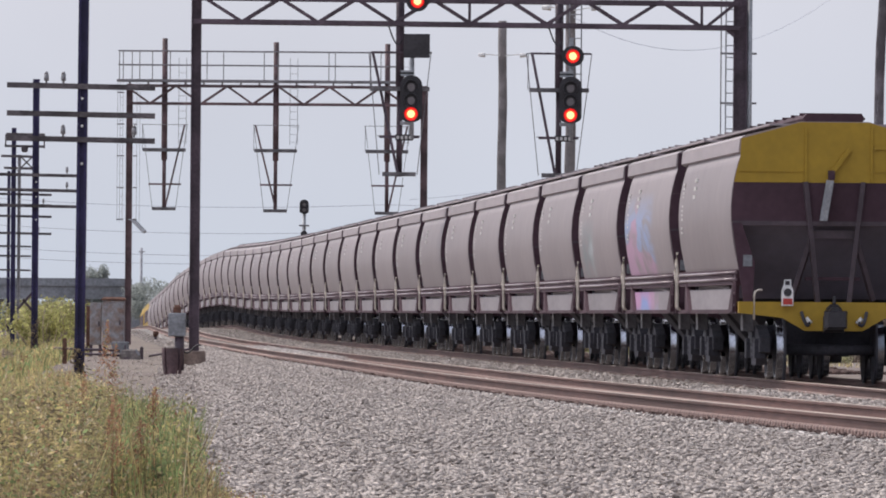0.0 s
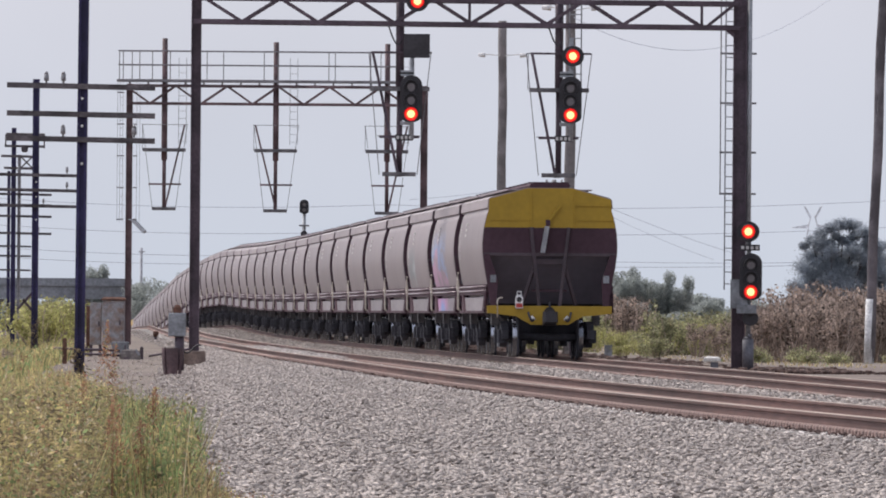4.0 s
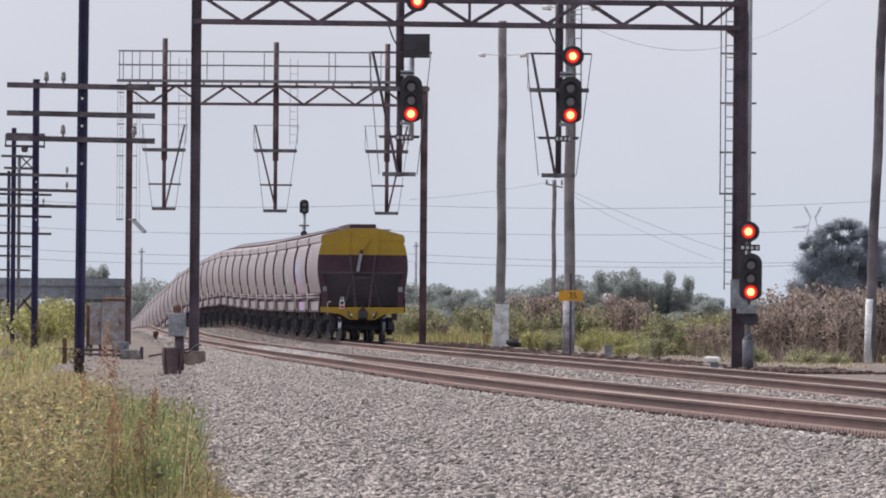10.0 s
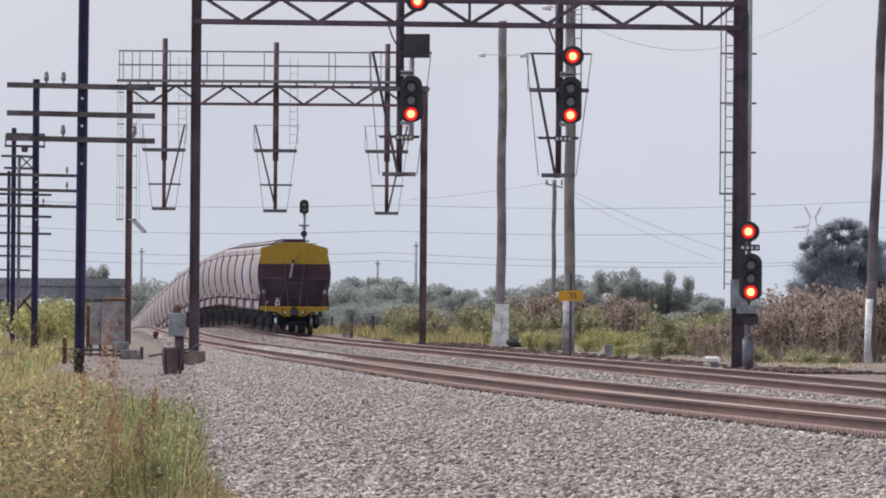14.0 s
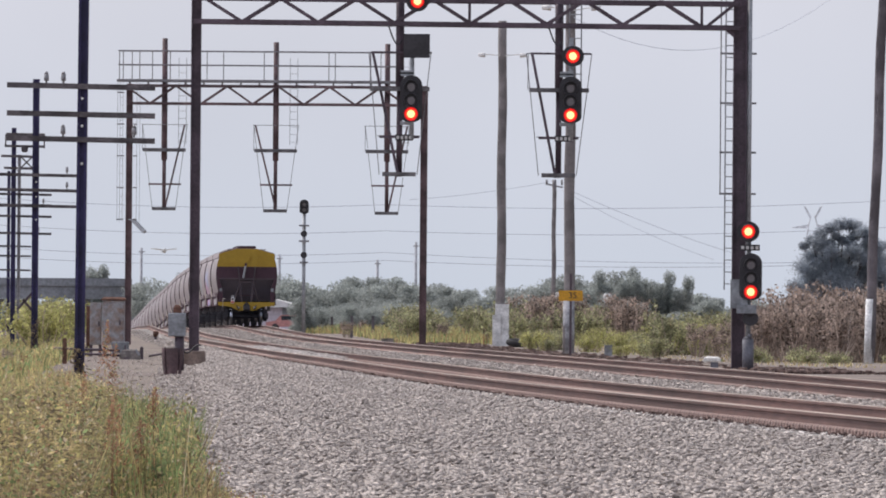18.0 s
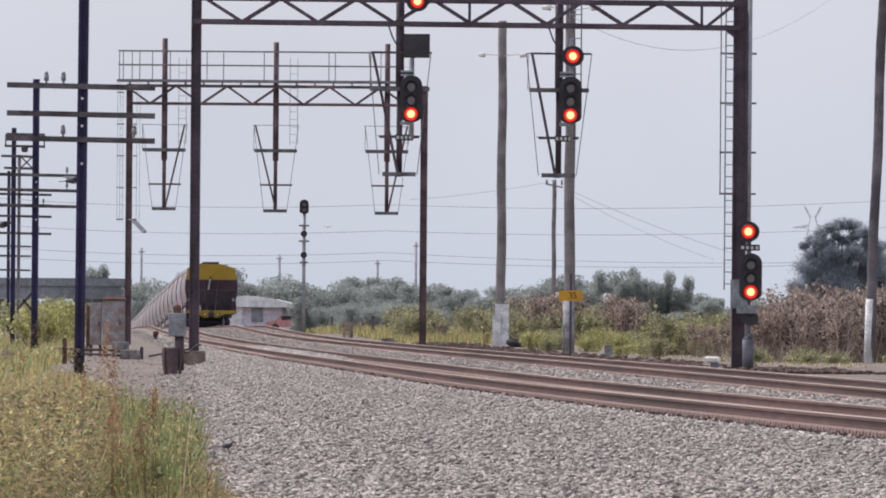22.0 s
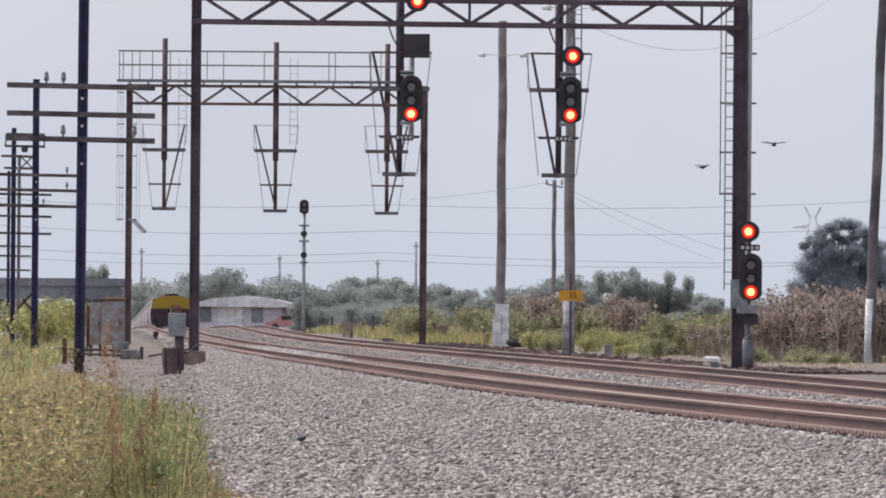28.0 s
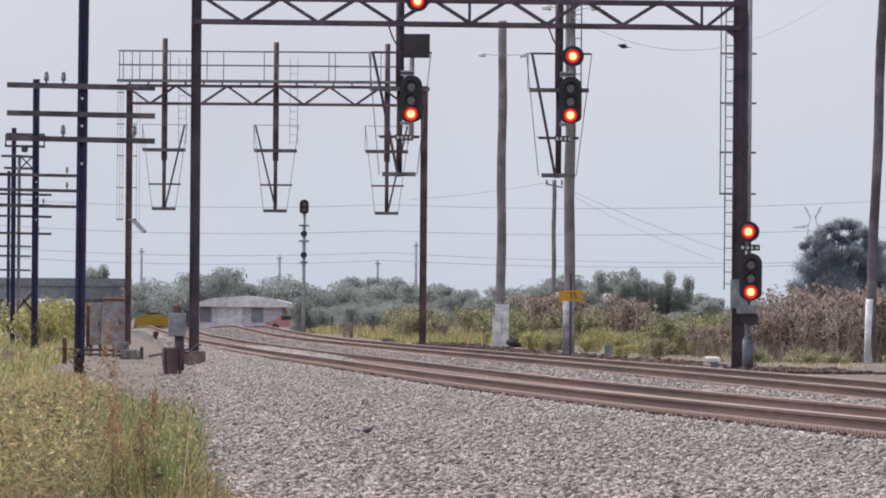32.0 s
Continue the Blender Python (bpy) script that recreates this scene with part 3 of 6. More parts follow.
        loft(bm, [[(x, y + e * 0.45, z) for x, z in ((-0.17, 0.78), (0.17, 0.78), (0.17, 1.04), (-0.17, 1.04))], [(x, y + e * 0.53, z) for x, z in ((-0.11, 0.8), (0.14, 0.8), (0.14, 1.02), (-0.11, 1.02))]])
        tube(bm, (0, y + e * 0.15, 1.05), (0, y + e * 0.15, 1.26), 0.025, n=6)
        part("coupler", bm, M_BLACK, root)
        for s in (-1, 1):
            bm = bmesh.new()
            bend = [Vector((s * (0.48 - 0.12 * a), y + e * (0.14 + 0.12 * math.sin(a * 3.1)), 1.02 - 0.2 * math.sin(a * 2.3))) for a in (0, 0.17, 0.33, 0.5, 0.67, 0.83, 1.0)]
            hose(bm, bend, 0.026)
            air = part("air_hose", bm, M_UNDER, root)
            bm = bmesh.new()
            tube(bm, bend[-1] + Vector((s * -0.02, 0, -0.02)), bend[-1] + Vector((s * 0.06, 0, 0.06)), 0.032, n=8)
            part("hose_coupling", bm, M_LIME, air)
    # discharge chutes and brake gear between the bogies
    for y in (-2.6, 0, 2.6):
        bm = bmesh.new()
        loft(bm, [[(-w, y - l, z), (w, y - l, z), (w, y + l, z), (-w, y + l, z)] for w, l, z in ((1.30, 1.25, 1.36), (0.55, 0.4, 0.48), (0.55, 0.4, 0.36))])
        part("chute", bm, M_UNDER, root)
    bm = bmesh.new()
    box(bm, (0, 0, 1.0), (0.36, 2 * HALF - 0.4, 0.3))
    part("centre_sill", bm, M_UNDER, root)
    bm = bmesh.new()
    tube(bm, (-0.45, 1.3, 0.7), (-0.45, 2.3, 0.7), 0.16, n=12)
    part("brake_cylinder", bm, M_UNDER, root)
    for s in (-1, 1):
        bm = bmesh.new()
        for k in range(12):
            z = 2.75 - k * 0.045
            if k % 5 != 4:
                box(bm, (s * (1.478 + 0.006 * k if k < 7 else 1.518), HALF - 2.5, 3.05 - k * 0.07), (0.012, 0.3, 0.035))
        part("side_mark", bm, M_LETTER, root, "worn illegible white marks")
        bm = bmesh.new()
        for k in range(3):
            box(bm, (s * (1.468 + 0.018 * k), HALF - 5.2, 3.08 - k * 0.13), (0.02, 0.5, 0.06))
        part("lettering", bm, M_LETTER, root, "worn illegible white marks")
    bogie(root, -5.1)
    bogie(root, 5.1)
    for c in root.children:
        if c.name.split(".")[0] not in ("bogie", "wheelset"):
            c.data.transform(Matrix.Diagonal((WIDE, 1, 1, 1)))
    return root


def rake(count):
    first = grain_wagon()
    train = [first] + [copy_thing(first, Matrix()) for _ in range(count - 1)]
    return train


def paint_tag(name, base, hue_a, hue_b, y0, y1, cover=0.9, split=0.5, z0=1.0, z1=2.75, climb=0.0):
    """Wagon paint with faded sprayed colour over one stretch of the side."""
    m = base.copy()
    m.name = name
    n, l = m.node_tree.nodes, m.node_tree.links
    b = n["Principled BSDF"]
    old = b.inputs["Base Color"].links[0].from_socket
    co, sep = n.new("ShaderNodeTexCoord"), n.new("ShaderNodeSeparateXYZ")
    l.new(co.outputs["Object"], sep.inputs[0])
    nz = n.new("ShaderNodeTexNoise")
    nz.inputs["Scale"].default_value, nz.inputs["Detail"].default_value = 1.1, 2
    run = n.new("ShaderNodeMapping")
    run.inputs["Scale"].default_value = (1, 0.2, 1)
    l.new(co.outputs["Object"], run.inputs["Vector"])
    l.new(run.outputs[0], nz.inputs["Vector"])
    ramp = n.new("ShaderNodeValToRGB")
    ramp.color_ramp.elements[0].position, ramp.color_ramp.elements[1].position = split, split + 0.12
    ramp.color_ramp.elements[0].color, ramp.color_ramp.elements[1].color = (*hue_a, 1), (*hue_b, 1)
    rise = n.new("ShaderNodeMath")
    rise.operation, rise.inputs[1].default_value = "MULTIPLY_ADD", climb
    l.new(sep.outputs["Z"], rise.inputs[0])
    l.new(nz.outputs[0], rise.inputs[2])
    l.new(rise.outputs[0], ramp.inputs[0])
    prev = None
    for sock, lo, hi, soft in (("Y", y0, y1, 0.5), ("Z", z0, z1, 0.25)):
        for edge, sign in ((lo, 1), (hi, -1)):
            mr = n.new("ShaderNodeMapRange")
            mr.inputs[1].default_value, mr.inputs[2].default_value = edge - sign * soft, edge + sign * soft
            l.new(sep.outputs[sock], mr.inputs[0])
            if prev is None:
                prev = mr.outputs[0]
            else:
                mm = n.new("ShaderNodeMath")
                mm.operation = "MULTIPLY"
                l.new(prev, mm.inputs[0])
                l.new(mr.outputs[0], mm.inputs[1])
                prev = mm.outputs[0]
    wave = n.new("ShaderNodeTexNoise")
    wave.inputs["Scale"].default_value, wave.inputs["Detail"].default_value, wave.inputs["Distortion"].default_value = 0.9, 4, 2.0
    l.new(run.outputs[0], wave.inputs["Vector"])
    mr = n.new("ShaderNodeMapRange")
    mr.inputs[1].default_value, mr.inputs[2].default_value, mr.inputs[4].default_value = 0.33, 0.5, cover
    l.new(wave.outputs[0], mr.inputs[0])
    mm = n.new("ShaderNodeMath")
    mm.operation = "MULTIPLY"
    l.new(prev, mm.inputs[0])
    l.new(mr.outputs[0], mm.inputs[1])
    mix = n.new("ShaderNodeMixRGB")
    l.new(mm.outputs[0], mix.inputs[0])
    l.new(old, mix.inputs[1])
    l.new(ramp.outputs[0], mix.inputs[2])
    l.new(mix.outputs[0], b.inputs["Base Color"])
    return m


WAGONS = rake(40)
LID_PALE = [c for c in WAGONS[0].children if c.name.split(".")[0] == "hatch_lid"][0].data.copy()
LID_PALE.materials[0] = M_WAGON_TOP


def repaint(ob, names, swap):
    for c in ob.children:
        if c.name.split(".")[0] in names:
            c.data = c.data.copy()
            c.data.materials[0] = swap


repaint(WAGONS[1], ("side_sheet",), paint_tag("pink sprayed wagon paint", M_WAGON, (0.50, 0.27, 0.42), (0.27, 0.36, 0.58), -2.2, 6.0, 0.8, 0.98, 1.0, 2.8, 0.22))
repaint(WAGONS[1], ("side_sill",), paint_tag("pink sprayed sill", M_SILL, (0.22, 0.30, 0.60), (0.50, 0.24, 0.43), -2.0, 6.0, 0.9, 0.86, 0.9, 1.6, 0.35))
repaint(WAGONS[2], ("side_sheet",), paint_tag("pale sprayed wagon paint", M_WAGON, (0.17, 0.21, 0.22), (0.40, 0.46, 0.47), 0.6, 4.2, 0.8, 0.45, 1.75, 2.55))
tagged(WAGONS[1], "grey-brown grain hopper wagon with faded pink graffiti")
tagged(WAGONS[2], "grey-brown grain hopper wagon with faded pale graffiti")
tagged(WAGONS[0], "last grain hopper wagon with yellow and maroon end and tail marker")


def tail_gear(wagon):
    """What only the last wagon carries on its open end."""
    y = -HALF - 0.012
    bm = bmesh.new()
    loft(bm, [[(-0.70 + x, y - 0.13 + q, z) for x, z in ((-0.085, 1.11), (0.085, 1.11), (0.085, 1.34), (0.05, 1.42), (-0.05, 1.42), (-0.085, 1.34))] for q in (-0.1, 0.06)])
    for x in (-0.045, 0.045):
        bar(bm, (-0.70 + x, y - 0.16, 1.41), (-0.70 + x, y - 0.16, 1.49), 0.022)
    bar(bm, (-0.755, y - 0.16, 1.49), (-0.645, y - 0.16, 1.49), 0.026)
    m = part("tail_marker", bm, M_WHITE, wagon, "white box with a lamp and red reflector")
    bm = bmesh.new()
    tube(bm, (-0.70, y - 0.235, 1.31), (-0.70, y - 0.25, 1.31), 0.06, n=14)
    part("lamp_glass", bm, M_BLACK, m)
    bm = bmesh.new()
    box(bm, (-0.70, y - 0.235, 1.175), (0.14, 0.012, 0.09))
    part("reflector", bm, M_RED, m)
    bm = bmesh.new()
    bar(bm, (-0.07, y - 0.10, 2.98), (-0.17, y - 0.14, 2.38), 0.16, 0.05)
    box(bm, (-0.05, y - 0.08, 3.06), (0.1, 0.05, 0.14), mi=2)
    bar(bm, (-0.02, y - 0.06, 3.12), (0.22, y - 0.04, 3.45), 0.06, mi=1)
    part("document_tube", bm, [M_GALV, M_YELLOW, M_MAROON], wagon, "pale slanted tube on a bracket")
    bm = bmesh.new()
    hose(bm, [(-1.19, y - 0.1, 0.9), (-1.19, y - 0.1, 1.26), (-1.175, y - 0.1, 1.32), (-1.13, y - 0.1, 1.345), (-1.07, y - 0.1, 1.345)], 0.016, 8)
    part("handrail", bm, M_CREAM, wagon)


tail_gear(WAGONS[0])
for c in WAGONS[0].children:
    if c.name.split(".")[0] in ("end_panel_top", "end_rib", "headstock") and c.data.vertices[0].co.y < 0:
        c.data = c.data.copy()
        c.data.materials[0] = M_YELLOW
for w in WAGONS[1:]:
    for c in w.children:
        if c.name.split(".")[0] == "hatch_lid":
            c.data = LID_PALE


def locomotive():
    root = thing("locomotive", Matrix(), "yellow and grey diesel locomotive at the head of the train", "locomotive", "locomotives of the grain train")
    bm = bmesh.new()
    prof = [(1.42, 1.35), (1.45, 3.2), (1.25, 3.75), (0.7, 4.05), (-0.7, 4.05), (-1.25, 3.75), (-1.45, 3.2), (-1.42, 1.35)]
    loft(bm, [[(x * k, y, z if z < 2 else 1.35 + (z - 1.35) * q) for x, z in prof] for y, k, q in ((-9.4, 0.9, 0.85), (-9.0, 1, 1), (8.4, 1, 1), (9.4, 0.9, 0.6))])
    part("hood", bm, M_YELLOW, root)
    bm = bmesh.new()
    box(bm, (0, 0, 1.22), (2.9, 19.4, 0.3))
    part("underframe", bm, M_STEEL, root)
    bm = bmesh.new()
    box(bm, (0, 0, 0.75), (2.2, 5.5, 0.7))
    part("fuel_tank", bm, M_UNDER, root)
    for s in (-1, 1):
        for k in range(4):
            bm = bmesh.new()
            box(bm, (s * 1.47, -6.5 + k * 3.2, 2.7), (0.05, 2.2, 0.8))
            part("grille", bm, M_STEEL, root)
    bogie(root, -6.6)
    bogie(root, 6.6)
    return root


LOCOS = [locomotive()]
LOCOS.append(copy_thing(LOCOS[0], Matrix()))


# ---- the train on the far track ----
START, SPEED = 151.2, 20.6


def ride(y, base):
    """Pose of a vehicle whose two bogies, base apart, follow the far track about y."""
    a, b = Vector((far_x(y - base), y - base, rail_z(y - base))), Vector((far_x(y + base), y + base, rail_z(y + base)))
    d = b - a
    return Matrix.Translation((a + b) / 2) @ d.to_track_quat("Y", "Z").to_matrix().to_4x4()


def run(t):
    """Where the end of the last wagon is: the train gathers speed as it leaves."""
    u = min(max((t - 1.2) / 9.8, 0), 1)
    return START + SPEED * t - 12.2 * u * u * (3 - 2 * u)


def key_train():
    for k, w in enumerate(WAGONS):
        walk(w, [(t, ride(run(t) + HALF + PITCH * k, 5.1)) for t in range(33)])
    for k, e in enumerate(LOCOS):
        y0 = PITCH * len(WAGONS) - 0.5 + 10.2 + 20.6 * k
        walk(e, [(t, ride(y0 + run(t), 6.6)) for t in range(33)])
    # the last wagon's wheels turn
    for w in WAGONS[0].children:
        if w.name.split(".")[0] == "wheelset":
            y = w.matrix_basis.translation.y
            walk(w, [(i / 30, pose(0, y, 0.458, rx=-math.degrees((run(i / 30) - START) / 0.458) % 360)) for i in range(961)])




# ---- birds ----
M_FEATHER = material("grey feathers", (0.10, 0.10, 0.115), 0.8, 0, 0.6, 1.5, 8, 60, 0)


M_GULL = material("white feathers", (0.85, 0.85, 0.84), 0.8, 0, 0.9, 1.05, 8, 60, 0, thin=0.4)


def pigeon():
    root = thing("bird", Matrix(), "grey pigeon in flight with beating wings", "bird", "flying birds")
    bm = bmesh.new()
    secs = []
    for y, r, z in ((-0.17, 0.012, 0.0), (-0.09, 0.045, 0.0), (0.0, 0.06, -0.005), (0.08, 0.045, 0.01), (0.12, 0.03, 0.025), (0.15, 0.028, 0.03), (0.175, 0.012, 0.025)):
        secs.append([(r * math.cos(a * math.pi / 4), y, z + r * math.sin(a * math.pi / 4)) for a in range(8)])
    loft(bm, secs, smooth=True)
    part("body", bm, M_FEATHER, root)
    bm = bmesh.new()
    loft(bm, [[(-w, y, 0.004), (w, y, 0.004), (w, y, -0.006), (-w, y, -0.006)] for w, y in ((0.02, -0.12), (0.06, -0.27))])
    part("tail", bm, M_FEATHER, root)
    for s in (-1, 1):
        bm = bmesh.new()
        loft(bm, [[(s * x, y0, 0.006), (s * x, y1, 0.006), (s * x, y1, -0.004), (s * x, y0, -0.004)] for x, y0, y1 in ((0.0, -0.08, 0.07), (0.14, -0.10, 0.10), (0.24, -0.09, 0.06), (0.33, -0.11, -0.05))])
        part("wing", bm, M_FEATHER, root, "", pose(s * 0.035, 0.02, 0.025))
    return root


def ground_bird():
    """A small bird that walks with folded wings."""
    root = thing("bird", Matrix(), "small dark bird walking over the ballast stones", "bird")
    bm = bmesh.new()
    secs = []
    for y, r, z in ((-0.15, 0.02, 0.13), (-0.08, 0.055, 0.125), (0.0, 0.072, 0.13), (0.07, 0.058, 0.155), (0.10, 0.035, 0.19), (0.115, 0.03, 0.225), (0.14, 0.03, 0.245), (0.165, 0.012, 0.24), (0.185, 0.005, 0.235)):
        secs.append([(r * math.cos(a * math.pi / 4), y, z + r * math.sin(a * math.pi / 4)) for a in range(8)])
    loft(bm, secs, smooth=True)
    part("body", bm, M_FEATHER, root)
    bm = bmesh.new()
    loft(bm, [[(-w, y, z), (w, y, z), (w, y, z - 0.01), (-w, y, z - 0.01)] for w, y, z in ((0.03, -0.1, 0.135), (0.045, -0.25, 0.10))])
    part("tail", bm, M_FEATHER, root)
    for s in (-1, 1):
        bm = bmesh.new()
        loft(bm, [[(s * (0.062 + 0.016 * math.cos(a * math.pi / 3)), y, 0.14 + h * math.sin(a * math.pi / 3) + (y * 0.15)) for a in range(6)] for y, h in ((0.06, 0.02), (0.0, 0.05), (-0.1, 0.04), (-0.2, 0.01))], smooth=True)
        part("wing", bm, M_FEATHER, root)
        bm = bmesh.new()
        tube(bm, (s * 0.03, 0.0, 0.0), (s * 0.03, -0.01, 0.08), 0.007, n=6)
        part("leg", bm, M_RUST, root)
    return root


WALKER = ground_bird()
for c in {c.data for c in WALKER.children}:
    c.transform(Matrix.Scale(0.36, 4))
STROLL = ((0, -2.45), (20, -2.2), (22.5, -1.93), (23.0, -1.91), (24.0, -1.86), (26.0, -1.55), (28.0, -1.29), (30.0, -0.98), (31.5, -0.76), (32.0, -0.72))

BIRDS = [pigeon()]
for _ in range(7):
    BIRDS.append(copy_thing(BIRDS[0], Matrix()))
tagged(BIRDS[4], "white gull gliding down to the meadow grass")
repaint(BIRDS[4], ("body", "tail", "wing"), M_GULL)
for c in BIRDS[4].children:
    c.data.transform(Matrix.Scale(1.7, 4))

# places of each bird on its way: seconds, x, y, z
PIGEON_CROSSING = [(0, -75, 190, 9), (8, -40, 186, 7), (11.3, -10.3, 182, 4.75), (11.8, -6.67, 181, 4.36), (12.0, -5.22, 181, 4.2), (12.2, -3.87, 181, 4.03), (12.5, -1.76, 180, 4.07), (12.8, 0.66, 180, 4.43), (13.2, 3.66, 180, 4.58), (13.6, 6.42, 180, 4.6), (14.0, 8.96, 180, 4.58), (18, 40, 185, 6), (25, 95, 200, 9), (32, 150, 220, 12)]
PIGEON_RISING = [(0, -110, 150, 9), (10, -65, 160, 7), (18, -30, 168, 4), (21.9, -7.16, 175, 3.18), (22.3, -3.93, 178, 3.21), (22.5, -2.2, 182, 3.24), (22.7, -0.57, 190, 3.29), (23.0, 2.09, 208, 3.39), (23.3, 4.24, 225, 3.5), (23.7, 6.52, 262, 3.77), (24.0, 7.5, 284, 3.9), (24.2, 7.5, 300, 4.05), (24.6, 6.22, 315, 4.05), (25.0, 3.98, 320, 4.08), (25.4, 1.9, 320, 3.89), (25.9, 1.4, 322, 3.9), (26.4, 2.95, 320, 4.02), (27.1, 5.18, 310, 4.51), (27.5, 6.27, 300, 4.96), (28.0, 9.28, 285, 5.78), (28.4, 10.36, 280, 5.95), (28.8, 13.01, 280, 6.04), (32, 40, 280, 8)]
PIGEON_CLIMBING = [(0, -110, 190, 8), (10, -65, 192, 6), (18, -32, 196, 4), (22.2, -7.29, 200, 2.6), (22.7, -3.79, 205, 2.71), (23.0, -1.7, 212, 2.74), (23.3, 0.05, 225, 2.84), (23.7, 2.41, 245, 3.08), (24.0, 3.77, 268, 3.49), (24.3, 4.61, 285, 3.9), (24.8, 5.08, 310, 4.53), (25.0, 4.83, 316, 4.88), (25.3, 4.25, 322, 5.11), (26.4, 3.59, 330, 4.58), (27.5, 5.41, 330, 4.01), (27.8, 7.63, 330, 5.22), (28.1, 9.37, 330, 6.1), (28.4, 16.0, 340, 7.6), (30, 40, 345, 10), (32, 70, 345, 14)]
PIGEON_LEAVING = [(0, 9.4, 350, -0.3), (28.9, 9.4, 350, -0.3), (29.5, 6.9, 338, 1.4), (29.9, 5.63, 325, 3.24), (30.2, 7.26, 320, 4.07), (30.5, 7.97, 320, 5.24), (31.0, 8.06, 320, 7.04), (31.5, 7.37, 320, 8.48), (32.0, 5.63, 320, 9.43)]
GULL_LANDING = [(0, -60, 620, 6), (12, -34, 560, 5), (18.4, -9.5, 440, 3.4), (19.2, -4.19, 424, 2.15), (19.4, -3.42, 422, 1.98), (19.8, -1.9, 420, 1.5), (20.0, -1.53, 420, 1.41), (20.2, -1.52, 420, 1.17), (20.4, -1.62, 420, 0.98), (20.6, -1.85, 420, 0.84), (20.8, -2.42, 422, 0.77), (21.2, -3.4, 442, -0.1), (21.8, -5.0, 520, -0.1), (22.6, -6.5, 640, -0.9), (32, -6.5, 640, -0.9)]
BIRD_FAR_OFF = [(0, -90, 420, 14), (12, -52, 470, 12), (18.0, -26, 510, 10.5), (19.4, -18.18, 540, 6.45), (20.2, -13.29, 580, 6.56), (20.4, -12.21, 600, 6.43), (20.6, -11.45, 630, 6.19), (20.8, -10.71, 665, 6.42), (21.0, -10.72, 710, 6.73), (21.2, -11.18, 760, 7.31), (23, -8, 1100, 10), (26, 10, 1600, 16), (32, 60, 2400, 25)]
BIRD_HIGH_UP = [(0, -60, 420, 24), (10.4, -20, 320, 12), (11.4, -8.87, 300, 9.5), (12.0, -8.71, 300, 9.46), (12.4, -8.14, 300, 9.84), (13.0, -6.82, 300, 11.18), (18, 10, 360, 22), (32, 60, 460, 34)]
BIRD_OVER_BEAM = [(0, -60, 300, 40), (20, -20, 300, 24), (28.0, 5.2, 300, 13.2), (28.6, 7.3, 300, 11.3), (28.8, 8.14, 300, 10.39), (29.0, 9.02, 300, 9.84), (29.2, 9.84, 300, 9.91), (29.4, 10.8, 300, 10.06), (29.8, 12.62, 300, 10.29), (30.2, 14.5, 300, 10.5), (32, 24, 310, 12)]
FLIGHTS = (PIGEON_CROSSING, PIGEON_RISING, PIGEON_CLIMBING, PIGEON_LEAVING, GULL_LANDING, BIRD_FAR_OFF, BIRD_HIGH_UP, BIRD_OVER_BEAM)


def key_birds():
    for bird, rows in zip(BIRDS, FLIGHTS):
        keys, head = [], 90.0
        for i, (t, x, y, z) in enumerate(rows):
            a, b = rows[max(i - 1, 0)], rows[min(i + 1, len(rows) - 1)]
            if abs(b[1] - a[1]) + abs(b[2] - a[2]) > 0.01:
                want = math.degrees(math.atan2(b[2] - a[2], b[1] - a[1])) - 90
                head += max(-80, min(80, (want - head + 180) % 360 - 180)) if i else want - head
            keys.append((t, pose(x, y, z, rx=6, rz=head)))
        walk(bird, keys)
        side = -1
        for c in bird.children:
            if c.name.split(".")[0] == "wing":
                at = c.matrix_basis.translation.copy()
                walk(c, [(i / 15, pose(at.x, at.y, at.z, ry=-side * (8 + (0, 42, 0, -42)[i % 4] if i % 4 else 8))) for i in range(481)])
                side = 1


def key_walker():
    rows = []
    for i, (t, x) in enumerate(STROLL):
        y = 94 + max(0, t - 28) * 1.4
        rows.append((t, pose(x, y, bed_z(x, y) + 0.02, rz=-90 + 12 * math.sin(t))))
    walk(WALKER, rows)


def motions():
    key_walker()
    key_train()
    key_birds()


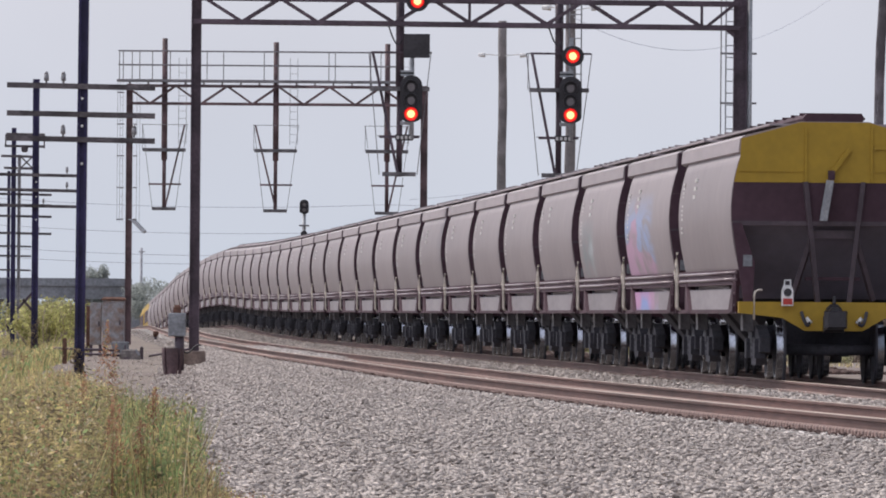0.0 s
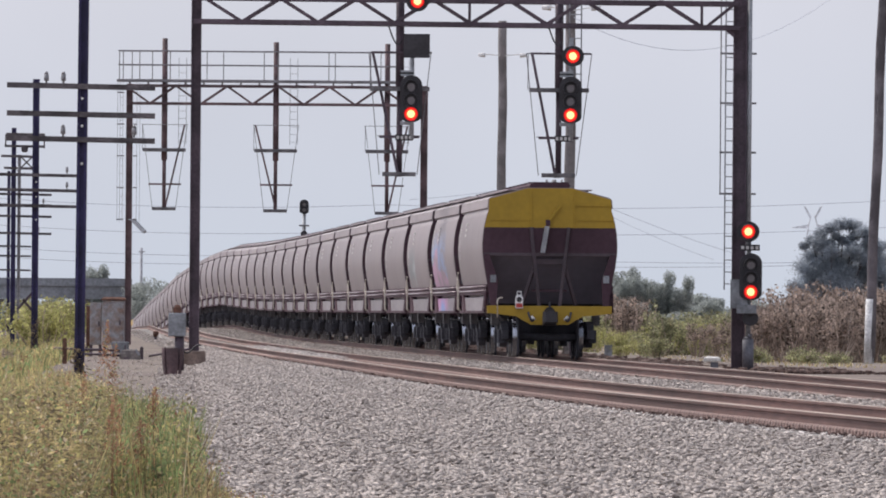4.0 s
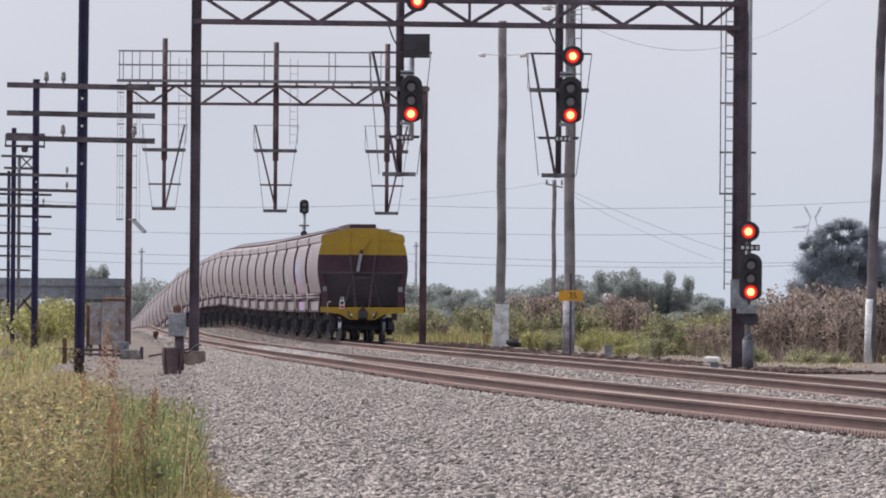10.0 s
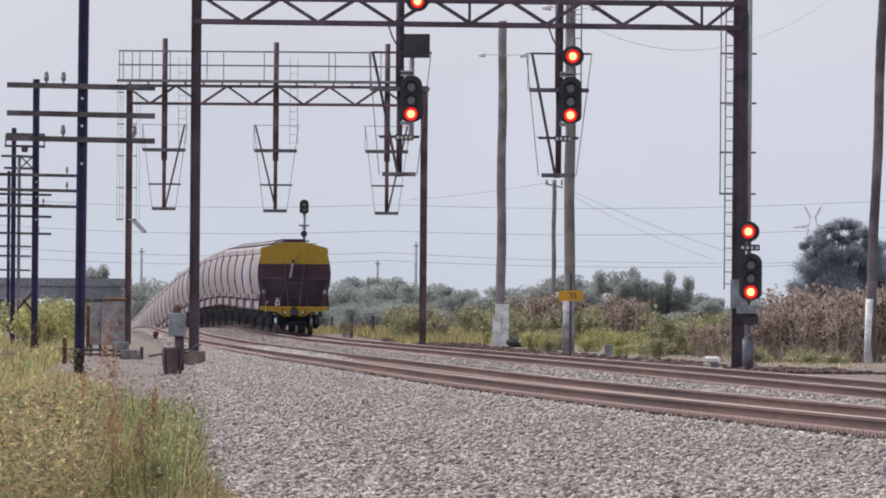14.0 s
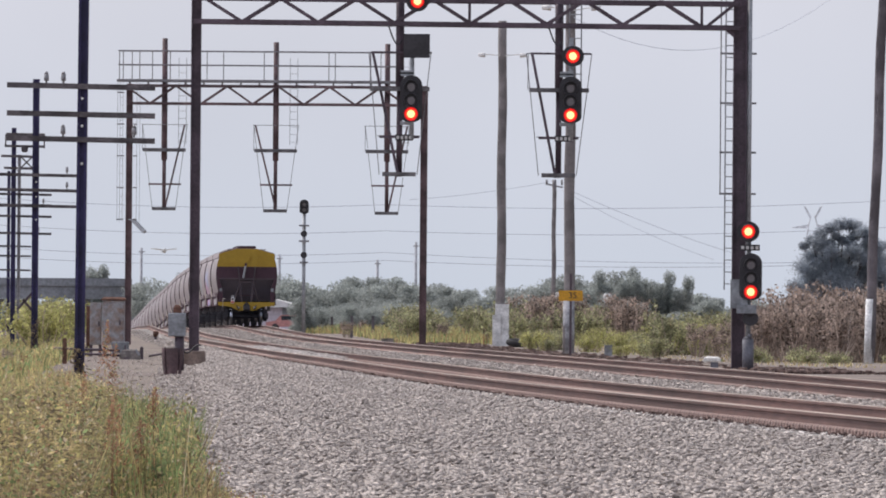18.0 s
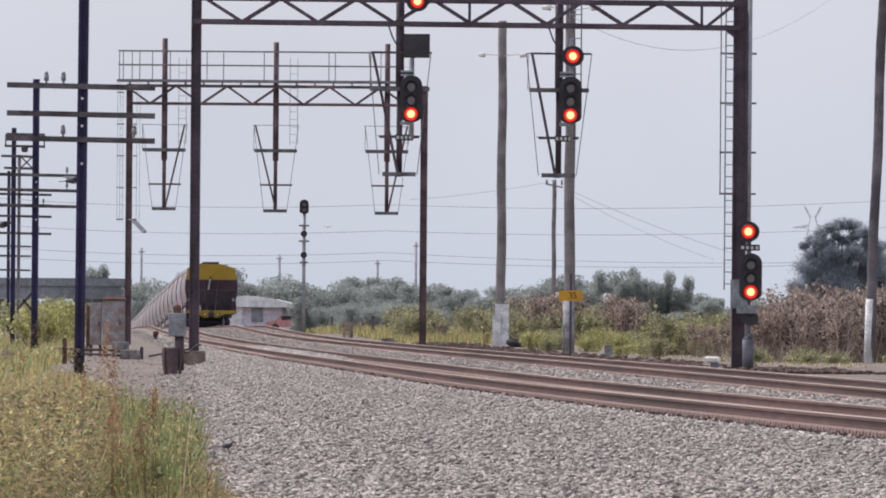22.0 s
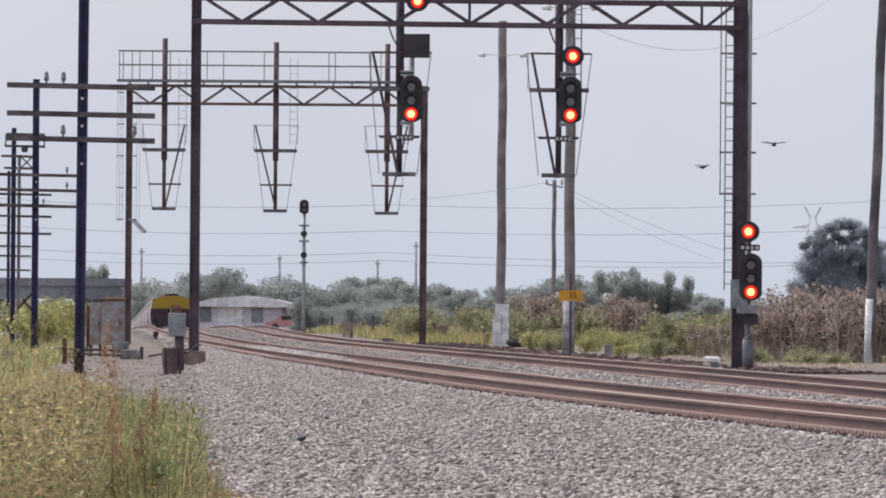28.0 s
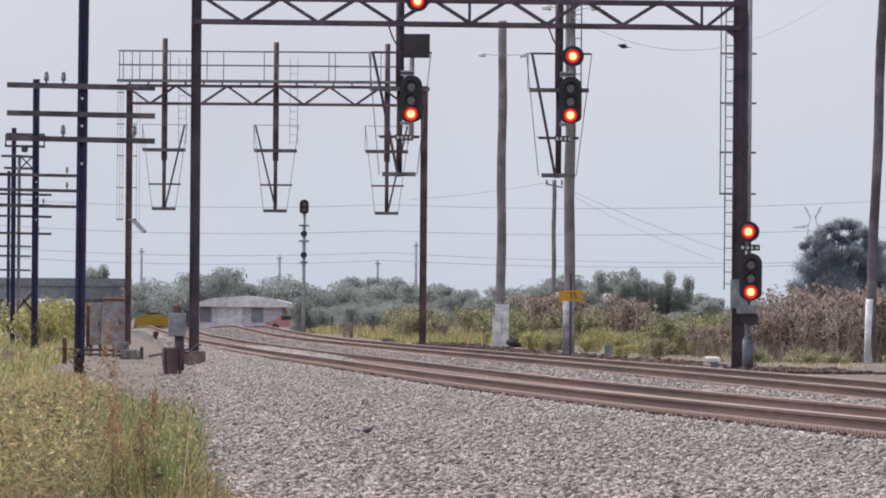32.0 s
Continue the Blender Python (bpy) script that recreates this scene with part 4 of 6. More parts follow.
# ---- signals ----
def signal_head(parent, at, lamps, lit):
    """A colour-light head with rounded backing: lamps counted from the top, lit glows red."""
    h = 0.30 * lamps + 0.28 if lamps > 1 else 0.52
    w = 0.56
    bm = bmesh.new()
    pts = []
    for k in range(13):
        a = math.pi * k / 12
        pts.append((w / 2 * math.cos(a), h / 2 - w / 2 * 0.9 + w / 2 * 0.9 * math.sin(a)))
    for k in range(13):
        a = math.pi + math.pi * k / 12
        pts.append((w / 2 * math.cos(a), -h / 2 + w / 2 * 0.6 + w / 2 * 0.6 * math.sin(a)) if lamps > 1 else (w / 2 * math.cos(a), -h / 2 + w / 2 * 0.9 + w / 2 * 0.9 * math.sin(a)))
    loft(bm, [[(x, q, z) for x, z in pts] for q in (-0.02, 0.02)])
    box(bm, (0, 0.14, 0), (0.34, 0.24, h * 0.82))
    root = part("signal_head", bm, M_BLACK, parent, "black colour-light head with a red lamp lit", at)
    for k in range(lamps):
        z = (h / 2 - 0.30 - 0.335 * k) if lamps > 1 else 0.0
        bm = bmesh.new()
        n = 14
        rim = [(-0.19 * math.cos(math.pi * (k2 / n * 1.5 - 0.25)), 0.19 * math.sin(math.pi * (k2 / n * 1.5 - 0.25))) for k2 in range(n + 1)]
        loft(bm, [[(x * q, y, z + v * q) for x, v in rim] + [(x * (q - 0.06), y, z + v * (q - 0.06)) for x, v in rim[::-1]] for y, q in ((-0.02, 1.0), (-0.16, 0.95))])
        part("hood", bm, M_BLACK, root)
        # A lit lens is built wider, so its rim imitates lamp bloom.
        bm = bmesh.new()
        tube(bm, (0, -0.02, z), (0, -0.05, z), 0.17 if k == lit else 0.11, 0.15 if k == lit else 0.10, 18)
        lens = part("lens", bm, M_RED_ON if k == lit else M_LENS, root, "glowing red lens with bloom" if k == lit else "dark unlit lens")
        if k == lit:
            bm = bmesh.new()
            tube(bm, (0, -0.05, z), (0, -0.058, z), 0.13, 0.115, 16)
            part("lens_centre", bm, M_RED_MID, lens)
            bm = bmesh.new()
            tube(bm, (0, -0.058, z), (0, -0.066, z), 0.095, 0.075, 16)
            part("lamp_core", bm, M_RED_CORE, lens)
    return root


def plate_bars(parent, c, w, h, face=M_BLACK):
    bm = bmesh.new()
    box(bm, c, (w, 0.03, h))
    for k in range(4):
        box(bm, (c[0] - w * 0.36 + k * w * 0.24, c[1] - 0.02, c[2]), (w * 0.15, 0.012, h * 0.55), mi=1)
    part("number_plate", bm, [face, M_LETTER], parent, "black plate with pale marks")


def hanging_doll(parent, x, top, bottom, cage, steel, slant):
    """A signal stem hung from the beam, with its cage of rods, foot boards and rungs."""
    bm = bmesh.new()
    tube(bm, (x, 0, top), (x, 0, bottom + (top - bottom) * 0.45), 0.105, n=10)
    tube(bm, (x, 0, bottom + (top - bottom) * 0.45), (x, 0, bottom), 0.075, n=10)
    part("stem", bm, steel, parent)
    bm = bmesh.new()
    for dx0, z0, dx1, z1 in cage:
        bar(bm, (x + dx0, -0.1, z0), (x + dx1, -0.1, z1), 0.022)
    part("cage", bm, M_RODS, parent)
    bm = bmesh.new()
    bar(bm, (x + slant[0], -0.14, slant[1]), (x + slant[2], -0.14, slant[3]), 0.07)
    part("brace", bm, steel, parent)


def truss(parent, x0, x1, z0, z1, joints, mats, w=0.14, uprights=(), droop=0.0):
    for z in (z0, z1):
        for y in (-0.35, 0.35):
            bm = bmesh.new()
            bar(bm, (x0, y, z), (x1, y, z - droop), w, w * 0.9)
            part("chord", bm, mats, parent)
    for a, b in zip(joints, joints[1:]):
        for y in (-0.35, 0.35):
            bm = bmesh.new()
            bar(bm, (a[0], y, a[1]), (b[0], y, b[1]), 0.075)
            part("diagonal", bm, mats, parent)
    for x in uprights:
        bm = bmesh.new()
        bar(bm, (x, -0.35, z0), (x, -0.35, z1), 0.07)
        bar(bm, (x, -0.35, z0), (x, 0.35, z0), 0.07)
        part("upright", bm, mats, parent)


def h_post(parent, x, z0, z1, w, mats, lean=0.0):
    bm = bmesh.new()
    a, t = w / 2, 0.03
    prof = [(-a, -a), (-a + t, -a), (-a + t, -t), (a - t, -t), (a - t, -a), (a, -a), (a, a), (a - t, a), (a - t, t), (-a + t, t), (-a + t, a), (-a, a)]
    loft(bm, [[(x + u - k, v, z) for u, v in prof] for z, k in ((z0, lean), (z1, 0))])
    part("post", bm, mats, parent)


def ladder(parent, x, y, z0, z1, w, hoops=(), thick=0.035, mats=M_GALV):
    bm = bmesh.new()
    for s in (-1, 1):
        bar(bm, (x + s * w / 2, y, z0), (x + s * w / 2, y, z1), thick)
    for k in range(int((z1 - z0) / 0.3)):
        bar(bm, (x - w / 2, y, z0 + 0.15 + 0.3 * k), (x + w / 2, y, z0 + 0.15 + 0.3 * k), thick * 0.7)
    part("ladder", bm, mats, parent)
    if hoops:
        bm = bmesh.new()
        for z in hoops:
            bar(bm, (x - 0.32, y + 0.1, z), (x + 0.60, y + 0.1, z), 0.05)
        bar(bm, (x - 0.30, y + 0.1, hoops[0]), (x - 0.30, y + 0.1, hoops[-1] + 1.6), 0.03)
        part("ladder_cage", bm, M_RODS, parent)


def near_gantry():
    root = thing("signal_gantry", pose(0, 255, 0), "dark steel lattice signal gantry with red lights over the tracks", "signal gantry", "signal gantries")
    h_post(root, -6.24, -0.35, 9.1, 0.25, M_STEEL, 0.0)
    h_post(root, 7.43, -0.45, 9.1, 0.34, M_STEEL)
    z0, z1 = 8.24, 8.84
    joints = [(-6.05 + 0.957 * k, z1 if k % 2 == 0 else z0) for k in range(14)]
    truss(root, -6.3, 7.4, z0, z1, joints, M_STEEL, 0.13, (0.62, 6.45), 0.06)
    bm = bmesh.new()
    loft(bm, [[(-6.24 - a, -b, z), (-6.24 + a, -b, z), (-6.24 + a, b, z), (-6.24 - a, b, z)] for a, b, z in ((0.29, 0.29, -0.5), (0.29, 0.29, -0.07), (0.27, 0.27, -0.04))])
    part("footing", bm, M_CONCRETE, root, "brown stained concrete footing")
    for x, kind in ((-1.12, 0), (2.88, 1)):
        bot = 4.38
        w = 0.78 if kind == 0 else 0.82
        cage = [(-w, 7.5, -0.5, bot + 0.05), (w, 7.5, 0.45, bot + 0.05), (-w * 0.95, 7.5, -0.95 * w, 6.6), (-w, 7.5, w, 7.5), (-0.55, 5.4, 0.52, 5.4)]
        hanging_doll(root, x, z1 + 0.3, bot, cage, M_STEEL, (-0.68, 7.5, -0.02 if kind == 0 else -0.07, bot))
        for z, a, b, hgt in ((6.58, -0.75, 0.75, 0.1), (bot + 0.06, -0.42, 0.42, 0.1), (5.38, -0.5, 0.5, 0.07), (7.5, -0.72, 0.8, 0.05)):
            bm = bmesh.new()
            box(bm, (x + (a + b) / 2, -0.12, z), (b - a, 0.5 if hgt > 0.09 else 0.05, hgt))
            part("foot_board" if hgt > 0.09 else "cross_bar", bm, M_BOARD if hgt > 0.09 else M_STEEL, root)
        hx = x + 0.29
        signal_head(root, pose(hx, -0.45, 6.33), 3, 2)
        signal_head(root, pose(hx + (0.14 if kind == 0 else 0.05), -0.45, 8.78 if kind == 0 else 7.43), 1, 0)
        bm = bmesh.new()
        tube(bm, (hx + 0.02, -0.2, 5.3), (hx + 0.02, -0.2, 7.9), 0.055, n=8)
        for z in (5.72, 6.95, 7.0):
            box(bm, (hx - 0.1, -0.16, z), (0.34, 0.2, 0.09))
        part("head_bracket", bm, M_GALV, root)
        plate_bars(root, (x + 0.12, -0.22, 5.36), 0.44, 0.15)
    ladder(root, 3.29, 0.3, 6.55, 9.0, 0.3)
    bm = bmesh.new()
    box(bm, (-0.70, -0.4, 7.66), (0.66, 0.06, 0.60))
    box(bm, (-0.74, -0.32, 7.67), (0.5, 0.16, 0.4))
    part("blank_panel", bm, M_BLACK, root, "square black panel without a light")
    ladder(root, 7.26, 0.26, 1.6, 9.0, 0.36, (4.02, 5.06, 6.3, 7.55))
    bm = bmesh.new()
    tube(bm, (7.665, -0.05, 2.6), (7.665, -0.05, 9.2), 0.065, n=8)
    part("conduit", bm, M_GALV, root, "pale grey conduit")
    for y in (-0.35, 0.35):
        bm = bmesh.new()
        bar(bm, (6.62, y, z0), (7.36, y, z1), 0.075)
        part("diagonal", bm, M_STEEL, root)
    bm = bmesh.new()
    loft(bm, [[(7.27, y, z0 - 0.08), (7.27, y, z0 - 0.32), (6.98, y, z0 - 0.08)] for y in (-0.36, -0.33)])
    part("gusset", bm, M_STEEL, root)
    for x in (-1.42, 2.6):
        bm = bmesh.new()
        hose(bm, [(x + 0.05 * k, -0.3, 8.2 - 0.5 * math.sin(k / 7 * 2.2)) for k in range(8)], 0.02)
        part("cable", bm, M_BLACK, root)
    return root


near_gantry()


def post_signal():
    """The signal fixed low on its own post beside the gantry's right leg."""
    root = thing("post_signal", pose(7.66, 254.2, 0), "black railway signal post with two lit red lamps", "signal")
    bm = bmesh.new()
    tube(bm, (0, 0, 0.42), (0, 0, 3.2), 0.065, n=12)
    part("post", bm, M_GREYBOX, root, "grey tubular post")
    bm = bmesh.new()
    tube(bm, (0, 0, -0.42), (0, 0, 0.36), 0.14, n=14)
    tube(bm, (0, 0, 0.36), (0, 0, 0.43), 0.14, 0.07, n=14)
    tube(bm, (0.04, -0.08, 0.4), (0.04, -0.08, 0.5), 0.05, n=8)
    part("socket", bm, M_SOCKET, root, "dull dark grey base tube")
    signal_head(root, pose(0.05, -0.2, 1.93), 3, 2)
    signal_head(root, pose(-0.02, -0.2, 3.06), 1, 0)
    plate_bars(root, (0.02, -0.16, 2.66), 0.5, 0.15)
    bm = bmesh.new()
    box(bm, (-0.24, -0.02, 1.5), (0.42, 0.3, 0.72))
    box(bm, (-0.05, -0.18, 1.12), (0.5, 0.1, 0.22))
    part("relay_box", bm, M_GREYBOX, root, "grey metal box")
    bm = bmesh.new()
    tube(bm, (0.05, -0.12, 0.9), (0.05, 0.1, 0.9), 0.2, n=16)
    tube(bm, (0.05, -0.14, 1.02), (0.05, 0.0, 1.05), 0.1, n=10)
    part("shunt_lamp", bm, M_BLACK, root)


post_signal()


def far_gantry():
    root = thing("signal_gantry", pose(0, 400, 0), "rust-toned steel signal gantry with walkway and empty signal stems", "signal gantry", "signal gantries")
    h_post(root, -12.4, -0.5, 9.95, 0.25, M_STEEL_RED, 0.0)
    h_post(root, -0.78, -0.5, 9.95, 0.28, M_STEEL_RED, 0.0)
    z0, z1 = 9.18, 9.88
    xs = [-12.6 + 1.01 * k for k in range(12)]
    truss(root, -12.5, -0.7, z0, z1, [(v, z1 if k % 2 == 0 else z0) for k, v in enumerate(xs)], M_STEEL_RED, 0.11)
    bm = bmesh.new()
    box(bm, (-7.1, 0.1, 10.08), (11.6, 0.9, 0.10))
    for k in range(16):
        box(bm, (-12.4 + 0.73 * k, 0.1, 9.98), (0.06, 0.8, 0.1))
    part("walkway", bm, M_RODS, root)
    for z in (10.7, 11.25):
        for y in (-0.35, 0.55):
            bm = bmesh.new()
            bar(bm, (-12.85, y, z), (-1.6, y, z), 0.04)
            part("handrail", bm, M_RODS, root)
    for x in (-12.8, -12.65, -12.3, -12.0, -11.5, -10.8, -9.35, -8.7, -7.1, -6.55, -4.55, -4.3, -2.9, -2.5, -1.7):
        bm = bmesh.new()
        bar(bm, (x, -0.35, 10.1), (x, -0.35, 11.25), 0.035)
        part("baluster", bm, M_RODS, root)
    for x, top, bot, flip in ((-11.02, 11.75, 4.98, 1), (-6.63, 11.63, 4.93, -1), (-2.24, 11.6, 4.87, 1)):
        cage = [(-0.86, 8.35, -0.45, bot), (0.90, 8.35, 0.45, bot), (-0.86, 8.35, -0.86, 7.35), (-0.9, 8.35, 0.92, 8.35), (-0.6, 6.0, 0.66, 6.0)]
        hanging_doll(root, x, top, bot, cage, M_STEEL_RED, (flip * 0.80, 8.35, 0.04, bot + 0.05))
        bm = bmesh.new()
        tube(bm, (x, 0, 6.95), (x, 0, 9.95), 0.115, n=10)
        part("sleeve", bm, M_STEEL_RED, root)
        for z, hw, t in ((7.35, 0.84, 0.13), (bot + 0.05, 0.46, 0.12)):
            bm = bmesh.new()
            box(bm, (x, -0.1, z), (2 * hw, 0.55, t))
            part("foot_board", bm, M_BOARD, root)
        bm = bmesh.new()
        box(bm, (x + 0.03, -0.12, 6.0), (1.28, 0.06, 0.07))
        part("cross_bar", bm, M_STEEL_RED, root)
        bm = bmesh.new()
        for s in (0.55, 0.85):
            bar(bm, (x + s, 0.3, 7.6), (x + s, 0.3, 11.0), 0.02)
        for k in range(11):
            bar(bm, (x + 0.55, 0.3, 7.7 + 0.3 * k), (x + 0.85, 0.3, 7.7 + 0.3 * k), 0.016)
        part("ladder", bm, M_GALV, root)
    for dx in (-0.46, -0.36, -0.25, 0.30, 0.42):
        bm = bmesh.new()
        bar(bm, (-12.4 + dx, -0.3, 4.5), (-12.4 + dx, -0.3, 10.0), 0.016)
        part("cage_rod", bm, M_GALV, root)
    for k in range(5):
        bm = bmesh.new()
        for a, b in ((-0.48, -0.2), (0.16, 0.32)):
            bar(bm, (-12.4 + a, -0.3, 4.6 + 1.25 * k), (-12.4 + b, -0.3, 4.6 + 1.25 * k), 0.045)
        part("cage_hoop", bm, M_RODS, root)
    for k in range(18):
        bm = bmesh.new()
        bar(bm, (-12.76, -0.28, 4.6 + 0.3 * k), (-12.65, -0.28, 4.6 + 0.3 * k), 0.014)
        part("ladder_rung", bm, M_GALV, root)
    bm = bmesh.new()
    bar(bm, (-12.2, -0.2, 4.55), (-11.75, -0.5, 4.1), 0.16, 0.12)
    bar(bm, (-12.4, -0.1, 4.6), (-12.1, -0.2, 4.55), 0.05)
    part("floodlight", bm, M_GALV, root, "pale tilted floodlight")


far_gantry()


# ---- poles ----
def telegraph_pole(x, y, top, arms, half, steel, lean=0.0, w=0.16, pots=((0, 0.6), (1, -0.5))):
    root = thing("telegraph_pole", pose(x, y, ground_z(y)), "dark telegraph pole with timber cross arms and insulators", "telegraph pole", "telegraph poles")
    g = ground_z(y)
    bm = bmesh.new()
    a, t = w / 2, w * 0.28
    prof = [(-a, -a), (-a + t, -a), (-a + t, -t * 0.6), (a - t, -t * 0.6), (a - t, -a), (a, -a), (a, a), (a - t, a), (a - t, t * 0.6), (-a + t, t * 0.6), (-a + t, a), (-a, a)]
    loft(bm, [[(u + k, v, z) for u, v in prof] for z, k in ((-0.2, 0), (top - g, lean))])
    part("pole", bm, steel, root)
    for k, z in enumerate(arms):
        bm = bmesh.new()
        bar(bm, (-half, -w * 0.75, z - g + 0.014 * half), (half, -w * 0.75, z - g - 0.014 * half), 0.1, 0.09)
        part("cross_arm", bm, M_ARM, root)
        for j, dx in pots:
            if j == k:
                bm = bmesh.new()
                at = Vector((dx * half, -w * 0.75, z - g))
                for z0, z1, r0, r1 in ((0.04, 0.10, 0.018, 0.018), (0.09, 0.20, 0.042, 0.038), (0.20, 0.245, 0.038, 0.02)):
                    tube(bm, at + Vector((0, 0, z0)), at + Vector((0, 0, z1)), r0, r1, 10)
                part("insulator", bm, M_PORCELAIN, root)
    for z, drop in zip(arms, (0.2, 0.19, 0.4)):
        bm = bmesh.new()
        tube(bm, (0.02, -w * 0.55, z - g - drop), (0.02, -w * 0.62, z - g - drop), 0.023, n=8)
        part("bolt", bm, M_LIME, root)
    return root


telegraph_pole(-6.08, 170, 7.9, (4.68, 4.21, 3.79), 1.24, M_STEEL_FRINGE, 0.04, 0.17, ((0, -0.47), (0, -0.24), (2, -0.24), (2, 0.72)))
POLE_BRACED = telegraph_pole(-11.86, 295, 7.68, (4.89, 4.45, 3.99), 1.22, M_STEEL_FRINGE, 0.0, 0.19, ((0, 0.75), (1, 0.75), (0, -0.4)))
g = ground_z(295)
for u0, w0, u1, w1 in ((-11.93, 1.47, -12.36, 0.98), (-12.21, 1.28, -11.91, 0.92)):
    bm = bmesh.new()
    bar(bm, (u0 + 11.86, 0.05, w0 - g), (u1 + 11.86, 0.05, w1 - g), 0.07)
    part("strut", bm, M_STEEL, POLE_BRACED)
POLE_OFFSET = telegraph_pole(-15.845, 374, 7.7, (), 0.7, M_STEEL_FRINGE, 0.0, 0.17)
g = ground_z(374)
for z, x0, x1 in ((7.46, -0.28, 1.15), (7.02, -0.34, 1.15), (6.65, -0.46, 0.70), (6.21, -0.36, 0.70)):
    bm = bmesh.new()
    bar(bm, (x0, -0.13, z - g + 0.01), (x1, -0.13, z - g - 0.01), 0.1, 0.09)
    part("cross_arm", bm, M_ARM, POLE_OFFSET)
for a, b in (((0.27, 6.63), (0.68, 6.23)), ((0.27, 6.23), (0.68, 6.63)), ((1.12, 7.46), (1.12, 6.95)), ((-0.3, 7.46), (-0.3, 7.0))):
    bm = bmesh.new()
    bar(bm, (a[0], -0.1, a[1] - g), (b[0], -0.1, b[1] - g), 0.05)
    part("strut", bm, M_ARM, POLE_OFFSET)
bm = bmesh.new()
loft(bm, [[(0.4 - k, -0.2, z - g), (0.4 + k, -0.2, z - g), (0.4 + k, 0.0, z - g), (0.4 - k, 0.0, z - g)] for k, z in ((0.07, 6.8), (0.12, 6.86), (0.12, 6.99))])
part("terminal_box", bm, M_ARM, POLE_OFFSET)
telegraph_pole(-15.89, 380, 6.8, (5.32, 4.92, 4.50, 3.86), 1.22, M_RODS, 0.0, 0.12, ((1, 0.75), (3, 0.6)))
telegraph_pole(-21.2, 495, 7.8, (4.13, 3.66, 2.97), 1.1, M_STEEL_FRINGE, 0.0, 0.15, ())


def timber_pole(x, y, top, r0, r1, paint, label, mat_pole, dx=0.0, wash=M_WHITE):
    g = ground_z(y)
    root = thing("power_pole", pose(x, y, g), label, "pole")
    bm = bmesh.new()
    secs = []
    for k in range(13):
        a = k / 12
        r = (r0 + (r1 - r0) * a) * (1 + 0.03 * math.sin(k * 2.3))
        secs.append([(dx * a + 0.02 * math.sin(k * 1.3 + x) + r * math.cos(i * math.pi / 7), r * math.sin(i * math.pi / 7), -0.3 + (top - g + 0.3) * a) for i in range(14)])
    loft(bm, secs, smooth=True)
    part("pole", bm, mat_pole, root)
    if paint:
        bm = bmesh.new()
        z = paint - g
        tube(bm, (0, 0, -0.25), (dx * 0.12, 0, z), r0 * 1.06, r0 * 1.04, 14)
        part("painted_foot", bm, wash, root, "pale painted foot")
    return root


p = timber_pole(2.37, 414, 12.95, 0.20, 0.17, None, "tall grey timber pole with lamps and white concrete foot", M_WOOD_GREY)
g = ground_z(414)
for dx, w, top, d in ((-0.16, 0.34, 1.05, 0.5), (0.06, 0.56, 1.5, 0.4)):
    bm = bmesh.new()
    box(bm, (dx, -0.22, (top - g) / 2 - 0.1), (w, d, top - g))
    part("concrete_foot", bm, M_WHITE, p, "white painted concrete stub")
bm = bmesh.new()
for s in (-1, 1):
    tube(bm, (0, -0.1, 11.85), (s * 0.75, -0.3, 11.9), 0.02, n=6)
    tube(bm, (s * 0.72, -0.3, 11.86), (s * 0.98, -0.34, 11.86), 0.10, 0.07, 10)
part("yard_lamp", bm, M_LIME, p)
p = timber_pole(4.22, 339, 12.6, 0.185, 0.165, 1.45, "tall grey timber pole beside the track", M_WOOD_GREY, wash=M_OLD_WASH)
bm = bmesh.new()
for s in (-1, 1):
    tube(bm, (0, -0.1, 11.5), (s * 0.7, -0.3, 11.62), 0.02, n=6)
    tube(bm, (s * 0.68, -0.3, 11.6), (s * 0.98, -0.34, 11.6), 0.11, 0.07, 10)
part("yard_lamp", bm, M_LIME, p)
timber_pole(12.40, 295, 12.0, 0.145, 0.14, 1.48, "leaning timber pole with white painted foot", M_WOOD, 0.40)
p = timber_pole(6.55, 600, 9.0, 0.14, 0.12, None, "distant timber power pole with insulators", M_WOOD_GREY)
g = ground_z(600)
bm = bmesh.new()
bar(bm, (-0.5, -0.12, 8.75 - g), (0.5, -0.12, 8.55 - g), 0.09)
for dx in (-0.45, 0, 0.45):
    tube(bm, (dx, -0.12, 8.7 - g), (dx, -0.12, 9.0 - g), 0.06, n=8)
part("cross_arm", bm, M_RODS, p)


def speed_board():
    root = thing("speed_sign", pose(4.04, 320, ground_z(320)), "yellow speed board reading 35 on a thin post", "sign")
    g = ground_z(320)
    bm = bmesh.new()
    box(bm, (0, 0, 1.2), (0.07, 0.07, 2.9))
    part("post", bm, M_STEEL, root)
    bm = bmesh.new()
    box(bm, (0, -0.06, 1.56 - g), (0.76, 0.02, 0.33))
    part("board", bm, M_YELLOW_SIGN, root)
    cu = bpy.data.curves.new("digits", "FONT")
    cu.body, cu.size, cu.extrude, cu.align_x, cu.align_y = "35", 0.27, 0.004, "CENTER", "CENTER"
    cu.materials.append(M_BLACK)
    ob = new("digits", cu)
    ob.parent, ob.matrix_basis = root, pose(0.06, -0.078, 1.56 - g, rx=90)


speed_board()


def mast_signal():
    root = thing("mast_signal", pose(-8.5, 620, ground_z(620)), "distant grey signal mast with black head and platforms", "signal")
    g = ground_z(620)
    bm = bmesh.new()
    tube(bm, (0, 0, -0.3), (0, 0, 7.2 - g), 0.11, n=10)
    part("mast", bm, M_GALV, root)
    signal_head(root, pose(0, -0.25, 7.5 - g), 2, 5)
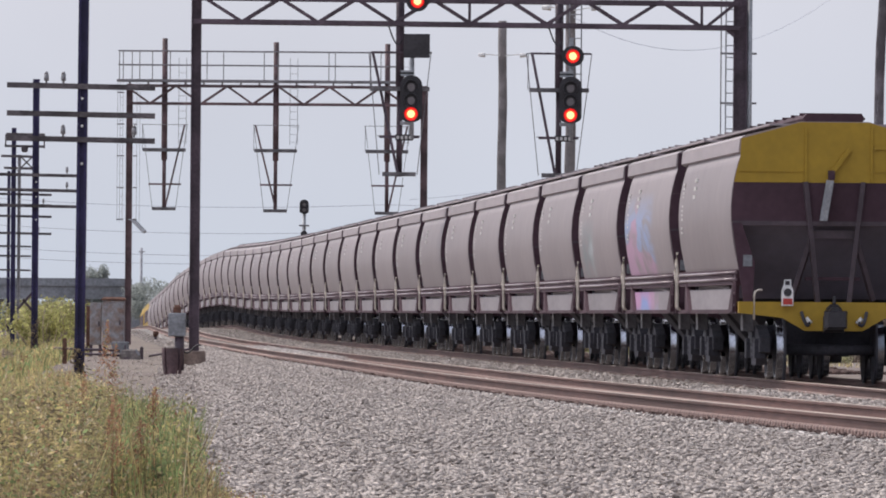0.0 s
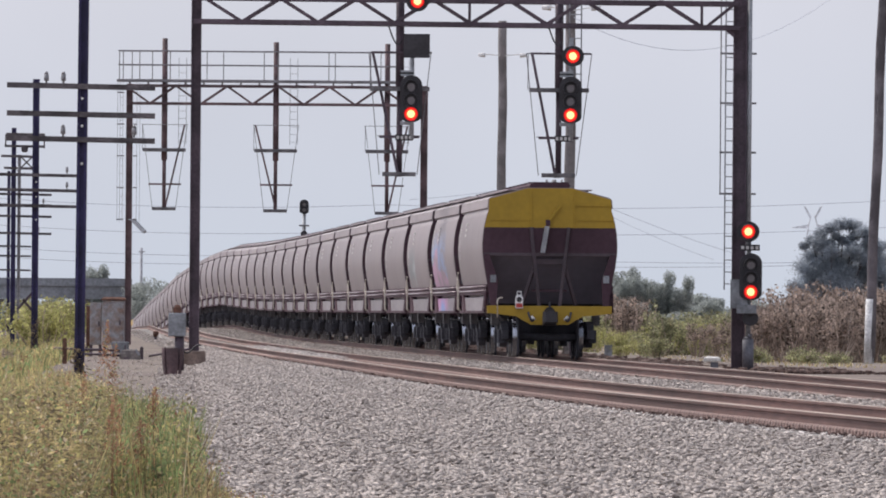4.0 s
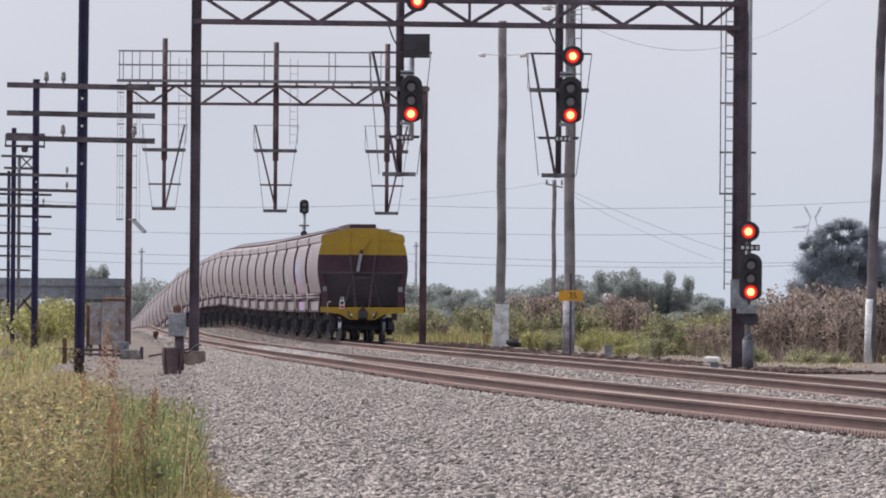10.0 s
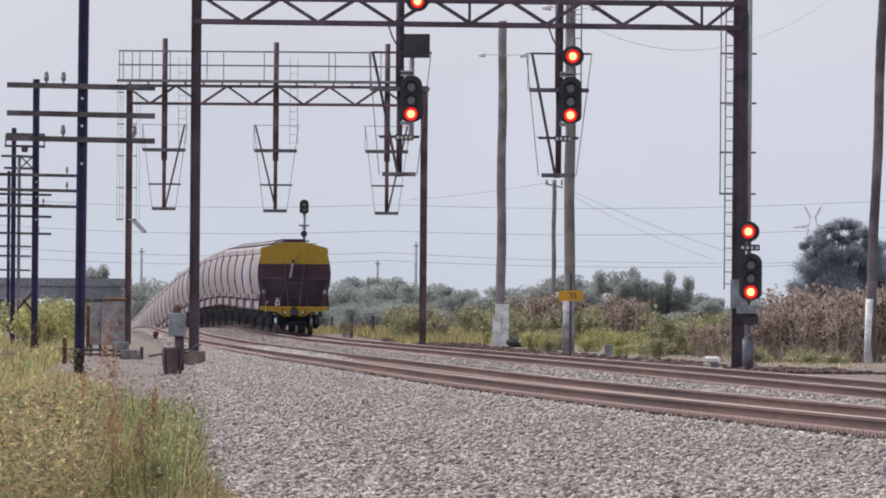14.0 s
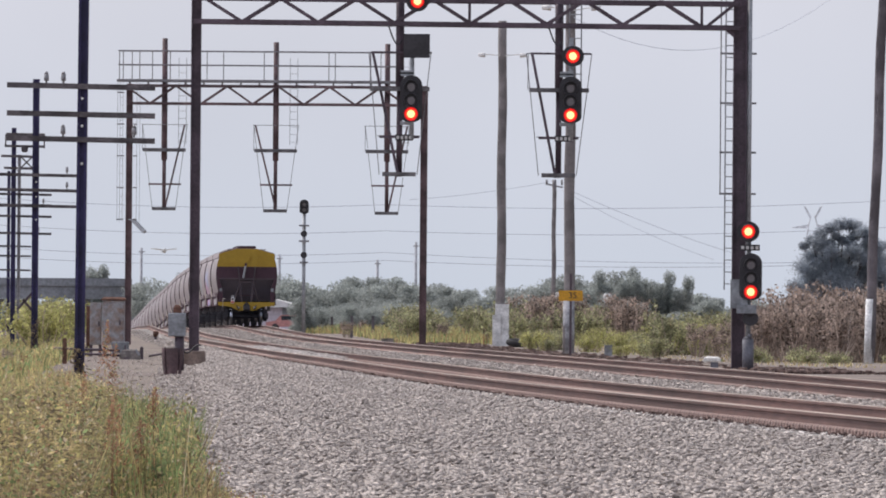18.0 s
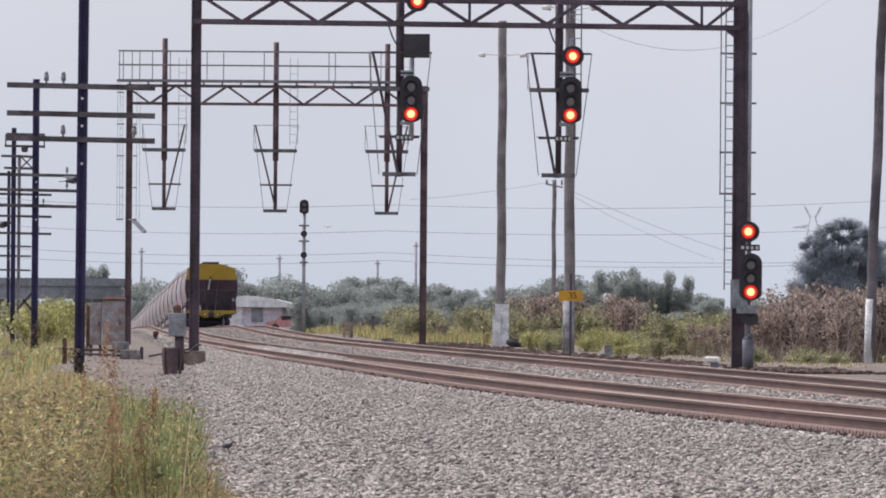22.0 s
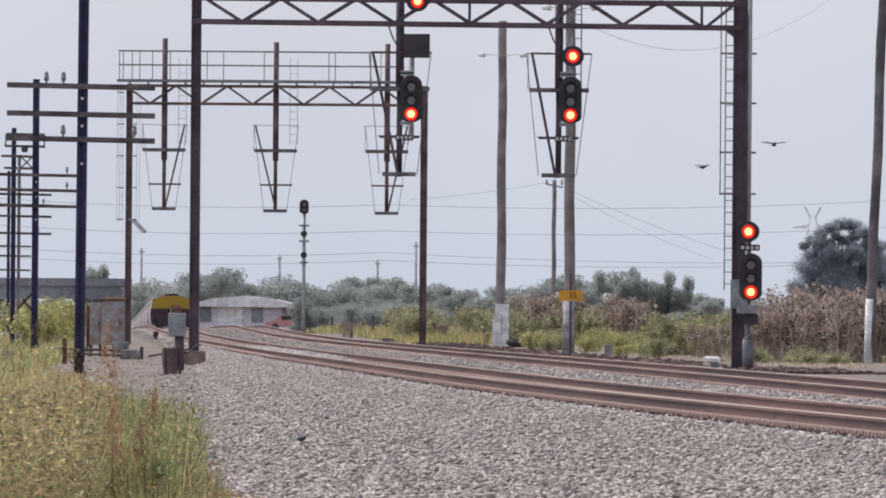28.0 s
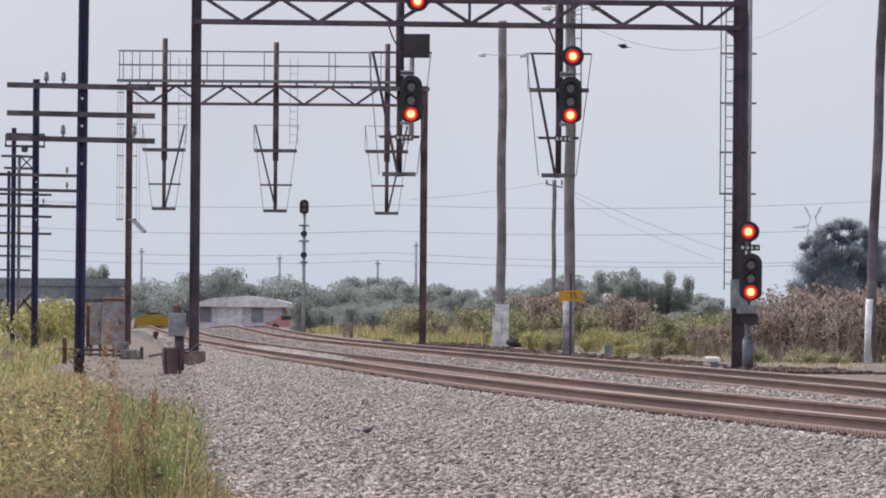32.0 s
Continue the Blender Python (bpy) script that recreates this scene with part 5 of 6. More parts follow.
    for z in (6.35, 5.4, 4.1):
        bm = bmesh.new()
        box(bm, (0, 0, z - g), (0.62 if z > 4.2 else 0.5, 0.5, 0.1))
        part("platform", bm, M_RODS, root)
    for z in (5.85, 4.55):
        bm = bmesh.new()
        tube(bm, (0, -0.35, z - g), (0, -0.05, z - g), 0.2, n=14)
        part("round_lamp", bm, M_BLACK, root)


mast_signal()


def cabinet(x, y, w, d, h, mats, name, label, category, legs=0.15, roof=None):
    g = ground_z(y)
    root = thing(name, pose(x, y, g), label, category)
    bm = bmesh.new()
    box(bm, (0, 0, legs + h / 2), (w, d, h))
    bmesh.ops.bevel(bm, geom=bm.edges[:], offset=0.015, segments=1, affect="EDGES")
    part("case", bm, mats, root)
    for s in (-1, 1):
        bm = bmesh.new()
        box(bm, (s * w * 0.4, 0, legs / 2 - 0.1), (0.08, d * 0.8, legs + 0.2))
        part("leg", bm, M_STEEL, root)
    bm = bmesh.new()
    box(bm, (0, -d / 2 - 0.012, legs + h * 0.5), (w * 0.8, 0.02, h * 0.84))
    dr = part("door", bm, mats, root)
    bm = bmesh.new()
    box(bm, (w * 0.3, -d / 2 - 0.04, legs + h * 0.5), (0.04, 0.04, 0.14))
    part("handle", bm, M_STEEL, dr)
    if roof:
        bm = bmesh.new()
        loft(bm, [[(-w * k, -d * k, z), (w * k, -d * k, z), (w * k, d * k, z), (-w * k, d * k, z)] for k, z in ((0.56, legs + h), (0.56, legs + h + 0.05), (0.42, legs + h + 0.1))])
        part("lid", bm, roof, root, "rusty lid")
    return root


cabinet(-10.52, 302, 0.15, 0.3, 1.2, M_RUST, "cable_riser", "slim rusty cable riser beside the cabinets", "cabinet", 0.3)
cabinet(-9.42, 297, 0.5, 0.4, 0.34, M_GREYBOX, "battery_box", "low dark grey battery box before the cabinets", "box", 0.12)


cabinet(-10.28, 301, 0.34, 0.5, 1.25, M_RUSTBOX, "relay_cabinet", "grey relay cabinet with rust streaks beside the track", "cabinet", 0.35)
cabinet(-9.72, 300, 0.65, 0.6, 1.32, M_RUSTBOX, "relay_cabinet", "grey relay cabinet with a rusty lid beside the track", "cabinet", 0.35, M_RUST)


def point_box():
    root = thing("junction_box", pose(-5.62, 215, ground_z(215)), "grey lineside junction box on a rusty drum", "junction box")
    bm = bmesh.new()
    box(bm, (0.0, 0, 1.07), (0.37, 0.3, 0.5))
    bmesh.ops.bevel(bm, geom=bm.edges[:], offset=0.02, segments=1, affect="EDGES")
    part("case", bm, M_GREYBOX, root)
    bm = bmesh.new()
    loft(bm, [[(-w, -w, z), (w, -w, z), (w, w, z), (-w, w, z)] for w, z in ((0.085, 1.32), (0.08, 1.44), (0.04, 1.49))])
    part("cap", bm, M_RUST, root)
    bm = bmesh.new()
    tube(bm, (0.05, 0, 0.1), (0.05, 0, 0.83), 0.10, n=12)
    part("stem", bm, M_STEEL, root)
    bm = bmesh.new()
    # split drum: three bent plates with gaps between them
    for a0, a1 in ((2.3, 3.9), (4.1, 5.3), (5.5, 6.9)):
        arc = [a0 + (a1 - a0) * k / 5 for k in range(6)]
        loft(bm, [[(r * math.cos(a) - 0.09, r * math.sin(a), z) for a in arc] + [((r - 0.025) * math.cos(a) - 0.09, (r - 0.025) * math.sin(a), z) for a in arc[::-1]] for r, z in ((0.17, -0.08), (0.22, 0.25), (0.235, 0.50), (0.23, 0.58))])
    part("drum", bm, M_STEEL_RED, root)
    bm = bmesh.new()
    hose(bm, [(0.15 + 0.06 * k, 0.02, 0.5 - 0.05 * math.sin(k) + 0.02 * k) for k in range(7)], 0.018)
    part("cable", bm, M_BLACK, root)


point_box()


# ---- plants ----
M_DRY = material("dry grass", (0.58, 0.46, 0.235), 0.85, 0, 0.7, 1.2, 4, 30, 0, island=0.4, thin=0.42)
M_OLIVE = material("olive grass", (0.48, 0.425, 0.185), 0.8, 0, 0.7, 1.25, 4, 30, 0, island=0.55, thin=0.42)
M_GREEN = material("green grass", (0.27, 0.345, 0.15), 0.75, 0, 0.7, 1.25, 4, 30, 0, island=0.5, thin=0.5)
M_REDSEED = material("red-brown seed heads", (0.42, 0.215, 0.135), 0.85, 0, 0.7, 1.25, 4, 30, 0, island=0.45, thin=0.42)
M_SEED = material("pale seed heads", (0.58, 0.49, 0.34), 0.85, 0, 0.7, 1.2, 4, 30, 0, island=0.55, thin=0.42)
M_DEAD = material("dead brown leaves", (0.335, 0.265, 0.225), 0.9, 0, 0.6, 1.4, 2, 20, 0, island=0.75, thin=0.42)
M_STALK = material("dry stalks", (0.48, 0.385, 0.32), 0.9, 0, 0.7, 1.3, 2, 20, 0, island=0.4)
M_BUSH = material("grey-green shrub leaves", (0.38, 0.38, 0.215), 0.8, 0, 0.6, 1.35, 1.0, 10, 0, island=0.55, thin=0.42)
# Distance haze put into the leaf colours, paler and bluer than gum leaves.
M_LEAF_HAZE = material("gum leaves", (0.36, 0.39, 0.37), 0.8, 0, 0.8, 1.2, 0.12, 3, 0, island=0.22, thin=0.62)
M_LEAF_HAZE_BLUE = material("blue-grey gum leaves tinted by haze", (0.39, 0.43, 0.475), 0.8, 0, 0.85, 1.15, 0.2, 3, 0, island=0.2, thin=0.66)
M_BUSH_PALE = material("yellow-green shrub leaves", (0.50, 0.49, 0.21), 0.8, 0, 0.7, 1.25, 1.0, 10, 0, island=0.4, thin=0.58)
M_LEAFY = material("brown-green weed leaves", (0.25, 0.195, 0.115), 0.85, 0, 0.65, 1.4, 3, 20, 0, island=0.5, thin=0.4)
M_BARK = material("bark", (0.14, 0.11, 0.09), 0.9, 0, 0.7, 1.3, 2, 15, 0.4)
M_CLOD = material("dark turned earth", (0.125, 0.080, 0.068), 0.95, 0, 0.7, 1.3, 3, 20, 0.5, island=0.35)


def blade_field(rng, x, y, z, height, width, mats_n, weights, lean=0.35):
    """Corners, faces and material numbers of bent, tapered blades that stand at x, y, z."""
    n = len(x)
    t = rng.random(n) * 6.283
    bend = lean * height * rng.random(n)
    dx, dy = np.cos(t) * bend, np.sin(t) * bend
    a = rng.random(n) * 6.283
    wx, wy = np.cos(a) * width / 2, np.sin(a) * width / 2
    v = np.zeros((n, 6, 3))
    for k, (h, b, w) in enumerate(((0, 0, 1), (0.55, 0.3, 0.8), (1, 1, 0.12))):
        for s in (0, 1):
            sg = 1 if s else -1
            v[:, 2 * k + s, 0] = x + dx * b + sg * wx * w
            v[:, 2 * k + s, 1] = y + dy * b + sg * wy * w
            v[:, 2 * k + s, 2] = z + height * h
    f = np.array([(0, 1, 3, 2), (2, 3, 5, 4)])[None] + 6 * np.arange(n)[:, None, None]
    m = rng.choice(mats_n, n, p=weights)
    return v.reshape(-1, 3), f.reshape(-1, 4), np.repeat(m, 2)


def flakes(rng, c, size, mats_n, weights, stretch=1.8, flat=1.0):
    """Small leaves or seeds, each a folded diamond, about the points c."""
    n = len(c)
    u = rng.normal(size=(n, 3)) * (1, 1, flat)
    u /= np.linalg.norm(u, axis=1)[:, None]
    w = np.cross(u, rng.normal(size=(n, 3)))
    w /= np.linalg.norm(w, axis=1)[:, None]
    s = np.asarray(size).reshape(-1, 1) * (0.6 + 0.8 * rng.random((n, 1)))
    q = np.stack([c - u * s * stretch / 2, c + w * s / 2, c + u * s * stretch / 2, c - w * s / 2], 1)
    f = np.arange(4 * n).reshape(-1, 4)
    m = rng.choice(mats_n, n, p=weights)
    return q.reshape(-1, 3), f, m


def joined(pieces):
    vs, fs, ms, k = [], [], [], 0
    for v, f, m in pieces:
        vs.append(v), fs.append(f + k), ms.append(m)
        k += len(v)
    return np.concatenate(vs), np.concatenate(fs), np.concatenate(ms)


def foreground_weeds():
    rng = np.random.default_rng(21)
    mats = [M_DRY, M_OLIVE, M_GREEN, M_REDSEED, M_SEED, M_LEAFY]
    pieces = []

    def crop(n, y0, y1, xa, xb, h0, h1, wd, weights, seeds, seed_w, size=0.0095, leafy=0, leaf_w=None, brown=0.55, flat=1.0, leaf=0.0105):
        y = y0 + (y1 - y0) * rng.random(n)
        x = xa(y) + (xb(y) - xa(y)) * rng.random(n)
        clump = np.array([noise.noise(Vector((p * 2.2, q * 0.35, 3.0))) for p, q in zip(x, y)])
        keep = rng.random(n) < 0.72 + 1.5 * clump
        x, y, clump = x[keep], y[keep], clump[keep]
        n = len(x)
        hgt = (h0 + (h1 - h0) * rng.random(n) ** 1.3) * (1 + 0.32 * clump)
        z = np.full(n, -0.36)
        v, f, m = blade_field(rng, x, y, z, hgt, wd * (0.6 + 0.8 * rng.random(n)), 5, weights)
        patch = np.array([noise.noise(Vector((p * 3.1, q * 0.5, 9.0))) for p, q in zip(x, y)])
        m[np.repeat((patch > 0.05) & (rng.random(n) < brown), 2)] = 5
        pieces.append((v, f, m))
        k = rng.integers(0, n, seeds)
        up = 1 - 0.6 * rng.random(seeds) ** 1.7
        c = np.stack([x[k] + 0.05 * rng.normal(size=seeds), y[k] + 0.05 * rng.normal(size=seeds), z[k] + hgt[k] * up], 1)
        pieces.append(flakes(rng, c, np.full(seeds, size), 5, seed_w))
        k = rng.integers(0, n, leafy)
        c = np.stack([x[k] + 0.04 * rng.normal(size=leafy), y[k] + 0.05 * rng.normal(size=leafy), z[k] + hgt[k] * (0.3 + 0.66 * rng.random(leafy))], 1)
        if leafy:
            v, f, m = flakes(rng, c, np.full(leafy, leaf), 6, leaf_w, 2.9, flat)
            tone = np.array([noise.noise(Vector((p * 7, q * 0.9, r * 6))) for p, q, r in c])
            m[(tone > 0.12) & (rng.random(leafy) < 1.3 * brown)] = 5
            m[(tone < -0.2) & (rng.random(leafy) < 0.9 * brown)] = 0
            pieces.append((v, f, m))

    edge = lambda y: -1.46 - 0.0256 * (y - 60)
    left = lambda y: -0.0465 * y
    # low dry leafy weeds over the whole bank, taller green ones at its edge, a red-brown stand between them
    crop(11000, 40, 66, left, lambda y: edge(y) - 0.5, 0.42, 0.84, 0.0045, (0.30, 0.36, 0.2, 0.05, 0.09), 20000, (0.34, 0.27, 0.08, 0.03, 0.28), 0.0095, 150000, (0.15, 0.31, 0.15, 0.03, 0.05, 0.31), 0.55, 0.5)
    crop(5200, 50, 66, lambda y: edge(y) - 0.6, lambda y: edge(y) - 0.02, 0.36, 0.72, 0.009, (0.08, 0.26, 0.6, 0.03, 0.03), 9000, (0.2, 0.36, 0.32, 0.02, 0.10), 0.0095, 34000, (0.10, 0.33, 0.44, 0.01, 0.05, 0.07), 0.25, 1.8, 0.013)
    crop(1500, 52, 60, lambda y: edge(y) - 0.44, lambda y: edge(y) - 0.14, 0.42, 0.78, 0.011, (0.06, 0.16, 0.72, 0.0, 0.06), 800, (0.1, 0.3, 0.5, 0.05, 0.05))
    crop(2500, 45, 62, lambda y: edge(y) - 0.3, lambda y: edge(y) + 0.12, 0.18, 0.42, 0.008, (0.45, 0.2, 0.1, 0.15, 0.1), 3500, (0.45, 0.15, 0.1, 0.2, 0.1))
    crop(1500, 47, 53, lambda y: edge(y) - 0.1, lambda y: edge(y) + 0.16, 0.14, 0.34, 0.007, (0.4, 0.3, 0.15, 0.05, 0.1), 1500, (0.4, 0.2, 0.1, 0.1, 0.2), 0.0095, 14000, (0.28, 0.36, 0.12, 0.04, 0.08, 0.12), 0.2, 0.8)
    crop(500, 56, 60, lambda y: edge(y) + 0.1, lambda y: edge(y) + 0.42, 0.10, 0.24, 0.006, (0.35, 0.15, 0.05, 0.4, 0.05), 900, (0.3, 0.1, 0.05, 0.5, 0.05))
    # docks: tall stalks with rust-red seed spikes
    for x, y, top, spike in ((-1.80, 56, 0.72, 0.5), (-1.98, 60, 0.84, 0.45), (-1.62, 50, 0.46, 0.4), (-1.60, 50.3, 0.43, 0.4), (-1.49, 50.2, 0.36, 0.3), (-1.90, 54, 0.56, 0.4), (-1.44, 51, 0.52, 0.3), (-1.70, 52, 0.36, 0.3), (-2.1, 53, 0.44, 0.3)):
        n = 420
        k = rng.random(n) ** 0.8
        side = rng.integers(0, 3, n)
        swing = np.stack([np.array((0.0, 0.035, -0.03))[side] * k, 0.02 * rng.normal(size=n), np.zeros(n)], 1)
        thick = 0.011 * (1.25 - 0.8 * (1 - k))
        c = np.array((x, y, top)) - np.stack([0.02 * k, 0 * k, spike * k * (1 - 0.25 * (side > 0))], 1) + swing + rng.normal(size=(n, 3)) * thick[:, None]
        pieces.append(flakes(rng, c, np.full(n, 0.0085), 5, (0.12, 0.04, 0.02, 0.78, 0.04), 1.4))
        pieces.append(blade_field(rng, np.full(3, x), np.full(3, y), np.full(3, -0.36), np.full(3, top + 0.34), np.full(3, 0.008), 5, (0.3, 0.1, 0.1, 0.5, 0.0), 0.03))
    v, f, m = joined(pieces)
    ob = new("weeds", bulk("weeds", v, f, mats, 4, m))
    tagged(ob, "tall dry and green weeds with seed heads on the bank", "weeds", kind="stuff")


foreground_weeds()


def climbing_weed(x, y, low, top, n, seed):
    """Dark stems and leaves that climb the foot of a pole."""
    rng = np.random.default_rng(seed)
    root = thing("climbing_weed", pose(x, y - 0.16, low), "dark climbing weed round the foot of a pole", "weed", "climbing weeds")
    h = (top - low) * rng.random(n) ** 1.2
    c = np.stack([0.05 * np.sin(h * 7) + 0.07 * rng.normal(size=n), 0.03 * rng.normal(size=n), h], 1)
    v, f, m = flakes(rng, c, np.full(n, 0.034), 1, None, 2.2)
    part_mesh = bulk("leaves", v, f, M_LEAFY)
    child("leaves", part_mesh, root, Matrix())
    bm = bmesh.new()
    for k in range(4):
        hose(bm, [(0.03 * (k - 1.5) + 0.04 * math.sin(q + k), 0.02, (top - low) * (0.5 + 0.12 * k) * q / 6) for q in range(7)], 0.008, 5)
    part("stem", bm, M_BARK, root)


climbing_weed(-6.08, 170, ground_z(170) - 0.05, 0.3, 170, 91)
climbing_weed(-11.84, 295, ground_z(295) - 0.05, 0.7, 190, 92)


def field_grass(name, n, y0, y1, xa, xb, h0, h1, wd, weights, seed, label, seeds=0):
    rng = np.random.default_rng(seed)
    y = y0 + (y1 - y0) * rng.random(n)
    lo, hi = np.array([xa(q) for q in y]), np.array([xb(q) for q in y])
    x = lo + (hi - lo) * rng.random(n)
    clump = np.array([noise.noise(Vector((p * 0.7, q * 0.12, seed))) for p, q in zip(x, y)])
    keep = rng.random(n) < 0.55 + 0.9 * clump
    x, y, clump = x[keep], y[keep], clump[keep]
    z = np.array([ground_z(q) for q in y]) - 0.04
    hgt = (h0 + (h1 - h0) * rng.random(len(x))) * (1 + 0.5 * clump)
    pieces = [blade_field(rng, x, y, z, hgt, wd * (0.6 + 0.8 * rng.random(len(x))), 5, weights)]
    if seeds:
        k = rng.integers(0, len(x), seeds)
        c = np.stack([x[k] + 0.1 * rng.normal(size=seeds), y[k], z[k] + hgt[k] * (1 - 0.5 * rng.random(seeds))], 1)
        pieces.append(flakes(rng, c, np.full(seeds, wd * 1.6), 5, weights))
    v, f, m = joined(pieces)
    ob = new(name, bulk(name, v, f, [M_DRY, M_OLIVE, M_GREEN, M_REDSEED, M_SEED], 4, m))
    tagged(ob, label, "grass", kind="stuff")


field_grass("verge_grass", 17000, 62, 175, lambda y: -0.047 * y, lambda y: left_edge(y) - (0.4 if y < 110 else 0.4 + (y - 110) * 0.028), 0.10, 0.36, 0.014, (0.34, 0.38, 0.14, 0.07, 0.07), 5, "dry yellowish verge grass", 9000)
field_grass("verge_grass", 14000, 175, 420, lambda y: -0.047 * y, lambda y: left_edge(y) - 3.4, 0.12, 0.42, 0.03, (0.22, 0.46, 0.26, 0.03, 0.03), 6, "yellow-green grass under the telegraph poles", 5000)
field_grass("meadow_grass", 62000, 425, 560, lambda y: far_x(y) + 4.4, lambda y: 0.047 * y, 0.18, 0.52, 0.036, (0.16, 0.52, 0.24, 0.06, 0.02), 7, "pale yellow-green meadow grass beyond the tracks", 5000)
field_grass("meadow_grass", 6000, 272, 430, lambda y: far_x(y) + 8.6, lambda y: 0.047 * y, 0.04, 0.16, 0.03, (0.50, 0.20, 0.08, 0.02, 0.20), 8, "sparse dry grass beside the scrub", 600)


def shrub_mesh(rng, leafmat, stemmat, height, spread, stems, leaves, size, low):
    """Stems and leaves of one shrub, as two meshes."""
    bm = bmesh.new()
    tips = []
    for _ in range(stems):
        a, r = rng.random() * 6.283, spread * rng.random() ** 0.7
        p = Vector((math.cos(a) * r * 0.5, math.sin(a) * r * 0.5, -0.1))
        h = height * (0.6 + 0.5 * rng.random())
        q = p + Vector((math.cos(a) * r * 0.6, math.sin(a) * r * 0.6, h * 0.55))
        e = q + Vector((rng.normal() * 0.12, rng.normal() * 0.12, h * 0.45))
        tube(bm, p, q, 0.022, 0.014, 5, cap=False)
        tube(bm, q, e, 0.014, 0.007, 5, cap=False)
        tips.append((p, q, e))
        for _ in range(2):
            k = 0.2 + 0.7 * rng.random()
            s = q.lerp(e, k)
            t = s + Vector((rng.normal() * 0.22, rng.normal() * 0.22, 0.16 + 0.16 * rng.random()))
            tube(bm, s, t, 0.009, 0.005, 4, cap=False)
            tips.append((q, s, t))
    stem = finish("stem", bm, stemmat)
    c = []
    for _ in range(leaves):
        p, q, e = tips[rng.integers(len(tips))]
        k = low + (1 - low) * rng.random()
        b = (p.lerp(q, k / 0.5) if k < 0.5 else q.lerp(e, (k - 0.5) / 0.5))
        c.append((b.x + rng.normal() * 0.10, b.y + rng.normal() * 0.10, max(b.z + rng.normal() * 0.07, 0.0)))
    v, f, m = flakes(rng, np.array(c), np.full(len(c), size), 1, None)
    return stem, bulk("foliage", v, f, leafmat)


def shrubs():
    rng = np.random.default_rng(33)
    dead = [shrub_mesh(rng, M_DEAD, M_STALK, 1.75, 0.75, 24, 1050, 0.06, 0.3) for _ in range(3)]
    green = [shrub_mesh(rng, M_BUSH, M_STALK, 1.3, 0.85, 24, 1900, 0.065, 0.08) for _ in range(3)]
    pale = [shrub_mesh(rng, M_BUSH_PALE, M_STALK, 1.3, 0.9, 24, 1900, 0.065, 0.05) for _ in range(2)]
    low = [shrub_mesh(rng, M_BUSH, M_STALK, 0.55, 0.6, 14, 600, 0.07, 0.1)]

    def plant(meshes, x, y, k, label, group):
        root = thing("shrub", pose(x, y, ground_z(y), rz=rng.random() * 360) @ Matrix.Diagonal((k, k, k * (0.9 + 0.25 * rng.random()), 1)), label, "shrub", group)
        s, l = meshes[rng.integers(len(meshes))]
        child("stem", s, root, Matrix())
        child("foliage", l, root, Matrix())

    # dense dead scrub by the right-hand poles
    for k in range(44):
        y = 300 + 32 * rng.random()
        u = rng.random() ** 0.7
        plant(dead, 8.1 + (0.046 * y - 7.6) * u, y, 0.40 + min(u * 1.6, 0.55) + 0.25 * rng.random(), "tall dead brown weeds with dry stalks", "dead scrub")
    for k in range(10):
        y = 293 + 6 * rng.random()
        plant(low, (8.9, 10.2, 10.9, 12.6, 13.2)[k % 5] + 0.7 * rng.random(), y, 0.35 + 0.4 * rng.random(), "low leafy green weed", "low weeds")
    for k in range(9):
        y = 336 + 14 * rng.random()
        plant(pale if k % 3 else green, 6.9 + 2.4 * rng.random(), y, 0.62 + 0.3 * rng.random(), "yellow-green bush behind the dead scrub", "yellow bushes")
    plant(dead, -9.74, 226, 0.26, "small dark dead plant on the bank", "")
    # mixed scrub further on
    for k in range(24):
        y = 422 + 36 * rng.random()
        x = 2.3 + 5.6 * rng.random()
        plant(dead if rng.random() < 0.4 else green, x, y, 0.95 + 0.35 * rng.random(), "mixed brown and green scrub bush", "mixed scrub")
    for k in range(64):
        y = 322 + 95 * rng.random()
        lo = max(far_x(y) + 7.2, 3.0)
        kind = (pale, pale, green)[rng.integers(3)]
        plant(kind, lo + (min(0.046 * y, lo + 9) - lo) * rng.random(), y, 0.28 + 0.3 * rng.random(), "low yellow-green brush beside the track", "low brush")
    for k in range(46):
        y = 440 + 110 * rng.random()
        x = -2.5 + (0.046 * y + 2.5) * rng.random()
        plant(green, x, y, 0.7 + 0.4 * rng.random(), "grey-green scrub bush in the meadow", "meadow scrub")
    for k in range(6):
        y = 450 + 60 * rng.random()
        plant(dead, -5.6 + 5.5 * rng.random() + (470 - y) * 0.03, y, 0.38 + 0.18 * rng.random(), "brown seeding dock weed in the grass", "dock weeds")
    for k in range(11):
        y = 345 + 70 * rng.random()
        plant(pale, -0.0436 * y + (0.9 + 2.4 * rng.random()), y, 0.7 + 0.6 * rng.random(), "yellow-green bush under the telegraph poles", "pole bushes")


shrubs()


def clump(rng, n, r, rz):
    """Points that fill a lumpy flattened ball, thicker towards its skin."""
    u = rng.normal(size=(n, 3))
    u /= np.linalg.norm(u, axis=1)[:, None]
    k = rng.random((n, 1)) ** 0.45
    lump = 1 + 0.22 * np.sin(u[:, :1] * 5 + r * 9) * np.cos(u[:, 1:2] * 4 + r * 5)
    return u * k * lump * (r, r, rz)


def tree_meshes(rng, height, radius, leaves, size, trunk_part=0.35, leaf=M_LEAF_HAZE):
    """Trunk with limbs, and a crown of leaf clumps with gaps."""
    bm = bmesh.new()
    r = height * 0.024
    top = Vector((rng.normal() * 0.3, rng.normal() * 0.3, height * trunk_part))
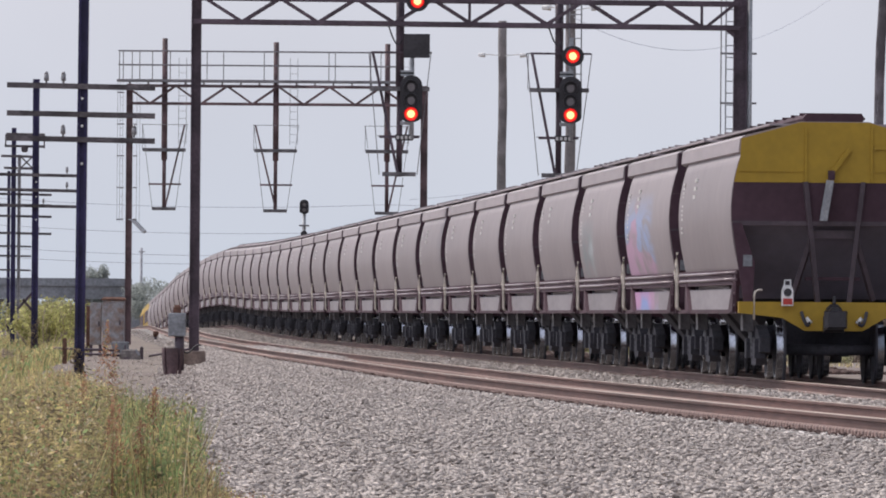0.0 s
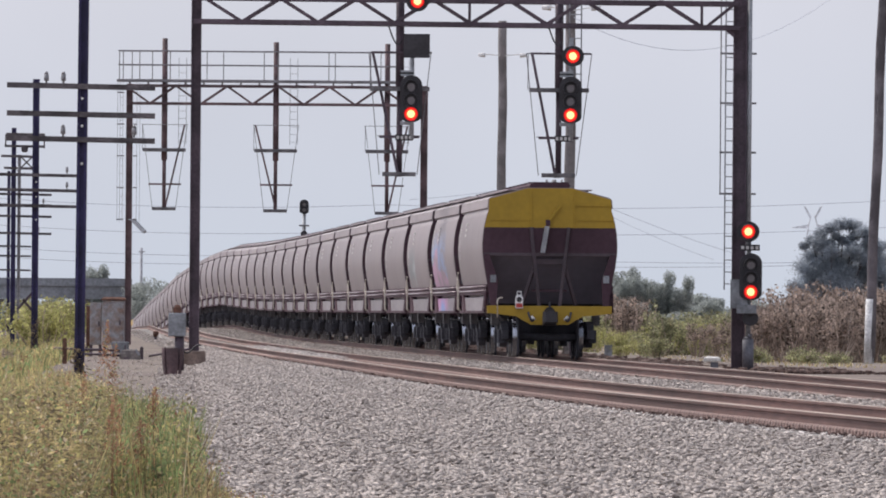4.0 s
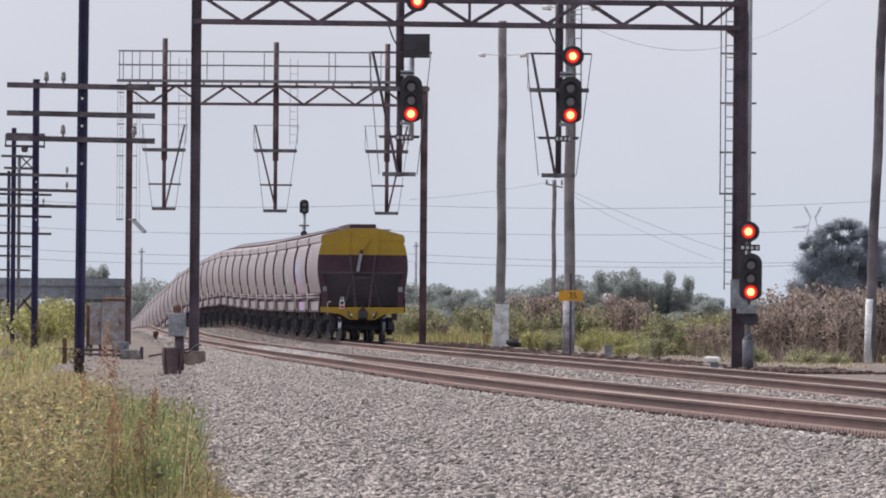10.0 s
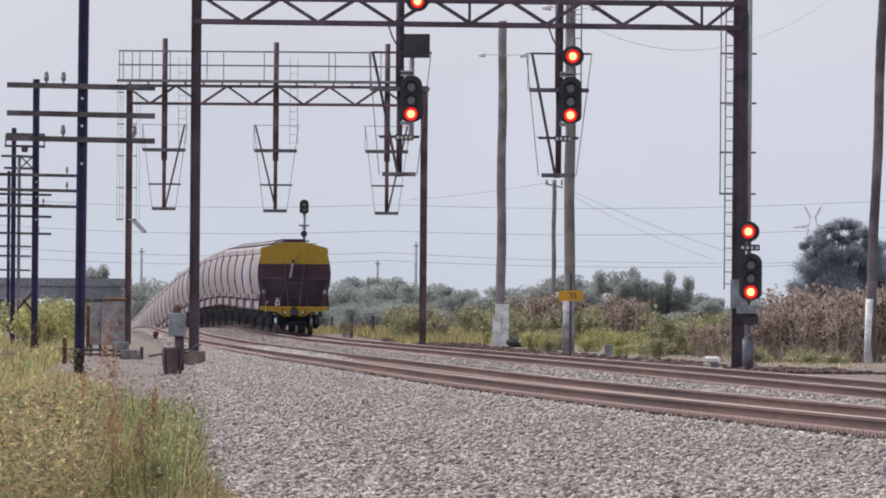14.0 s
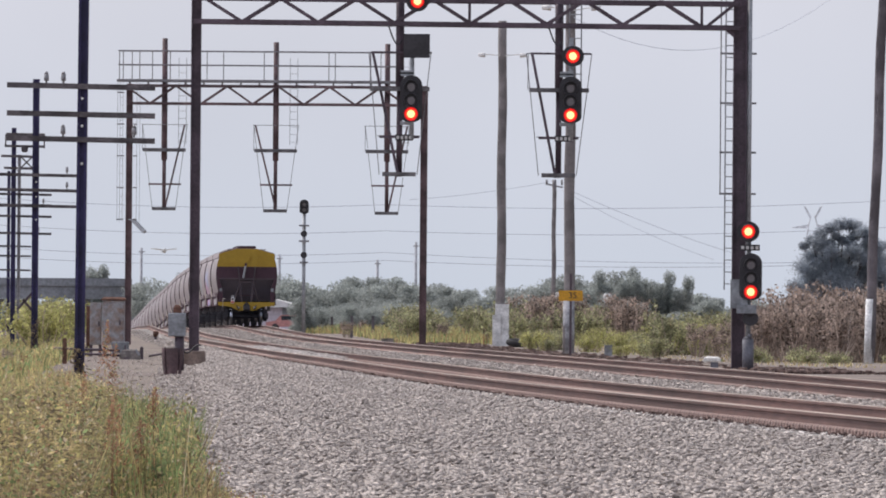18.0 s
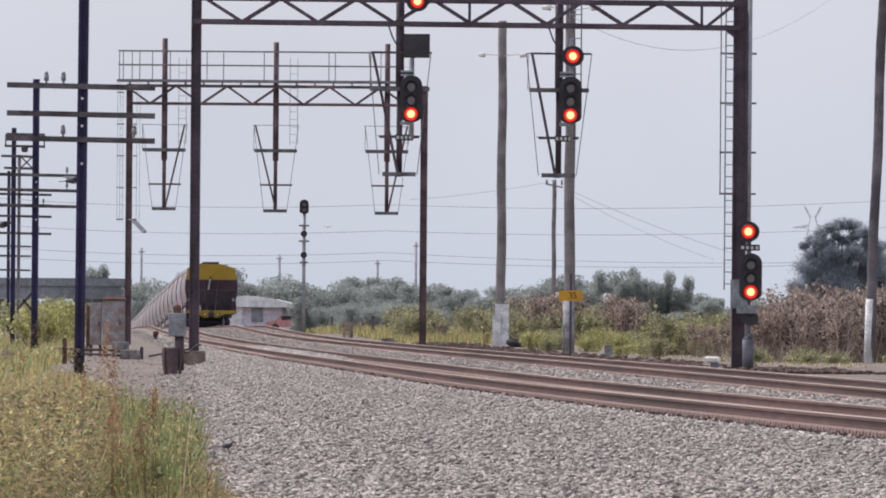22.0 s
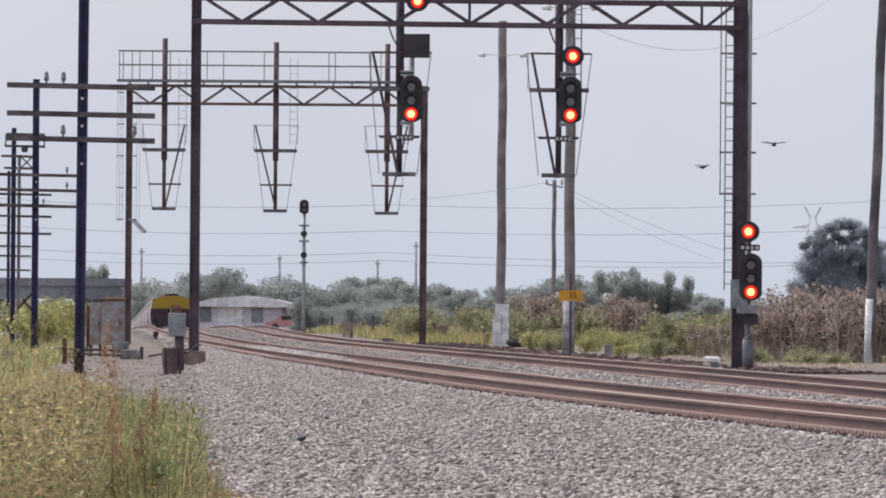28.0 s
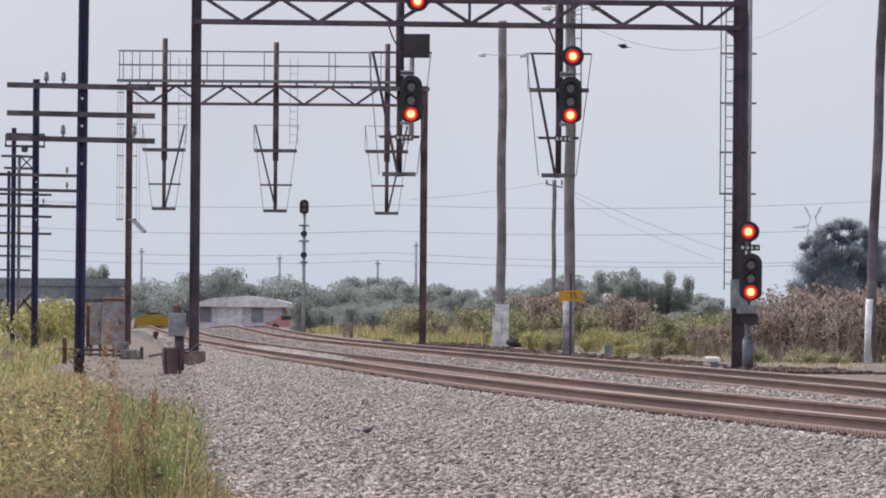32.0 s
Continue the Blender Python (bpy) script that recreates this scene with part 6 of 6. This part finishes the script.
    tube(bm, (0, 0, -0.4), top, r * 1.3, r * 0.8, 8, cap=False)
    ends = []
    for k in range(9):
        a = 6.283 * k / 9 + rng.normal() * 0.3
        rr = radius * (0.35 + 0.5 * rng.random())
        z = height * (trunk_part + (0.92 - trunk_part) * (0.25 + 0.75 * rng.random()))
        e = Vector((math.cos(a) * rr, math.sin(a) * rr, z))
        m = top.lerp(e, 0.5) + Vector((0, 0, -0.08 * height))
        tube(bm, top, m, r * 0.6, r * 0.4, 6, cap=False)
        tube(bm, m, e, r * 0.4, r * 0.12, 5, cap=False)
        ends.append(e)
        for _ in range(2):
            g = m.lerp(e, 0.3 + 0.5 * rng.random()) + Vector((rng.normal() * radius * 0.2, rng.normal() * radius * 0.2, abs(rng.normal()) * height * 0.06))
            tube(bm, m.lerp(e, 0.4), g, r * 0.2, r * 0.08, 4, cap=False)
            ends.append(g)
    trunk = finish("trunk", bm, M_BARK)
    c = []
    per = leaves // len(ends)
    for e in ends:
        s = radius * (0.26 + 0.16 * rng.random())
        c.append(clump(rng, per, s, s * 0.7) + np.array(e))
    v, f, m = flakes(rng, np.concatenate(c), np.full(per * len(ends), size), 1, None, 1.5)
    return trunk, bulk("crown", v, f, leaf)


def woods():
    rng = np.random.default_rng(8)
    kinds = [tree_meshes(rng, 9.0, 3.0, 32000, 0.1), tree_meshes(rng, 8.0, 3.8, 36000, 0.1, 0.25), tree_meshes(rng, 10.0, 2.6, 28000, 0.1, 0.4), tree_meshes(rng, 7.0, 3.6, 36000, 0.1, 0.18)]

    def grow(k, x, y, base, top, wide, label="grey-green gum tree in the distant belt", group="distant trees"):
        t, c = kinds[k]
        h = (9.0, 8.0, 10.0, 7.0)[k]
        s = (top - base) / (h * 0.98)
        root = thing("tree", pose(x, y, base, rz=rng.random() * 360) @ Matrix.Diagonal((s * wide, s * wide, s, 1)), label, "tree", group)
        child("trunk", t, root, Matrix())
        child("crown", c, root, Matrix())

    # heights of the belt along its length: bearing, top of the crowns
    belt_b = [-0.0312, -0.0253, -0.0219, -0.0203, -0.0184, -0.0151, -0.0121, -0.0103, -0.0082, -0.0054, -0.0041, 0.0, 0.002, 0.0034, 0.0065, 0.009, 0.0129, 0.0156, 0.017, 0.0179, 0.0238, 0.026, 0.046]
    belt_t = [5.3, 5.3, 5.0, 5.6, 4.7, 4.2, 4.4, 5.2, 5.1, 4.9, 3.9, 4.1, 3.8, 3.7, 4.3, 5.0, 5.3, 5.0, 4.9, 4.3, 3.6, 3.0, 2.6]
    b = -0.0257
    while b < 0.0455:
        y = 1060 + 160 * rng.random()
        top = float(np.interp(b, belt_b, belt_t)) * y / 1100 * (0.95 + 0.12 * rng.random())
        grow(int(rng.integers(4)), b * y, y, ground_z(y) + 0.1, top, 0.95 + 0.3 * rng.random())
        b += 0.0012 + 0.0005 * rng.random()
    # lower growth in front of the belt
    b = -0.012
    while b < 0.040:
        y = 760 + 90 * rng.random()
        if not -0.0235 < b < -0.0135:
            grow(3 if rng.random() < 0.6 else 1, b * y, y, ground_z(y), 1.4 + 1.0 * rng.random(), 1.0 + 0.4 * rng.random(), "low bushy tree in front of the belt", "bushy trees")
        b += 0.0028 + 0.0015 * rng.random()
    # two upright trees, the tree over the bridge and the great spreading tree on the right
    for b, top, wide in ((0.0168, 6.0, 0.55), (0.0190, 6.35, 0.55), (0.0209, 6.0, 0.54), (0.0227, 5.5, 0.58)):
        grow(0, b * 1000, 1000, ground_z(1000), top, wide * 0.95)
    b = -0.0446
    while b < -0.03:
        y = 1300 + 80 * rng.random()
        grow(int(rng.integers(4)), b * y, y, ground_z(y), 2.6 + 1.4 * rng.random(), 1.1, "grey-green tree behind the bridge", "trees behind the bridge")
        b += 0.0021 + 0.001 * rng.random()
    grow(3, -0.0338 * 1230, 1230, ground_z(1230), 7.1, 0.42, "tree standing behind the bridge")
    great_tree(rng)


def great_tree(rng):
    """A spreading gum in the right distance: leaning limbs that carry flat pads of leaves, with sky between."""
    base = ground_z(905)
    root = thing("tree", pose(35.4, 905, base), "great spreading dark gum tree with open crown", "tree")
    rng = np.random.default_rng(77)
    pads = []
    for z, lo, hi, count, r in ((7.0, -2.3, 3.6, 8, 0.85), (6.3, -2.7, 3.9, 9, 0.95), (5.4, -3.7, 4.0, 10, 0.95), (4.6, -4.3, 4.0, 11, 1.0), (3.7, -4.2, 4.0, 10, 1.1), (2.7, -3.9, 3.8, 10, 1.2), (1.6, -3.4, 3.4, 8, 1.2), (0.4, -3.2, 3.2, 7, 1.2)):
        for k in range(count):
            u = (k + 0.5) / count
            pads.append((Vector((lo + (hi - lo) * u + rng.normal() * 0.25, rng.normal() * 1.2, z - base + rng.normal() * 0.3)), r * (0.75 + 0.4 * rng.random())))
    # open upper crown: flat boughs with a little sky between them
    for x, z, r in ((-3.2, 7.4, 0.5), (-2.5, 7.9, 0.62), (-1.9, 7.4, 0.7), (-1.7, 8.5, 0.7), (-0.9, 9.0, 0.75), (-0.1, 9.3, 0.8), (0.7, 9.4, 0.8), (1.5, 9.2, 0.8), (2.1, 8.7, 0.8), (2.6, 8.1, 0.75), (-0.9, 7.6, 0.7), (0.2, 7.9, 0.6), (1.3, 8.3, 0.75), (2.3, 7.4, 0.8), (-0.4, 8.3, 0.5), (1.0, 7.5, 0.6), (3.3, 7.2, 0.8), (3.9, 7.5, 0.6)):
        pads.append((Vector((x, rng.normal() * 0.8, z - base)), r * 0.78))
    bm = bmesh.new()
    fork = Vector((-0.2, 0, 3.2))
    tube(bm, (0, 0, -0.3), fork, 0.42, 0.32, 9, cap=False)
    for p, r in pads[::2]:
        m = fork.lerp(p, 0.55) + Vector((0, 0, 0.4))
        tube(bm, fork, m, 0.18, 0.11, 6, cap=False)
        tube(bm, m, p, 0.11, 0.04, 5, cap=False)
    part("trunk", bm, M_BARK, root)
    c = np.concatenate([rng.normal(size=(2600, 3)) * (r * 0.46, r * 0.46, r * 0.36) + np.array(p) for p, r in pads])
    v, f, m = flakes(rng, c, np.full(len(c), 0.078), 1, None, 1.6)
    child("crown", bulk("crown", v, f, M_LEAF_HAZE_BLUE), root, Matrix())


woods()

# ---- distance ----
M_BRIDGE = material("grey bridge concrete", (0.25, 0.26, 0.28), 0.9, 0, 0.8, 1.15, 0.2, 3, 0.2)
# Shed roof and wall colours are lightened to stand in for haze.
M_SHED_ROOF = material("sheet roof paled for haze", (0.74, 0.73, 0.73), 0.6, 0.0, 0.88, 1.05, 0.1, 2, 0.05)
M_SHED_WALL = material("lilac grey shed wall paled for haze", (0.66, 0.60, 0.67), 0.8, 0, 0.85, 1.1, 0.3, 4, 0.1)
M_CAR_RED = material("coral red car paint", (0.55, 0.25, 0.23), 0.5, 0, 0.9, 1.1, 1, 8, 0.0)
M_GLASS = material("dark window glass", (0.03, 0.035, 0.045), 0.1, 0, 0.9, 1.1, 2, 10, 0)
M_WIRE = material("weathered wire", (0.6, 0.61, 0.64), 0.6, 0.0, 0.9, 1.1, 2, 10, 0)


def overbridge():
    root = thing("road_bridge", Matrix(), "grey concrete road bridge far down the line", "bridge")
    bm = bmesh.new()
    box(bm, (-66, 1180, 3.3), (60, 9, 1.5))
    part("deck", bm, M_BRIDGE, root)
    bm = bmesh.new()
    box(bm, (-66, 1175.4, 4.5), (60, 0.3, 0.9))
    part("parapet", bm, M_BRIDGE, root)
    for x in (-88, -70, -52, -42):
        bm = bmesh.new()
        loft(bm, [[(x - w, 1180 - d, z), (x + w, 1180 - d, z), (x + w, 1180 + d, z), (x - w, 1180 + d, z)] for w, d, z in ((0.5, 3, -7), (0.5, 3, 1.7), (0.9, 4, 2.5))])
        part("pier", bm, M_BRIDGE, root)
    bm = bmesh.new()
    loft(bm, [[(-37, y, 4.9), (-37, y, -7), (-22, y, -7)] for y in (1176, 1184)])
    part("abutment", bm, M_BRIDGE, root)


overbridge()


def shed():
    root = thing("shed", Matrix(), "long pale shed with sheet roof beside the line", "shed")
    y0, y1, b = 985, 1010, ground_z(985)
    bm = bmesh.new()
    box(bm, (-19.0, (y0 + y1) / 2, (b + 1.9) / 2), (9.8, y1 - y0, 1.9 - b))
    part("wall", bm, M_SHED_WALL, root)
    bm = bmesh.new()
    loft(bm, [[(-24.6, y, 1.75), (-22.4, y, 2.45), (-18.9, y, 2.75), (-16.2, y, 2.4), (-13.4, y, 1.7), (-13.4, y, 1.6), (-24.6, y, 1.65)] for y in (y0 - 0.8, y1 + 0.8)])
    part("roof", bm, M_SHED_ROOF, root)
    # Windows in bridge grey, not dark glass: haze put into the colour.
    for x in (-23.0, -18.0, -15.0):
        bm = bmesh.new()
        box(bm, (x, y0 - 0.06, 0.9), (1.1, 0.08, 1.5))
        part("window", bm, M_BRIDGE, root)
    bm = bmesh.new()
    box(bm, (-20.6, y0 - 0.05, 0.2), (2.4, 0.08, 3.0))
    part("door", bm, M_SHED_ROOF, root)


shed()


def parked_car(x, y, z, paint, label):
    root = thing("car", pose(x, y, z), label, "car")
    bm = bmesh.new()
    loft(bm, [[(u, v, w) for u, w in ((-2.1, 0.35), (-2.15, 0.75), (-1.3, 0.9), (-0.8, 1.4), (0.9, 1.42), (1.6, 0.95), (2.15, 0.8), (2.15, 0.35))] for v in (-0.85, 0.85)])
    part("body", bm, paint, root)
    for u in (-1.3, 1.3):
        for v in (-0.8, 0.8):
            bm = bmesh.new()
            tube(bm, (u, v - 0.1, 0.32), (u, v + 0.1, 0.32), 0.32, n=14)
            part("wheel", bm, M_BLACK, root)
    bm = bmesh.new()
    box(bm, (0.05, -0.86, 1.14), (1.6, 0.03, 0.36))
    part("side_window", bm, M_GLASS, root)


parked_car(-13.6, 905, ground_z(905) + 4.2 - 0.0, M_CAR_RED, "coral red car parked on the embankment by the shed")
parked_car(-3.0, 640, ground_z(640) + 0.05, M_GREYBOX, "grey car parked beyond the meadow")


def embankment():
    bm = bmesh.new()
    b = ground_z(905)
    loft(bm, [[(-30, y, b - 0.2), (-27, y, b + h), (-10, y, b + h), (-7, y, b - 0.2)] for y, h in ((896, 0.0), (899, 4.2), (980, 4.2), (984, 0.0))])
    solid("embankment", bm, M_DIRT, "low earth bank in front of the shed", "bank", kind="structure")


embankment()


def wire(points, r, label, group, n=18, sag=0.0):
    """A hanging wire through the points, as one thin tube."""
    bm = bmesh.new()
    path = []
    for a, b in zip(points, points[1:]):
        a, b = Vector(a), Vector(b)
        for k in range(n):
            u = k / n
            path.append(a.lerp(b, u) - Vector((0, 0, sag * 4 * u * (1 - u))))
    path.append(Vector(points[-1]))
    rows = [[p + Vector((0, r * math.sin(i * 2.094), r * math.cos(i * 2.094))) for i in range(3)] for p in path]
    loft(bm, rows)
    solid("power_line", bm, M_WIRE, label, "wire", group)


def pylon(x, y, base, top, w, label):
    root = thing("pylon", pose(x, y, base), label, "pylon", "transmission pylons")
    h = top - base
    neck, waist = h - 2.2, h - 4.6
    for sx in (-1, 1):
        for sy in (-1, 1):
            bm = bmesh.new()
            bar(bm, (sx * w * 0.5, sy * w * 0.5, 0), (sx * 1.0, sy * 1.0, waist), 0.2)
            bar(bm, (sx * 1.0, sy * 1.0, waist), (sx * 0.45, sy * 0.45, neck), 0.16)
            part("leg", bm, M_PYLON, root)
    for k in range(9):
        a, b = k / 9, (k + 1) / 9
        wa, wb = w * 0.5 + (1.0 - w * 0.5) * a, w * 0.5 + (1.0 - w * 0.5) * b
        for s in (-1, 1):
            bm = bmesh.new()
            bar(bm, (-s * wa, -wa, waist * a), (s * wb, -wb, waist * b), 0.13)
            part("brace", bm, M_PYLON, root)
    for s in (-1, 1):
        bm = bmesh.new()
        loft(bm, [[(s * 0.2, -0.1, neck - 0.2), (s * 0.75, -0.1, neck - 0.2), (s * 1.75, -0.1, h - 0.3), (s * 2.0, -0.1, h), (s * 1.35, -0.1, h - 0.35)], [(s * 0.2, 0.1, neck - 0.2), (s * 0.75, 0.1, neck - 0.2), (s * 1.75, 0.1, h - 0.3), (s * 2.0, 0.1, h), (s * 1.35, 0.1, h - 0.35)]])
        part("horn", bm, M_PYLON, root)
        bm = bmesh.new()
        loft(bm, [[(s * 0.8, q, waist + 0.1), (s * 0.8, q, waist + 0.9), (s * 4.0, q, waist + 0.25), (s * 4.0, q, waist + 0.1)] for q in (-0.15, 0.15)])
        part("arm", bm, M_PYLON, root)


pylon(72.5, 1990, -7, 23.2, 5.2, "pale lattice transmission pylon on the horizon")
for x, y, top in ((-53.5, 1800, 12.6), (-29.0, 1800, 11.6), (-11.6, 1800, 10.8), (-4.8, 1800, 14.0)):
    root = thing("power_pole", pose(x, y, -7), "thin distant power pole", "pole", "distant power poles")
    bm = bmesh.new()
    tube(bm, (0, 0, 0), (0, 0, top + 7), 0.3, 0.22, 8)
    part("pole", bm, M_FAR_POLE, root)
    bm = bmesh.new()
    bar(bm, (-0.5, -0.2, top + 6.3), (0.6, -0.2, top + 6.3), 0.2)
    part("cross_arm", bm, M_FAR_POLE, root)

Y = 1400
for x in (-66, 66):
    root = thing("power_pole", pose(x, Y, -7), "tall distant power pole holding the lines", "pole", "distant power poles")
    bm = bmesh.new()
    tube(bm, (0, 0, 0), (0, 0, 25), 0.3, 0.2, 8)
    part("pole", bm, M_FAR_POLE, root)
for bear, zs in (("a", (17.0, 16.2, 17.6)), ("b", (13.3, 12.6, 13.9)), ("c", (8.9, 8.5, 9.0)), ("d", (10.2, 9.6, 9.2))):
    wire([(-66, Y, zs[0]), (-8, Y, zs[1]), (66, Y, zs[2])], 0.06, "thin power line sagging across the sky", "power lines", sag=0.9)
wire([(-2.0, 600, 7.75), (6.2, 600, 8.85)], 0.022, "service wire to the distant pole", "service wires", sag=0.12)
wire([(7.0, 600, 8.6), (18.5, 600, 4.35)], 0.022, "service wire from the distant pole", "service wires", sag=0.25)
wire([(7.0, 600, 8.4), (16.0, 600, 4.35)], 0.018, "service wire from the distant pole", "service wires", sag=0.25)
wire([(4.3, 338.8, 10.9), (13.9, 338.8, 12.4)], 0.014, "slack wire from the timber pole", "service wires", sag=1.75)
wire([(12.62, 294.6, 7.35), (11.7, 294.6, -0.42)], 0.012, "thin stay wire on the leaning pole", "service wires", n=4)

# ---- lineside clutter ----
for x, top, r in ((9.1, 2.2, 0.22), (6.35, 2.25, 0.14)):
    g = ground_z(560)
    root = thing("water_tank", pose(x, 560, g), "white tank on a stand behind the scrub", "tank", "white tanks")
    bm = bmesh.new()
    loft(bm, [[(q * math.cos(a * math.pi / 8), q * math.sin(a * math.pi / 8), top - g - h) for a in range(16)] for q, h in ((r, 0.5), (r, 0.06), (r * 0.8, 0.0))], smooth=True)
    part("drum", bm, M_WHITE, root)
    for k in range(3):
        bm = bmesh.new()
        bar(bm, (r * 0.7 * math.cos(k * 2.09), r * 0.7 * math.sin(k * 2.09), -0.1), (r * 0.7 * math.cos(k * 2.09), r * 0.7 * math.sin(k * 2.09), top - g - 0.5), 0.05)
        part("leg", bm, M_GALV, root)

M_TYRE = material("perished rubber", (0.03, 0.028, 0.03), 0.9, 0, 0.8, 1.2, 3, 20, 0.2)


def clods(seed, spots):
    rng = np.random.default_rng(seed)
    bm_v, bm_f, k = [], [], 0
    base = np.array([(0, 1, 3, 2), (4, 6, 7, 5), (0, 4, 5, 1), (2, 3, 7, 6), (0, 2, 6, 4), (1, 5, 7, 3)])
    cube = np.array([(i, j, q) for i in (-1, 1) for j in (-1, 1) for q in (-1, 1)], float)
    for off, y0, y1, n, size in spots:
        for _ in range(n):
            y = y0 + (y1 - y0) * rng.random()
            x = far_x(y) + off + rng.normal() * 0.6
            s = size * (0.5 + rng.random())
            v = cube * (0.5 + 0.6 * rng.random((8, 3))) * (s * 0.8, s * 1.0, s * 0.42)
            bm_v.append(v + (x, y, ground_z(y) + s * 0.2))
            bm_f.append(base + 8 * k)
            k += 1
    ob = new("earth_clods", bulk("earth_clods", np.concatenate(bm_v), np.concatenate(bm_f), M_CLOD))
    tagged(ob, "dark clods of turned earth along the track", "earth", kind="stuff")


clods(3, [(7.3, 240, 262, 560, 0.085), (6.6, 285, 312, 500, 0.07), (6.3, 318, 400, 1000, 0.08), (5.8, 275, 300, 200, 0.06), (6.2, 400, 520, 900, 0.1), (7.0, 262, 285, 200, 0.06)])


def crate(name, x, y, s, mats, label, category, turn=0):
    bm = bmesh.new()
    box(bm, (0, 0, s[2] / 2), s)
    bmesh.ops.bevel(bm, geom=bm.edges[:], offset=min(s) * 0.08, segments=2, affect="EDGES")
    root = thing(name, pose(x, y, ground_z(y), rz=turn), label, category)
    part("body", bm, mats, root)
    bm = bmesh.new()
    box(bm, (0, 0, s[2] + 0.015), (s[0] * 1.06, s[1] * 1.06, 0.04))
    part("lid", bm, mats, root)


root = thing("cable_pit", pose(6.97, 262, ground_z(262)), "white concrete cable pit with a raised slab lid", "pit")
bm = bmesh.new()
loft(bm, [[(-w + 0.06, -0.14, z), (w + 0.06, -0.14, z), (w + 0.06, 0.14, z), (-w + 0.06, 0.14, z)] for w, z in ((0.11, -0.1), (0.09, 0.2))])
part("stub", bm, M_SOCKET, root)
bm = bmesh.new()
loft(bm, [[(-w, -d, z), (w, -d, z), (w, d, z), (-w, d, z)] for w, d, z in ((0.19, 0.14, 0.16), (0.23, 0.17, 0.20), (0.21, 0.17, 0.27), (0.13, 0.1, 0.31))])
part("lid", bm, M_LIME, root)
crate("trackside_box", 5.42, 331, (0.26, 0.26, 0.34), M_GREYBOX, "small grey trackside box", "box")
crate("trackside_box", -2.29, 424, (0.52, 0.34, 0.2), M_DUSTY, "low dusty box in the grass", "box")
for dx in (0.0, 0.36):
    bm = bmesh.new()
    ring = [[((0.26 + 0.1 * math.cos(j * math.pi / 4)) * math.cos(k * math.pi / 9), (0.26 + 0.1 * math.cos(j * math.pi / 4)) * math.sin(k * math.pi / 9), 0.1 * math.sin(j * math.pi / 4)) for j in range(8)] for k in range(18)]
    loft(bm, ring + ring[:1], caps=False, smooth=True)
    bmesh.ops.remove_doubles(bm, verts=bm.verts, dist=0.001)
    solid("old_tyre", bm, M_TYRE, "old black tyre lying beside the pole", "tyre", "old tyres", m=pose(3.0 + dx * 1.25, 405, ground_z(405) + 0.17, 8, 5, 0) @ Matrix.Scale(1.3, 4))
for x, y in ((-4.2, 470), (-3.2, 468), (-1.55, 462), (-6.1, 560)):
    bm = bmesh.new()
    loft(bm, [[(-w, -w, z), (w, -w, z), (w, w, z), (-w, w, z)] for w, z in ((0.07, -0.2), (0.065, 0.95), (0.05, 1.02))])
    solid("fence_post", bm, M_WOOD, "short dark timber fence post in the grass", "post", "fence posts", m=pose(x, y, ground_z(y)))
bm = bmesh.new()
loft(bm, [[(-w, -w, z), (w, -w, z), (w, w, z), (-w, w, z)] for w, z in ((0.06, -0.2), (0.055, 0.62), (0.04, 0.66))])
solid("marker_post", bm, M_RUST, "short rusty marker post", "post", m=pose(-9.6, 258, ground_z(258)))


def point_machine():
    root = thing("point_machine", pose(-8.74, 285, ground_z(285)), "dusty point machine with pull rods on the ground", "point machine")
    bm = bmesh.new()
    loft(bm, [[(-0.32 * k, -0.2 * k, z), (0.28 * k, -0.22 * k, z), (0.28 * k, 0.2 * k, z), (-0.32 * k, 0.2 * k, z)] for k, z in ((1.0, -0.05), (0.97, 0.16), (0.8, 0.25), (0.4, 0.29))])
    part("case", bm, M_DUSTY, root, "dust covered iron case")
    bm = bmesh.new()
    box(bm, (0.3, 0, 0.17), (0.09, 0.3, 0.4))
    bmesh.ops.bevel(bm, geom=bm.edges[:], offset=0.03, segments=2, affect="EDGES")
    part("end_plate", bm, M_STEEL, root)
    bm = bmesh.new()
    bar(bm, (0.14, -0.22, 0.28), (0.24, -0.24, 0.12), 0.045)
    part("lever", bm, M_GREYBOX, root, "pale steel lever")
    bm = bmesh.new()
    box(bm, (-0.12, -0.12, -0.02), (0.14, 0.2, 0.16))
    part("foot", bm, M_STEEL, root)
    for z, x0 in ((0.3, -2.2), (0.16, -1.5)):
        bm = bmesh.new()
        tube(bm, (x0, 0.05, z), (-0.3, 0, z - 0.05), 0.035, n=8)
        part("pull_rod", bm, M_STEEL, root)
    bm = bmesh.new()
    tube(bm, (0.5, 0.1, 0.1), (1.9, 0.4, 0.35), 0.03, n=8)
    part("hose", bm, M_STEEL, root)


point_machine()

root = thing("point_indicator", pose(-12.02, 425, ground_z(425)), "small rusty point indicator on a short stem", "indicator")
bm = bmesh.new()
tube(bm, (0, 0, -0.1), (0.01, 0, 0.25), 0.06, n=8)
part("stem", bm, M_STEEL, root)
bm = bmesh.new()
tube(bm, (0, 0, 0.22), (0.02, 0, 0.4), 0.09, 0.14, n=10)
tube(bm, (0.02, 0, 0.4), (0.02, 0, 0.46), 0.14, 0.08, n=10)
part("lamp_case", bm, M_RUST, root, "rusty lamp case")


motions()
